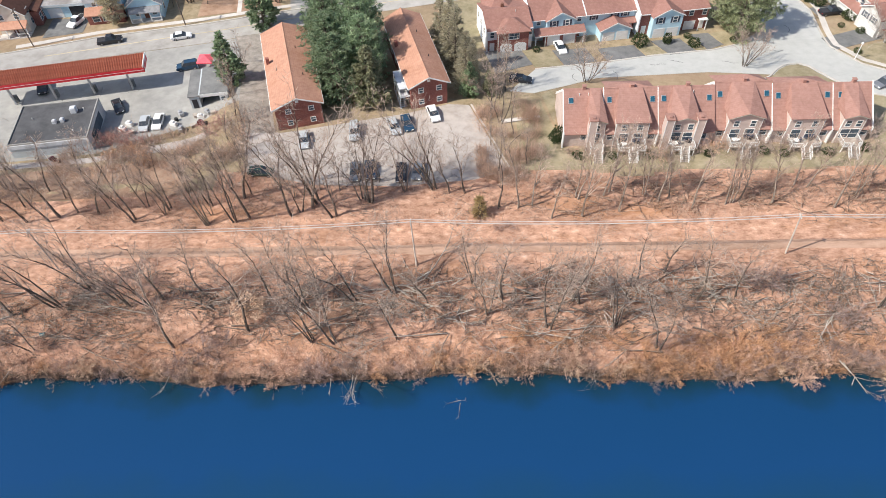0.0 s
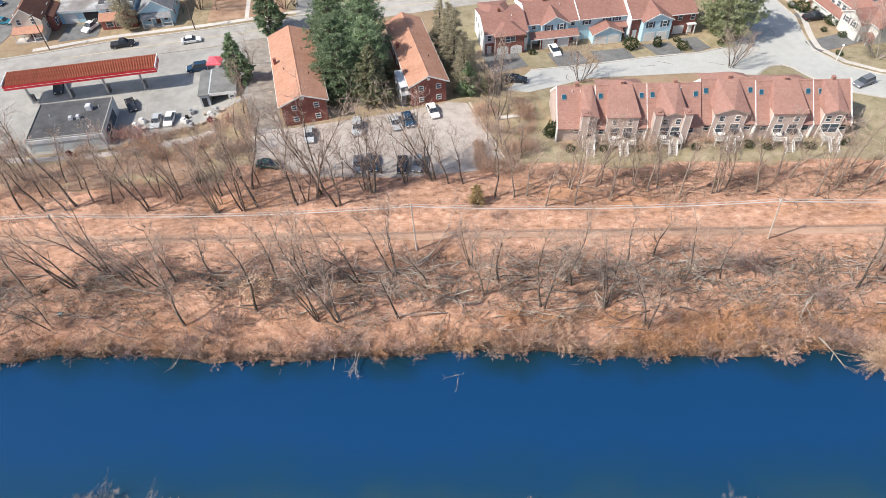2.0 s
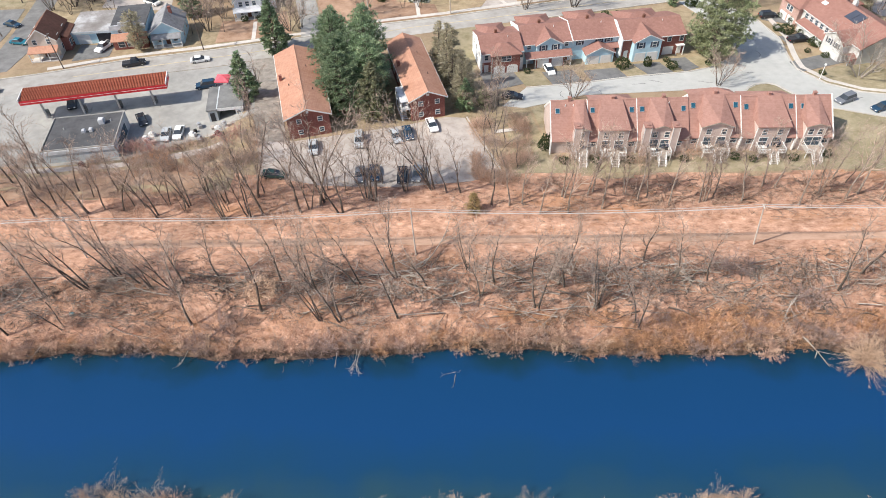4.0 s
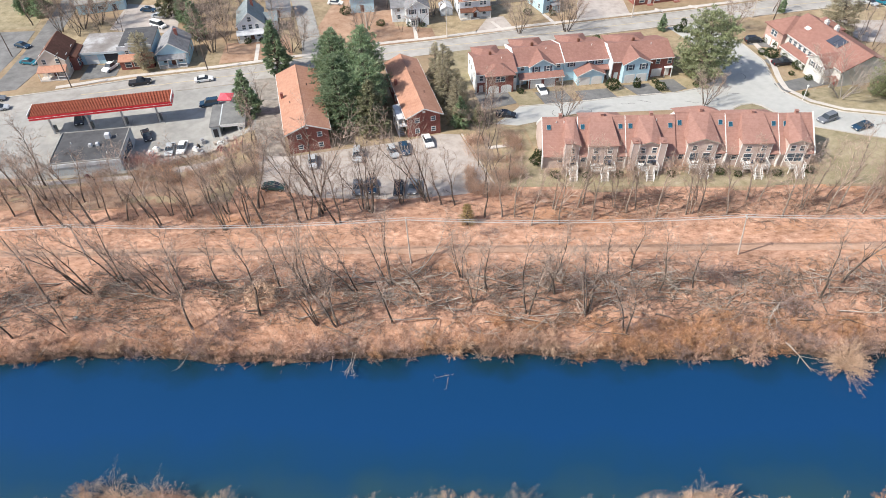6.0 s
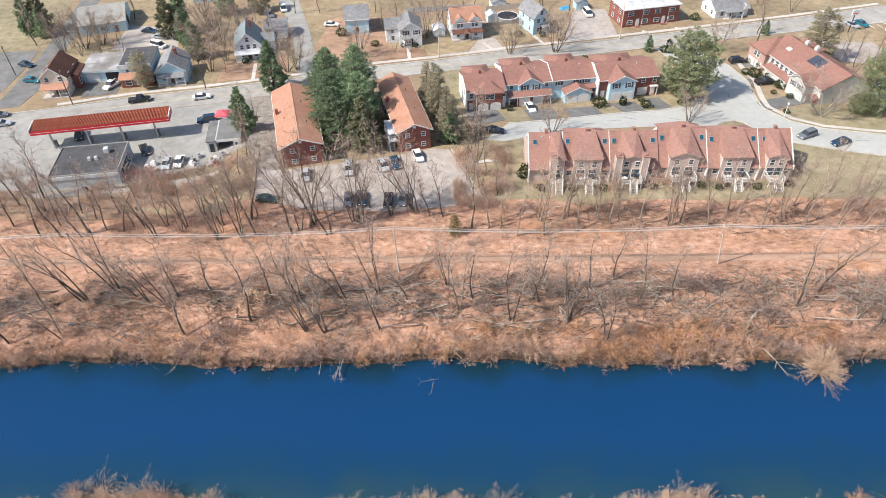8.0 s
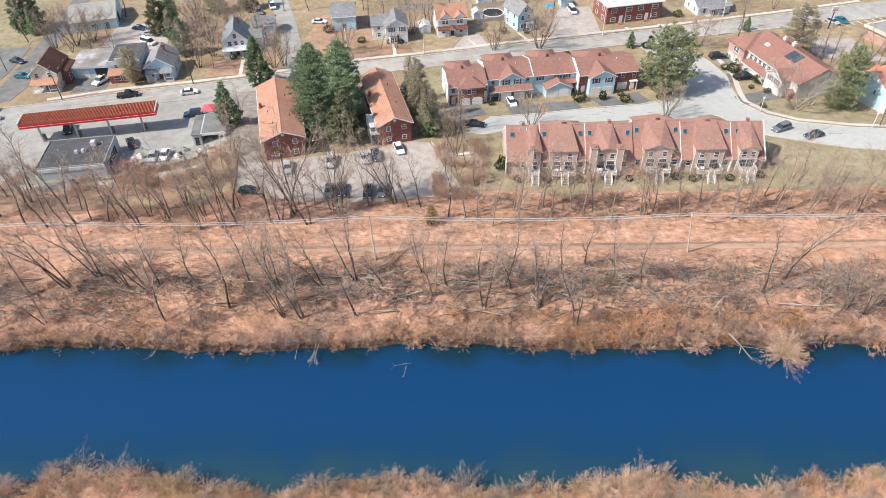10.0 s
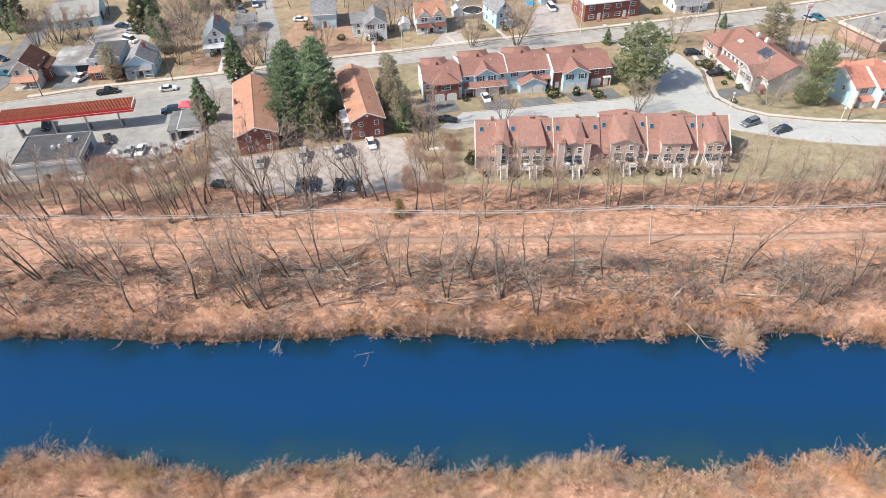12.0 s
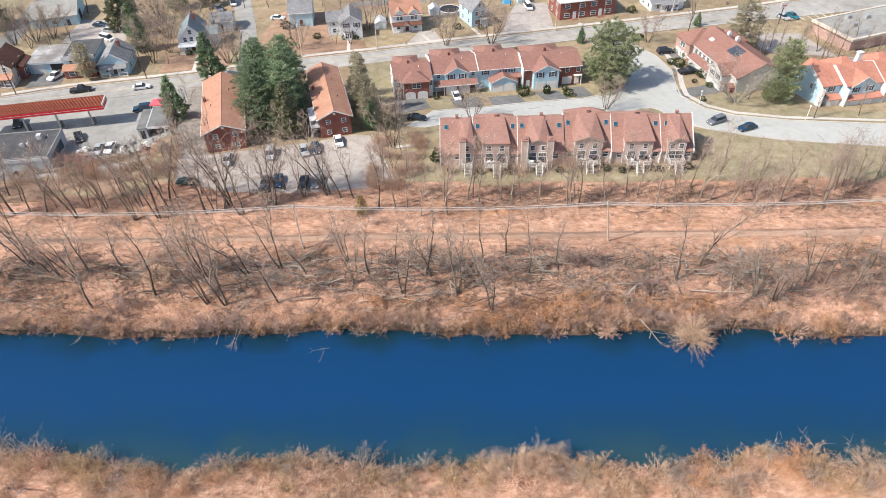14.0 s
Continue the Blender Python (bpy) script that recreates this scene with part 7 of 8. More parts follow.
stalks("undergrowth", 6000, clumped(86, 99, -72, -38, cut=0.1, size=0.16, seed=12), 2.0, 0.045, 0.45, M_thick, "bare reddish thicket behind the station", 511)
stalks("undergrowth", 8000, clumped(80, 98, -125, -84, cut=0.1, size=0.16, seed=13), 2.2, 0.045, 0.45, M_thick, "bare thicket beyond the station", 514)

# ---- dead wood at the water's edge ----
def dead_limb(x, y, z, turn, tilt, length, r, label, seed, splits=(2, 3, 2), depth=2):
    rng = np.random.default_rng(seed)
    out = []
    limb(rng, out, (0, 0, 0), (0, 0, 1), length, r, depth, 0.16, 0.0, splits)
    ob = tagged(new("dead_branch", sticks("dead_branch", out, M_pale)), label, "branch", "dead branches at the shore")
    ob.matrix_basis = pose(x, y, z) @ Matrix.Rotation(turn, 4, "Z") @ Matrix.Rotation(tilt, 4, "X")
    return ob


DEAD = "bleached dead branch hanging over the water"
for i, (x, y, tilt, ln, r) in enumerate(((-17.4, 46.0, 1.9, 2.6, 0.06), (-13.8, 46.2, 1.75, 3.4, 0.07), (-4.5, 45.6, 2.0, 2.4, 0.06), (1.6, 46.2, 1.9, 3.0, 0.08), (67.2, 46.0, 1.9, 2.6, 0.06), (75.0, 46.8, 1.9, 2.4, 0.06), (-63.0, 47.4, 1.8, 2.0, 0.05), (-40, 46.4, 1.9, 2.2, 0.05))):
    dead_limb(x, y, H(x, y) + 0.9, random.uniform(-0.4, 0.4), tilt, ln, r, DEAD, 600 + i)
dead_limb(0.7, 42.9, WATER + 0.03, -1.3, 1.54, 2.0, 0.05, "bleached branch floating on the water", 620, (2, 2, 2), 1)
dead_limb(0.6, 42.4, WATER + 0.03, -0.15, 1.54, 1.9, 0.05, "short bleached branch floating on the water", 621, (2, 2, 2), 1)
dead_limb(53.1, 47.3, -1.7, 0.66, 1.87, 5.6, 0.10, "pale fallen trunk leaning into the water", 622, (3, 2, 2), 1)
dead_limb(53.5, 47.0, -1.7, 0.55, 1.9, 4.6, 0.07, "pale fallen limb beside the trunk", 623, (3, 2, 2), 1)
dead_limb(-14.2, 46.0, -1.6, -0.1, 2.1, 2.4, 0.045, DEAD, 624, (5, 6, 3))
for i, (x, y, ln) in enumerate(((-40.3, 22.4, 3.4), (-38.3, 22.2, 3.2), (59.6, 19.2, 2.8), (64.6, 19.8, 3.6), (70.8, 19.6, 3.8), (73.5, 20.4, 4.2), (77.6, 19.6, 3.6))):
    dead_limb(x, y, H(x, y) - 0.2, random.uniform(0, 6), 0.35, ln, 0.06, "bleached dead shrub on the near bank", 640 + i, (3, 4, 3))
dead_limb(-36.0, 17.4, -2.0, 0.6, 0.5, 6.0, 0.12, "dark leaning dead tree on the near bank", 660, (3, 3, 3))
for i in range(46):
    x, y = random.uniform(-80, 95), random.uniform(50, 60.5)
    ob = dead_limb(x, y, H(x, y) + 0.25, random.choice((1.5, -1.5)) + random.uniform(-0.5, 0.5), random.uniform(1.42, 1.56), random.uniform(4, 9), random.uniform(0.09, 0.17), "grey fallen tree lying on the bank", 700 + i, (3, 3, 3))
    ob.name = "fallen_tree"
    ob.data.materials[0] = M_deadwood if i % 3 else M_pale
    tagged(ob, category="fallen tree", group="fallen trees")


def fallen_crown(x, y, turn, length, r, seed, material, label):
    """A fallen tree with its whole crown: limbs splayed over the ground and arching up from it."""
    rng = np.random.default_rng(seed)
    out = []
    limb(rng, out, (0, 0, 0), (0, 0, 1), length, r, 3, 0.15, 0.02, (4, 4, 4))
    ob = tagged(new("fallen_tree", sticks("fallen_tree", out, material)), label, "fallen tree", "fallen trees")
    ob.matrix_basis = pose(x, y, H(x, y) + 0.35) @ Matrix.Diagonal((1, 1, 0.62, 1)) @ Matrix.Rotation(radians(turn), 4, "Z") @ Matrix.Rotation(radians(84), 4, "X")
    return ob


for i, (x, y, turn, ln, r) in enumerate(((-4.5, 60.8, 145, 8.5, 0.13), (-9.0, 57.0, -60, 6.0, 0.10), (-14.5, 57.0, 70, 7.0, 0.11), (9.5, 60.0, 120, 7.5, 0.11), (14.5, 58.5, -70, 6.5, 0.10), (19.3, 58.0, 160, 5.0, 0.10), (28.0, 59.2, 110, 8.0, 0.12), (22.5, 52.6, -85, 9.0, 0.14), (34.5, 57.2, 80, 7.0, 0.11), (29.0, 48.8, -95, 8.0, 0.13), (16.5, 51.0, -100, 9.5, 0.14), (-57.0, 56.4, 75, 8.0, 0.12), (-65.0, 59.6, -80, 7.0, 0.10), (-38.5, 59.4, 95, 8.0, 0.12), (-33.5, 58.2, -70, 6.5, 0.11), (-45.0, 55.4, -100, 7.5, 0.12), (-19.0, 50.6, 60, 6.0, 0.10), (-1.0, 52.0, -80, 8.5, 0.13), (6.5, 51.4, 85, 7.5, 0.12), (41.5, 58.6, -75, 7.5, 0.11), (48.5, 60.4, 100, 7.0, 0.11), (54.0, 60.8, -60, 6.0, 0.10), (61.0, 58.8, 90, 7.0, 0.11), (56.5, 53.8, -90, 8.0, 0.12), (69.0, 57.5, 80, 7.5, 0.11), (77.0, 55.5, -85, 8.0, 0.12), (85.0, 58.0, 90, 7.0, 0.11), (-72.0, 57.0, 85, 7.5, 0.11))):
    pale = i % 5 not in (1, 4)
    fallen_crown(x, y, turn, ln, r * 1.3, 800 + i, M_pale if pale else M_deadwood, "bleached fallen tree with its bare crown splayed on the bank" if pale else "grey fallen tree with a tangled bare crown")
b = bush(720, 3.4, 2.4, 1500, "small tree still hung with tan dead leaves", M_brushT, "leafy_sapling", evergreen=True)
b.matrix_basis = pose(-29.5, 54.9, H(-29.5, 54.9) + 0.3)
bm = box(B(), -0.35, -0.25, 0, 0.35, 0.25, 0.35, 0.04)
tub = tagged(new("plastic_tub", mesh_of("plastic_tub", bm, PAINT["teal"])), "small blue plastic tub dropped on the bank", "tub")
tub.matrix_basis = pose(-59.7, 52.6, H(-59.7, 52.6), 0, 0, 20)

# ---- poles and cables ----


def utility_pole(x, y, height, top, arm, material, label, group="", z=None):
    """A timber pole with crossarm, insulators and a step-down drum where it carries one."""
    z = H(x, y) if z is None else z
    t = thing("utility_pole", pose(x, y, z), label, "utility pole", group)
    part("shaft", tube(B(), (0, 0, -0.6), (top[0] - x, top[1] - y, height), 0.14, 0.09, 10), material, t)
    if arm:
        a = part("crossarm", box(B(), -arm / 2, -0.06, -0.07, arm / 2, 0.06, 0.07), material, t)
        a.matrix_basis = pose(top[0] - x, top[1] - y, height - 0.5, 0, 0, 90)
        for k in (-0.45, -0.15, 0.15, 0.45):
            part("insulator", tube(B(), (k * arm, 0, 0.07), (k * arm, 0, 0.25), 0.05, 0.03, 6), M_white, a)
    return t


def cable(p0, p1, sag, r, material, label):
    bm, pts = B(), []
    for i in range(25):
        u = i / 24
        pts.append((p0[0] + (p1[0] - p0[0]) * u, p0[1] + (p1[1] - p0[1]) * u, p0[2] + (p1[2] - p0[2]) * u - 4 * sag * u * (1 - u)))
    rings = [[bm.verts.new((q[0], q[1] + r * math.cos(1.2566 * k), q[2] + r * math.sin(1.2566 * k))) for k in range(5)] for q in pts]
    for a, b in zip(rings, rings[1:]):
        for k in range(5):
            bm.faces.new((a[k], a[(k + 1) % 5], b[(k + 1) % 5], b[k]))
    return tagged(new("cable", mesh_of("cable", bm, material)), label, "cable", "cables along the trail")


POLES = [((-118, 64), (-118, 63.5)), ((-61.3, 64.2), (-61.0, 63.5)), ((-5.7, 63.9), (-6.1, 64.3)), ((51.0, 65.2), (49.2, 64.1)), ((107, 65.5), (106, 65))]
for (bx, by), (tx, ty) in POLES:
    utility_pole(bx, by, 10.0, (tx, ty), 0.9, M_pole, "weathered pale utility pole standing beside the trail", "poles along the trail")
for (_, a), (_, b) in zip(POLES, POLES[1:]):
    for dy, dz, r in ((-0.25, -0.1, 0.03), (0.25, -0.15, 0.03), (0.0, 0.1, 0.026), (0.05, -0.5, 0.04)):
        cable((a[0], a[1] + dy, 9.9 + dz), (b[0], b[1] + dy, 9.9 + dz), 0.95, r, M_wire, "pale grey overhead cable above the trail")
for x, y, hh in ((-93, 130.5, 9.2), (-60.9, 138.4, 9.0), (54.1, 167.2, 11), (88.1, 166, 10.8), (-116.3, 147.8, 8.6), (0.8, 156, 10), (-20.5, 152, 9.5)):
    utility_pole(x, y, hh, (x - 0.2, y), 1.8, M_poleD if x < -50 else M_pole, "dark timber utility pole at the kerb" if x < -50 else "grey timber utility pole by the avenue", "street poles")


def street_lamp(x, y, hh):
    t = thing("street_lamp", pose(x, y, H(x, y)), "slim white street lamp on the verge", "street lamp", "street lamps")
    part("post", tube(B(), (0, 0, -0.3), (0, 0, hh), 0.09, 0.06, 8), M_white, t)
    part("head", box(B(), -0.2, -0.2, hh, 0.2, 0.2, hh + 0.4, 0.06), M_white, t)


street_lamp(82.9, 117.6, 3.6)
street_lamp(104.5, 107.6, 3.6)

# ---- vehicles ----


def car(paint, style="saloon"):
    """A car of 4.5 m, front along -y: body, glass, roof, wheels and lamps."""
    t = thing("car", pose(0, 0, 0), "x", "car")
    pm = PAINT[paint]
    L, W = {"saloon": (4.6, 1.8), "suv": (4.7, 1.9), "van": (5.0, 1.95), "pickup": (5.4, 1.95)}[style]
    hb, hr = {"saloon": (0.85, 1.42), "suv": (1.0, 1.72), "van": (1.05, 1.95), "pickup": (1.0, 1.78)}[style]
    h = L / 2
    bm = prism(B(), [(-W / 2, -h, 0.35), (-W / 2, -h + 0.1, 0.25), (-W / 2, h - 0.1, 0.25), (-W / 2, h, 0.4), (-W / 2, h - 0.03, hb - 0.02), (-W / 2, h - 0.25, hb), (-W / 2, -h + 1.2, hb), (-W / 2, -h + 0.15, hb - 0.18), (-W / 2, -h, hb - 0.35)], (W, 0, 0))
    bmesh.ops.bevel(bm, geom=bm.edges[:], offset=0.06, segments=1, affect="EDGES")
    part("body", bm, pm, t)
    c0, c1, r0, r1 = {"saloon": (-h + 1.15, h - 0.55, -h + 1.95, h - 1.25), "suv": (-h + 1.15, h - 0.08, -h + 1.85, h - 0.4), "van": (-h + 0.7, h - 0.05, -h + 1.5, h - 0.2), "pickup": (-h + 1.4, -h + 3.4, -h + 2.0, -h + 3.2)}[style]
    w2 = W / 2 - 0.08
    w3 = W / 2 - 0.28
    bm = B()
    lo = [bm.verts.new(p) for p in ((-w2, c0, hb - 0.03), (w2, c0, hb - 0.03), (w2, c1, hb - 0.03), (-w2, c1, hb - 0.03))]
    up = [bm.verts.new(p) for p in ((-w3, r0, hr - 0.06), (w3, r0, hr - 0.06), (w3, r1, hr - 0.06), (-w3, r1, hr - 0.06))]
    bm.faces.new(lo[::-1]), bm.faces.new(up)
    for i in range(4):
        bm.faces.new((lo[i], lo[(i + 1) % 4], up[(i + 1) % 4], up[i]))
    part("cabin_glass", bm, M_carglass, t)
    part("roof", box(B(), -w3 - 0.02, r0 - 0.02, hr - 0.07, w3 + 0.02, r1 + 0.02, hr, 0.03), pm, t)
    if style == "pickup":
        part("cargo_bed", box(B(), -w2 + 0.1, c1 + 0.15, hb - 0.1, w2 - 0.1, h - 0.15, hb + 0.012), M_dark, t)
    for sx in (-1, 1):
        for sy in (-h + 0.85, h - 0.95):
            wh = part("wheel", shared(("wheel",), lambda: tube(B(), (-0.11, 0, 0), (0.11, 0, 0), 0.33, n=14), M_tyre), None, t)
            wh.matrix_basis = pose(sx * (W / 2 - 0.08), sy, 0.33)
            part("rim", shared(("rim",), lambda: tube(B(), (-0.125, 0, 0), (0.125, 0, 0), 0.2, n=10), M_rim), None, wh)
        part("headlight", box(B(), sx * (W / 2 - 0.35) - 0.2, -h - 0.015, hb - 0.36, sx * (W / 2 - 0.35) + 0.2, -h + 0.1, hb - 0.24, 0.02), M_lens, t)
        part("tail_light", box(B(), sx * (W / 2 - 0.25) - 0.15, h - 0.1, hb - 0.3, sx * (W / 2 - 0.25) + 0.15, h + 0.012, hb - 0.12, 0.02), M_tail, t)
    return t


CARS = {}


def park(x, y, turn, paint, style, where):
    label = paint + " " + {"saloon": "saloon car", "suv": "estate car", "van": "van", "pickup": "pickup truck"}[style] + " " + where
    m = pose(x, y, H(x, y) + 0.06, 0, 0, turn)
    if (paint, style) in CARS:
        t = copy_thing(CARS[(paint, style)], m)
    else:
        t = CARS[(paint, style)] = car(paint, style)
        t.matrix_basis = m
    tagged(t, label, {"van": "van", "pickup": "truck"}.get(style, "car"), "parked vehicles")


LOT = "parked on the apartment lot"
park(-26.8, 93.0, 8, "silver", "saloon", LOT), park(-17.8, 95.0, 5, "silver", "suv", LOT), park(-10.6, 96.3, 18, "silver", "saloon", LOT), park(-8.2, 97.2, 14, "navy", "saloon", LOT), park(-3.4, 99.8, 16, "white", "saloon", LOT)
park(-16.8, 84.4, 2, "grey", "saloon", LOT), park(-14.2, 84.8, 6, "navy", "saloon", LOT), park(-8.8, 84.0, 0, "black", "saloon", LOT), park(-5.9, 84.4, -8, "grey", "saloon", LOT), park(-33.2, 84.8, 84, "green", "saloon", LOT)
FORE = "parked on the station forecourt"
park(-55.6, 120.4, -76, "navy", "suv", FORE), park(-84.0, 113.8, 20, "black", "suv", FORE), park(-59.2, 101.2, 8, "silver", "saloon", FORE), park(-56.7, 101.8, 4, "white", "saloon", FORE), park(-66.2, 107.0, 30, "black", "saloon", FORE)
AV = "on the avenue"
park(-76.0, 131.6, 105, "black", "pickup", AV), park(-60.3, 132.8, 105, "white", "saloon", AV), park(-105.5, 119.5, 105, "silver", "saloon", AV), park(-108.6, 124.0, 105, "grey", "saloon", AV)
park(-116.0, 153.6, 70, "navy", "saloon", "beside the field"), park(-109.6, 143.6, 80, "teal", "saloon", "on the side street")
park(-86.5, 140.2, -20, "white", "pickup", "in the shop yard")
park(-88.7, 176.4, 80, "navy", "saloon", "behind the shops"), park(-84.0, 172.0, 85, "silver", "saloon", "behind the shops"), park(-82.3, 165.6, 60, "white", "van", "behind the shops")
park(23.5, 124.6, 12, "white", "saloon", "on a driveway"), park(83.5, 107.0, -62, "grey", "suv", "at the kerb"), park(89.3, 103.4, -68, "navy", "saloon", "at the kerb")
park(83.0, 150.4, 98, "black", "suv", "on a driveway"), park(85.9, 137.4, 100, "black", "pickup", "on a driveway"), park(13.9, 111.2, 80, "black", "saloon", "at the end of the street")
park(-32.9, 179.6, 84, "white", "saloon", "on a lawn"), park(-54.0, 188.0, 30, "grey", "pickup", "on the side street"), park(-50.4, 193.0, 20, "white", "van", "on the side street"), park(47.5, 185.6, 10, "white", "van", "on the forecourt of the brick block")
park(125.4, 174.2, 25, "silver", "saloon", "beyond the shop"), park(128.6, 175.0, 25, "teal", "saloon", "beyond the shop")

# ---- driveways, walks, kerbs and lawns ----
for k, o in enumerate(([(7.2, 124.4), (15.0, 125.4), (17.0, 118.2), (9.2, 114.6)], [(21.8, 124.2), (29.0, 125.1), (30.4, 119.0), (23.6, 117.2)], [(31.5, 124.6), (39.4, 126.0), (41.0, 120.6), (32.6, 118.6)], [(43.6, 127.6), (50.0, 128.4), (52.2, 122.4), (46.2, 121.2)], [(52.6, 129.9), (56.6, 130.4), (58.6, 125.4), (54.6, 123.2)])):
    patch("driveway", o, M_drive, 0.075, "dark asphalt driveway", "driveway")
for o in ([(81.0, 149.0), (82.0, 152.2), (88.0, 149.8), (87.0, 146.6)], [(82.2, 140.0), (83.0, 136.2), (91.8, 138.8), (91.0, 142.0)], [(80.2, 127.4), (80.6, 121.8), (93.6, 127.0), (92.0, 131.6)]):
    patch("driveway", o, M_drive, 0.075, "grey asphalt driveway", "driveway")
patch("driveway", [(8.5, 158.0), (19.9, 160.4), (17.2, 169.5), (12.4, 168.0)], M_lot, 0.06, "pale driveway beside the orange-roofed house", "driveway")
patch("driveway", [(38, 166.0), (54, 169.5), (54, 190), (44, 190), (40, 178)], M_lot, 0.06, "pale forecourt of the brick block", "driveway")
patch("yard", [(-96, 164), (-76, 161), (-78, 172), (-82, 180), (-97, 182)], M_lot, 0.055, "pale asphalt yard behind the shops", "yard")
patch("yard", [(-92.5, 134.0), (-84, 136.2), (-84.6, 142.0), (-93.2, 142.2)], M_drive, 0.06, "asphalt yard in front of the bays", "yard")
patch("parking_lot", [(-150, 141), (-115.2, 135), (-115.5, 150), (-117.5, 164), (-150, 162)], M_street, 0.055, "pale asphalt lot beside the field", "parking lot")
patch("parking_lot", [(112, 150), (130, 146), (126, 163), (108, 163.5)], M_lot, 0.055, "pale lot beside the brick shop", "parking lot")
patch("parking_lot", [(118, 131), (160, 131), (165, 150), (132, 145.5)], M_lot, 0.056, "pale lot behind the coral-roofed houses", "parking lot")
patch("earth_yard", [(-31, 146.8), (-18, 151.4), (-2, 155.2), (-3.5, 162), (-14, 164), (-18, 186), (-33, 186), (-36, 164)], M_earth, 0.04, "bare reddish earth yard with thin grass", "yard")
patch("earth_yard", [(-59, 142), (-40, 146), (-44, 160), (-47, 156), (-60, 154)], M_earth, 0.045, "bare earth front yard", "yard")
patch("lawn", [(3.0, 156.3), (8.2, 157.8), (11.4, 166.0), (3.6, 165.6)], M_dry, 0.045, "dry front lawn", "lawn")
patch("lawn", [(12, 84.6), (30, 84.4), (50, 84.0), (80, 84.4), (110, 84.6), (170, 85), (170, 91.9), (120, 95.1), (95.8, 98.6), (88.6, 100.7), (80, 103.9), (76, 103), (75, 90), (20, 90), (17, 104), (12, 100)], M_lawn, 0.03, "pale winter lawn behind the townhouses", "lawn", step=4)
patch("lawn", [(17.5, 105.5), (19.0, 97), (20, 101.5), (19.8, 108)], M_lawn, 0.05, "lawn at the end of the row", "lawn")
patch("lawn", [(58.5, 107.6), (62.5, 109.8), (63.8, 111.2), (66.0, 113.8), (68.2, 115.5), (70.7, 116.0), (72.3, 114.8), (73.2, 112.6), (74.8, 109.2), (77.6, 104.8), (66, 103.4)], M_lawn, 0.075, "small green verge behind the row", "lawn")
patch("lawn", [(81.2, 120.8), (84.2, 115.9), (90, 111.6), (101, 108.4), (125, 105.8), (125, 112), (108, 113), (98, 126), (93.5, 126)], M_lawn, 0.045, "winter lawn around the corner block", "lawn")
patch("lawn", [(-2.0, 146), (8, 148.6), (7, 128), (4, 118), (1.5, 106), (0.8, 118)], M_lawn, 0.045, "strip of lawn beside the apartment house", "lawn")
patch("lawn", [(-100, 80), (-80, 79), (-46, 80), (-44, 90), (-52, 90.5), (-66, 88.5), (-82, 86), (-100, 87)], M_earth, 0.035, "brown weedy ground behind the station", "rough ground", step=4)
patch("lawn", [(-170, 163.5), (-118.5, 165.5), (-127, 225), (-220, 225), (-220, 163)], M_lawn, 0.04, "wide pale sports field", "lawn", step=8)
for o in ([(15.4, 124.6), (21.4, 125.0), (23.2, 117.4), (17.4, 117.0)], [(39.8, 125.4), (43.3, 127.2), (45.8, 121.4), (41.4, 120.8)], [(50.3, 128.2), (52.4, 129.0), (54.2, 123.4), (52.6, 122.6)], [(57.0, 130.2), (62.0, 131.6), (66.4, 130.0), (61, 125.8), (59.0, 125.4)]):
    patch("lawn", o, M_lawn, 0.065, "small front lawn between driveways", "lawn")


def kerb(pts, label="pale concrete kerb"):
    return ribbon("kerb", pts, 0.3, M_kerb, 0.2, label, "kerb")


kerb([(75.7, 156), (80.0, 148.5), (82.0, 139), (81.0, 130.8), (80.4, 123.4), (83.6, 115.6), (89.2, 111.1), (100.6, 107.7), (120, 105.1), (170, 101.1)])
kerb([(170, 91.9), (120, 95.1), (95.8, 98.6), (88.6, 100.7), (80, 103.9), (75.4, 109.0), (73.6, 112.8), (72.6, 115.1), (70.8, 116.3), (68.0, 115.8), (65.7, 114.0), (63.4, 111.3), (58.6, 107.9)])
kerb([(17.3, 116.1), (30.2, 118.1), (42.9, 121.0), (55.6, 123.0), (61, 125.1), (67, 129.6), (69.8, 136), (69.3, 144), (65.9, 152)])
kerb(avenue_up[1:-1]), kerb(avenue_lo[1:8])
ribbon("sidewalk", [(83.2, 150.2), (84.0, 139.2), (82.6, 130.8), (82.0, 124.2), (84.8, 117.2), (90, 112.6), (101, 109.3), (125, 106.6)], 1.3, M_walk, 0.09, "pale concrete sidewalk", "sidewalk")
ribbon("sidewalk", [(x, y + 2.2) for x, y in avenue_up[2:-1]], 1.3, M_walk, 0.08, "pale concrete sidewalk along the avenue", "sidewalk")
for a, b in (((-8.5, 164), (-7.6, 155)), ((13.6, 166), (16, 161)), ((29, 170.5), (31.8, 163.4)), ((62, 173), (64, 171)), ((72.5, 175), (74.5, 173)), ((-51, 153.5), (-49.5, 143)), ((9.2, 97.8), (16.5, 99.0))):
    ribbon("garden_path", [a, b], 1.0, M_walk, 0.07, "narrow concrete path", "path")
ribbon("kerb", [(3.8, 103.0), (10.2, 84.6)], 0.3, M_kerb, 0.15, "kerb at the edge of the lot", "kerb")

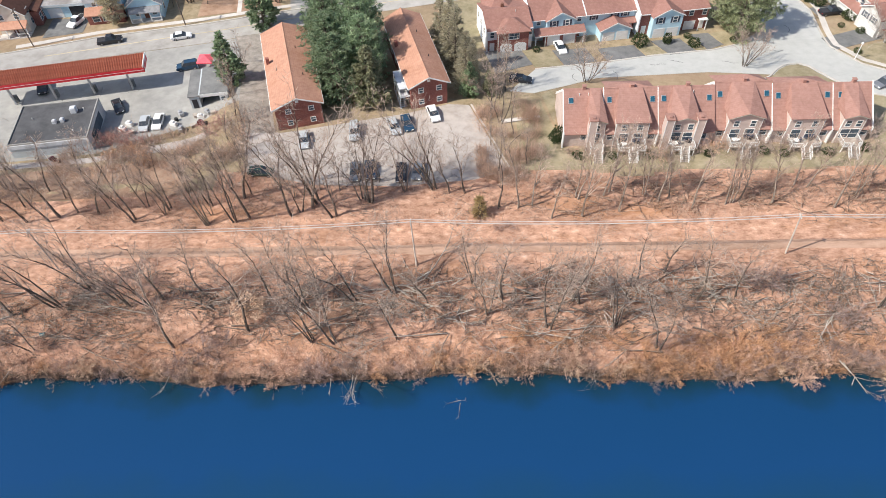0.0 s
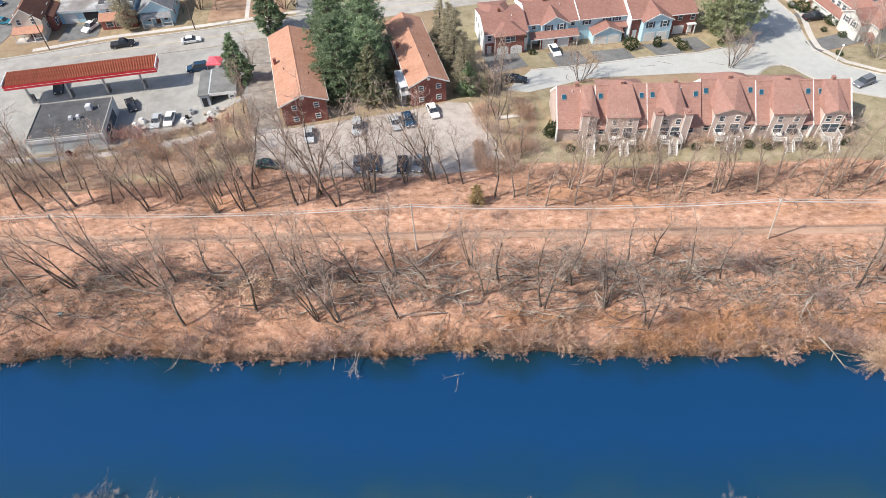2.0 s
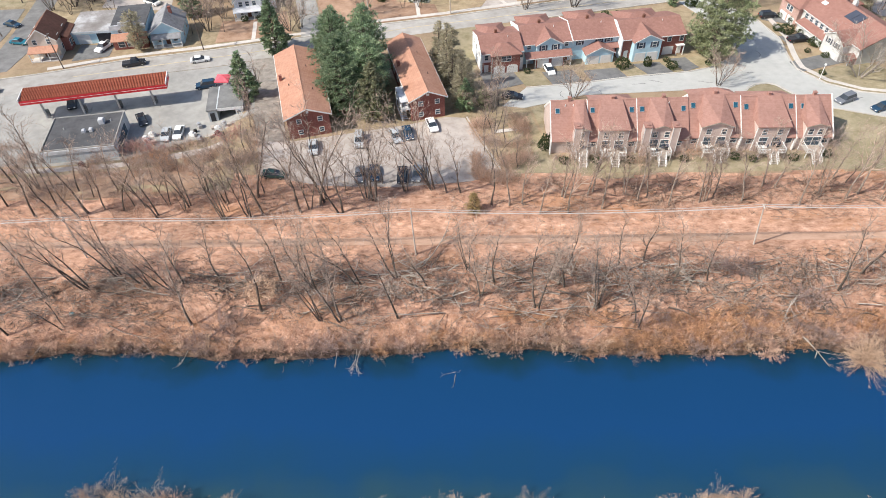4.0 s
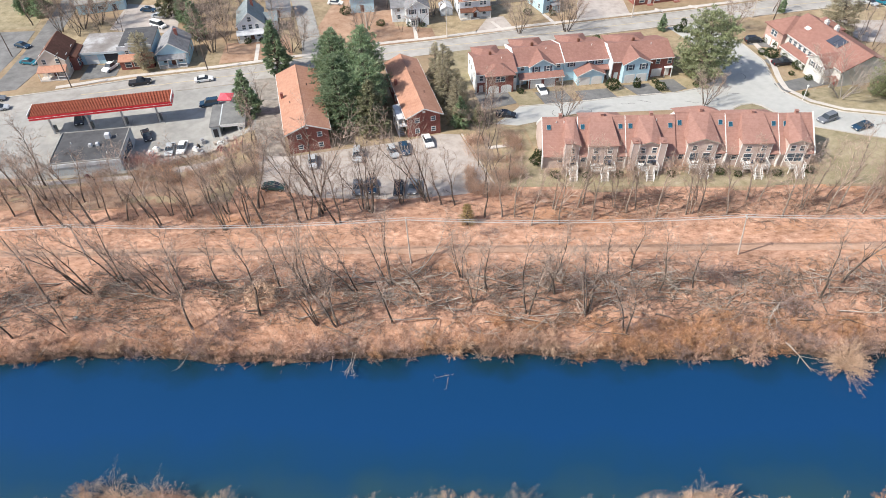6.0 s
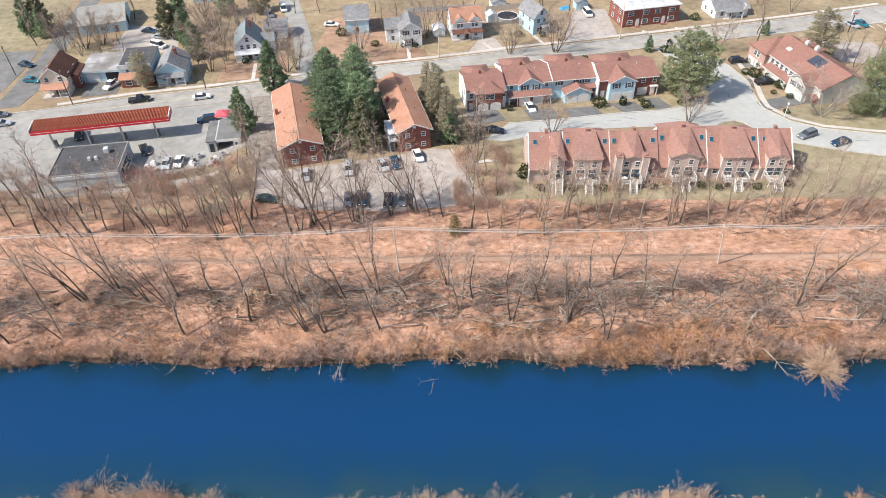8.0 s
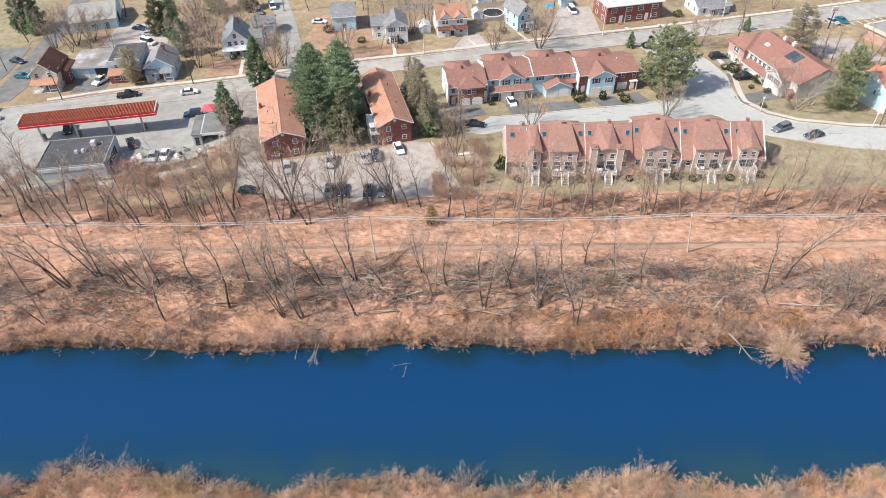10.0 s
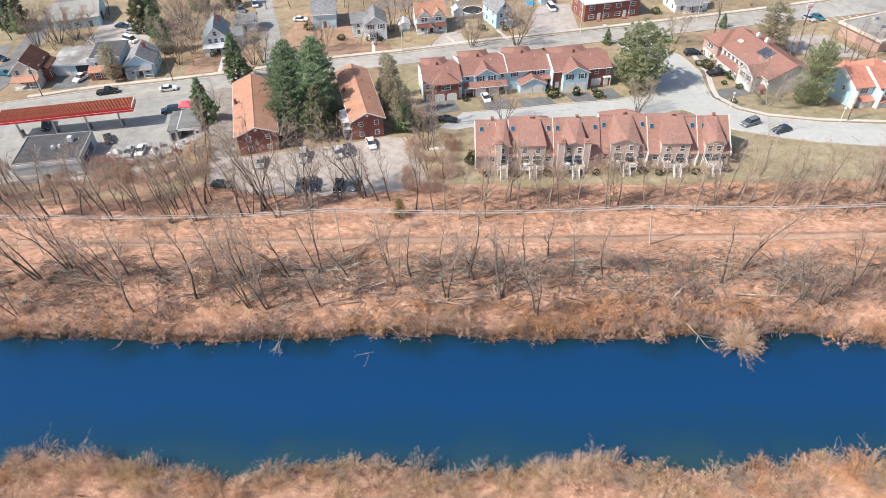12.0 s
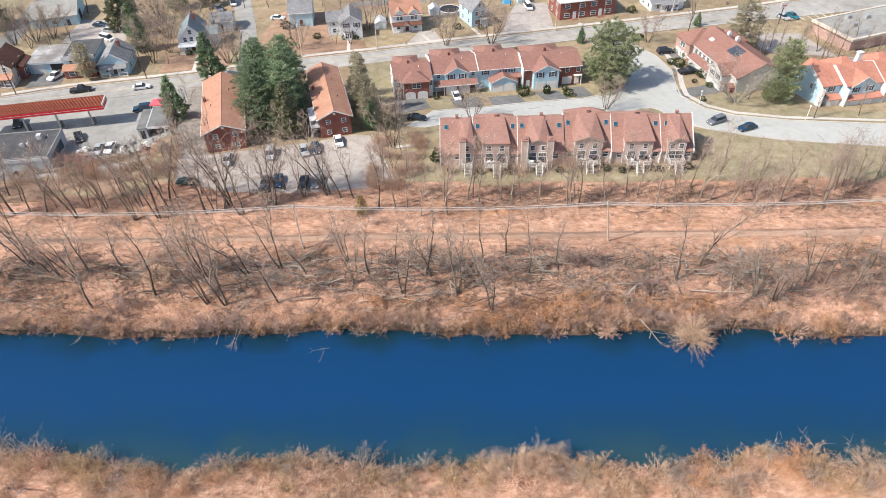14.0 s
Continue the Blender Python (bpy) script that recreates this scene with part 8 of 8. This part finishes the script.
# ---- brush east of the drooping bush ----
random.seed(29)
east_bed = []
for i in range(30):
    x = random.uniform(65, 106)
    k = random.uniform(0.5, 0.95)
    east_bed.append((random.choice((0, 1, 2, 5, 5, 3)), x, 46.4 + bank_shift(x) + random.uniform(0, 6.5), k, k * random.uniform(0.6, 0.9)))
thicket_bed("undergrowth", BUSHES, east_bed, "dusky pinkish bare brush on the far bank")

# ---- shrubs and garden things ----
random.seed(31)
put_rust = placer([thicket(345, 2.6, 2.0, 700, "dusky red bare bush by the station", M_dusk)], "red bushes by the station")
put_shrub = placer([bush(340 + i, 1.4, 1.0, 500, "clipped dark green shrub", M_shrub, "shrub", evergreen=True) for i in range(2)], "garden shrubs")
for x, y, s in ((40.8, 126.0, 1.7), (46.8, 126.6, 0.9), (52.0, 125.0, 1.3), (51.6, 128.6, 0.8), (18.4, 124.0, 0.8), (86.4, 150.2, 1.0), (88.3, 146.7, 1.6), (84.5, 141.4, 1.7), (89.0, 135.1, 1.5), (87.8, 140.8, 0.9), (82.8, 143.2, 1.1), (89.2, 129.3, 0.9), (86.0, 131.8, 0.7), (84.6, 120.4, 0.8), (18.6, 92.2, 1.3)):
    put_shrub(x, y, s)
for x, y, s in ((-9.5, 163.6, 1.0), (-6.2, 163.4, 0.9), (-28.8, 172.4, 1.6), (-53.8, 154.0, 1.0), (-50.0, 154.6, 0.9), (24.4, 170.4, 1.2), (31.5, 169.8, 1.0), (64.8, 157.8, 1.3), (66.6, 157.2, 1.1), (36.4, 151.8, 1.0), (41.3, 152.7, 1.1), (44.6, 153.1, 0.9), (61, 126.8, 0.8), (78, 160, 1.2), (92, 157, 1.3), (87, 187, 1.2), (80, 181, 1.4), (-18, 164.4, 1.2)):
    put_shrub(x, y, s)
put_shrub(46.8, 126.8, 0.9, sz=1.7), put_shrub(19.0, 92.0, 1.1, sz=2.4), put_shrub(66.0, 158.0, 0.9, sz=2.6)
for i in range(26):
    put_bush(20 + i * 2.1 + random.uniform(-0.8, 0.8), random.uniform(86.8, 89.4), random.uniform(0.55, 1.15), which=random.choice((0, 4, 4, 5)))
for x, y, s in ((-64.1, 95.7, 1.3), (-66.6, 95.2, 1.1), (-62.2, 98.0, 1.0), (-60.4, 94.6, 1.2), (-57.5, 95.4, 1.0), (-45, 96.5, 1.2), (-43, 98.5, 1.1)):
    put_rust(x, y, s)
for i in range(22):
    put_bush(random.uniform(-62, -38), random.uniform(86.5, 93), random.uniform(0.6, 1.15), which=random.choice((0, 1, 3, 4)))
for x, y, s in ((-39, 98.5, 1.0), (-38.4, 94.2, 0.9), (-37.6, 90.4, 1.0), (-36.6, 86.6, 0.9), (-40.6, 96.2, 1.1), (-35.8, 83.6, 0.9)):
    put_bush(x, y, s, which=random.choice((0, 4)))
put_bush(75.5, 92.0, 1.3, which=4), put_bush(76.5, 94.5, 1.2, which=4), put_bush(7.2, 71.0, 0.75, which=5, sz=0.5), put_bush(8.9, 71.2, 0.8, which=5, sz=0.5)



def patio_table(x, y, z):
    t = thing("patio_table", pose(x, y, z), "small round white patio table on a deck", "table", "deck furniture")
    part("tabletop", tube(B(), (0, 0, 0.68), (0, 0, 0.72), 0.5, n=14), M_white, t)
    part("pedestal", tube(B(), (0, 0, 0), (0, 0, 0.68), 0.05, n=8), M_steel, t)
    part("foot", tube(B(), (0, 0, 0), (0, 0, 0.05), 0.28, n=10), M_steel, t)


def patio_chair(x, y, z, turn, m, label):
    t = thing("patio_chair", pose(x, y, z, 0, 0, turn), label, "chair", "deck furniture")
    part("seat", box(B(), -0.24, -0.24, 0.4, 0.24, 0.24, 0.45, 0.02), m, t)
    part("backrest", box(B(), -0.24, 0.2, 0.45, 0.24, 0.25, 0.95, 0.02), m, t)
    for sx in (-0.22, 0.19):
        for sy in (-0.22, 0.19):
            part("leg", box(B(), sx, sy, 0, sx + 0.03, sy + 0.03, 0.4), m, t)


def grill(x, y, z, turn):
    t = thing("grill", pose(x, y, z, 0, 0, turn), "black covered barbecue grill on a deck", "grill", "deck furniture")
    part("cart", box(B(), -0.4, -0.25, 0.05, 0.4, 0.25, 0.75, 0.02), M_dark, t)
    part("lid", prism(B(), [(-0.42, -0.28, 0.76), (-0.42, 0.28, 0.76), (-0.42, 0.24, 1.02), (-0.42, 0.0, 1.12), (-0.42, -0.24, 1.02)], (0.84, 0, 0)), M_shutter, t)
    part("side_shelf", box(B(), 0.4, -0.2, 0.7, 0.75, 0.2, 0.74), M_steel, t)


for i, (x, y) in enumerate(((31.2, 88.6), (40.2, 88.6), (50.7, 89.2), (61.2, 88.8))):
    patio_table(x - 1.3, y + 0.1, 1.3), grill(x + 1.6, y + 0.9, 1.3, 15 * i - 20)
    patio_chair(x - 2.0, y + 0.3, 1.3, 70, M_white, "white plastic patio chair"), patio_chair(x - 0.6, y + 0.4, 1.3, -80, M_shutter if i % 2 else M_white, "dark patio chair on a deck" if i % 2 else "white plastic patio chair")
    patio_chair(x + 0.7, y + 1.0, 1.3, -10, M_shutter, "dark patio chair on a deck")
for x, y, s in ((22.0, 87.6, 0.9), (28.0, 87.4, 0.8), (34.5, 87.4, 0.9), (44.8, 87.6, 0.8), (54.4, 88, 0.9), (57.8, 87.2, 0.8), (65.4, 87.4, 0.9), (72.0, 88.4, 1.0)):
    put_shrub(x, y, s)

t = thing("shade_tent", pose(-51.4, 120.6, H(-51.4, 120.6)), "coral pink pop-up shade tent", "tent")
bm = B()
vs = [bm.verts.new(p) for p in ((-1.6, -1.6, 2.2), (1.6, -1.6, 2.2), (1.6, 1.6, 2.2), (-1.6, 1.6, 2.2), (0, 0, 3.0), (-1.6, -1.6, 1.95), (1.6, -1.6, 1.95), (1.6, 1.6, 1.95), (-1.6, 1.6, 1.95))]
for i in range(4):
    j2 = (i + 1) % 4
    bm.faces.new((vs[i], vs[j2], vs[4])), bm.faces.new((vs[5 + i], vs[5 + j2], vs[j2], vs[i]))
part("canopy", bm, M_coral, t)
for sx in (-1.5, 1.5):
    for sy in (-1.5, 1.5):
        part("leg", tube(B(), (sx, sy, 0), (sx, sy, 2.2), 0.03, n=6), M_steel, t)

ribbon("dirt_lane", [(-112, 90.5), (-95, 88.5), (-80, 88.2), (-66, 90.0), (-56, 93.5), (-46, 96.5)], 2.6, M_lot, 0.04, "worn grey lane behind the station shop", "lane")

# ---- yard things behind the avenue houses ----


def garden_shed(x, y, turn, w, d, h, wm, rm, label):
    t = thing("garden_shed", pose(x, y, H(x, y), 0, 0, turn), label, "shed", "garden sheds")
    part("wall", prism(B(), [(0, 0, -0.3), (w, 0, -0.3), (w, 0, h), (w / 2, 0, h + 0.9), (0, 0, h)], (0, d, 0)), wm, t)
    part("roof", chevron_y(-0.15, d + 0.15, -0.2, w / 2, w + 0.2, h - 0.12, h + 0.92, 0.1), rm, t)
    door(t, w / 2, 0, 0, 1.2, 1.9, material=M_greyW)


def board_fence(pts, h, m, label):
    """A close-boarded fence: posts, two rails and boards along a line."""
    t = thing("board_fence", pose(0, 0, 0), label, "fence", "yard fences")
    for (ax, ay), (bx, by) in zip(pts, pts[1:]):
        n = max(1, int(math.hypot(bx - ax, by - ay) / 2.4))
        turn = math.degrees(math.atan2(by - ay, bx - ax))
        ln = math.hypot(bx - ax, by - ay) / n
        for i in range(n):
            x, y = ax + (bx - ax) * i / n, ay + (by - ay) * i / n
            k = part("panel", shared(("fence_panel", round(ln, 2), h, m.name), lambda: box(box(B(), 0.05, -0.03, 0.06, ln - 0.05, 0.03, h), 0, -0.07, -0.4, 0.12, 0.07, h + 0.1), m), None, t)
            k.matrix_basis = pose(x, y, H(x, y), 0, 0, turn)


t = thing("swimming_pool", pose(22.0, 183.0, H(22.0, 183.0)), "round above-ground pool under a dark winter cover", "pool")
part("wall", tube(B(), (0, 0, -0.2), (0, 0, 1.25), 3.4, n=28), M_steel, t)
part("rim", tube(B(), (0, 0, 1.25), (0, 0, 1.33), 3.55, n=28), M_flatW, t)
part("cover", tube(B(), (0, 0, 1.2), (0, 0, 1.36), 3.2, 3.05, 28), M_dark, t, "sagging black pool cover")
board_fence([(12.8, 176.8), (26.0, 180.4)], 1.1, M_pale, "low weathered board fence beside the pool")
board_fence([(15.4, 189.4), (29.0, 192.6)], 1.7, M_cream, "tall tan board fence behind the pool")
board_fence([(-10.0, 189.0), (14.0, 191.6)], 1.7, M_greyW, "grey board fence behind the house yard")
garden_shed(15.8, 180.6, 12, 3.0, 3.4, 1.9, M_whiteS, M_flatW, "small white garden shed by the pool")
garden_shed(-0.9, 170.2, 8, 3.4, 4.6, 1.9, M_whiteS, M_flatW, "white shed beside the orange-roofed house")
garden_shed(44.6, 190.0, 10, 3.8, 3.6, 2.1, M_blue, M_roofG, "pale blue shed behind the forecourt")
garden_shed(17.6, 190.6, 10, 4.6, 4.2, 2.3, M_whiteS, M_roofG, "white shed behind the fence")
for x, y, w, d in ((9.0, 190.6, 2.6, 1.6), (41.0, 190.6, 3.0, 2.0)):
    bm = B()
    q = [bm.verts.new(p) for p in ((-w / 2, -d / 2, 0), (w / 2, -d / 2, 0), (w / 2, d / 2, 0), (-w / 2, d / 2, 0), (-w * 0.36, -d * 0.2, 0.9), (w * 0.4, -d * 0.15, 1.1), (w * 0.36, d * 0.25, 1.0), (-w * 0.4, d * 0.2, 0.8))]
    for f in ((0, 1, 5, 4), (1, 2, 6, 5), (2, 3, 7, 6), (3, 0, 4, 7), (4, 5, 6, 7)):
        bm.faces.new([q[i] for i in f])
    ob = tagged(new("tarpaulin", mesh_of("tarpaulin", bm, M_tarp)), "bright blue tarpaulin over a heap in the yard", "tarpaulin", "blue tarpaulins")
    ob.matrix_basis = pose(x, y, H(x, y), 0, 0, 12)
t = thing("roadside_sign", pose(122.5, 170.0, H(122.5, 170.0), 0, 0, 14), "white panel sign on a dark steel post", "sign")
part("post", tube(B(), (0, 0, -0.3), (0, 0, 5.2), 0.16, 0.13, 8), M_dark, t)
part("panel", box(B(), -1.1, -0.15, 5.2, 1.1, 0.15, 6.8, 0.04), M_white, t)
part("panel_band", box(B(), -0.8, -0.17, 5.6, 0.8, -0.13, 5.9), M_coral, t)
for i in range(7):
    c, k = math.cos(radians(14)), math.sin(radians(14))
    ribbon("bay_line", [(126.5 + 2.7 * i * c, 171.0 + 2.7 * i * k), (125.4 + 2.7 * i * c, 175.2 + 2.7 * i * k)], 0.18, M_line, 0.085, "white painted parking bay line", "road marking", 0.0)

# ---- clutter about the repair garage ----
random.seed(47)


def junk(x, y, kind):
    z = H(x, y) + 0.05
    a = random.uniform(0, 360)
    if kind == "crate":
        bm = B()
        for k in range(3):
            box(bm, -0.5, -0.4, k * 0.22, 0.5, 0.4, k * 0.22 + 0.17, 0.02)
        ob = new("pallet_stack", mesh_of("pallet_stack", bm, M_pale))
        tagged(ob, "small stack of weathered pallets", "pallet", "clutter by the garage")
    elif kind == "tyre":
        bm = B()
        for k in range(3):
            tube(bm, (0.03 * k, 0, k * 0.22), (0.03 * k, 0, k * 0.22 + 0.2), 0.34, n=12)
        ob = new("tyre_stack", mesh_of("tyre_stack", bm, M_tyre))
        tagged(ob, "stack of worn black tyres", "tyre", "clutter by the garage")
    else:
        bm = box(box(B(), -0.7, -0.4, 0, 0.7, 0.4, 0.8, 0.05), -0.3, -0.3, 0.8, 0.4, 0.3, 1.1, 0.05)
        ob = new("parts_bin", mesh_of("parts_bin", bm, {"white": M_white, "red": PAINT["maroon"], "steel": M_steel}[kind]))
        tagged(ob, {"white": "pale metal bin of scrap", "red": "red machine standing in the yard", "steel": "grey steel bin of scrap"}[kind], "bin", "clutter by the garage")
    ob.matrix_basis = pose(x, y, z, 0, 0, a)


for x, y, k in ((-53.0, 104.4, "steel"), (-53.4, 102.6, "tyre"), (-53.6, 101.2, "white"), (-50.0, 103.8, "crate"), (-48.6, 103.0, "white"), (-47.4, 104.0, "steel"), (-46.0, 103.2, "crate"), (-48.0, 100.8, "red"), (-46.8, 100.2, "tyre"), (-49.6, 100.6, "crate"), (-51.6, 99.4, "steel"), (-62.2, 101.4, "white"), (-63.0, 99.8, "white"), (-61.0, 98.8, "crate"), (-72.6, 90.6, "red"), (-71.4, 90.0, "tyre")):
    junk(x, y, k)
t = thing("flag_pole", pose(-73.4, 90.6, H(-73.4, 90.6)), "thin white pole behind the shop", "pole")
part("shaft", tube(B(), (0, 0, 0), (-0.6, 0, 6.0), 0.06, 0.04, 6), M_white, t)
part("base", tube(B(), (0, 0, -0.1), (0, 0, 0.2), 0.25, n=8), M_walk, t)
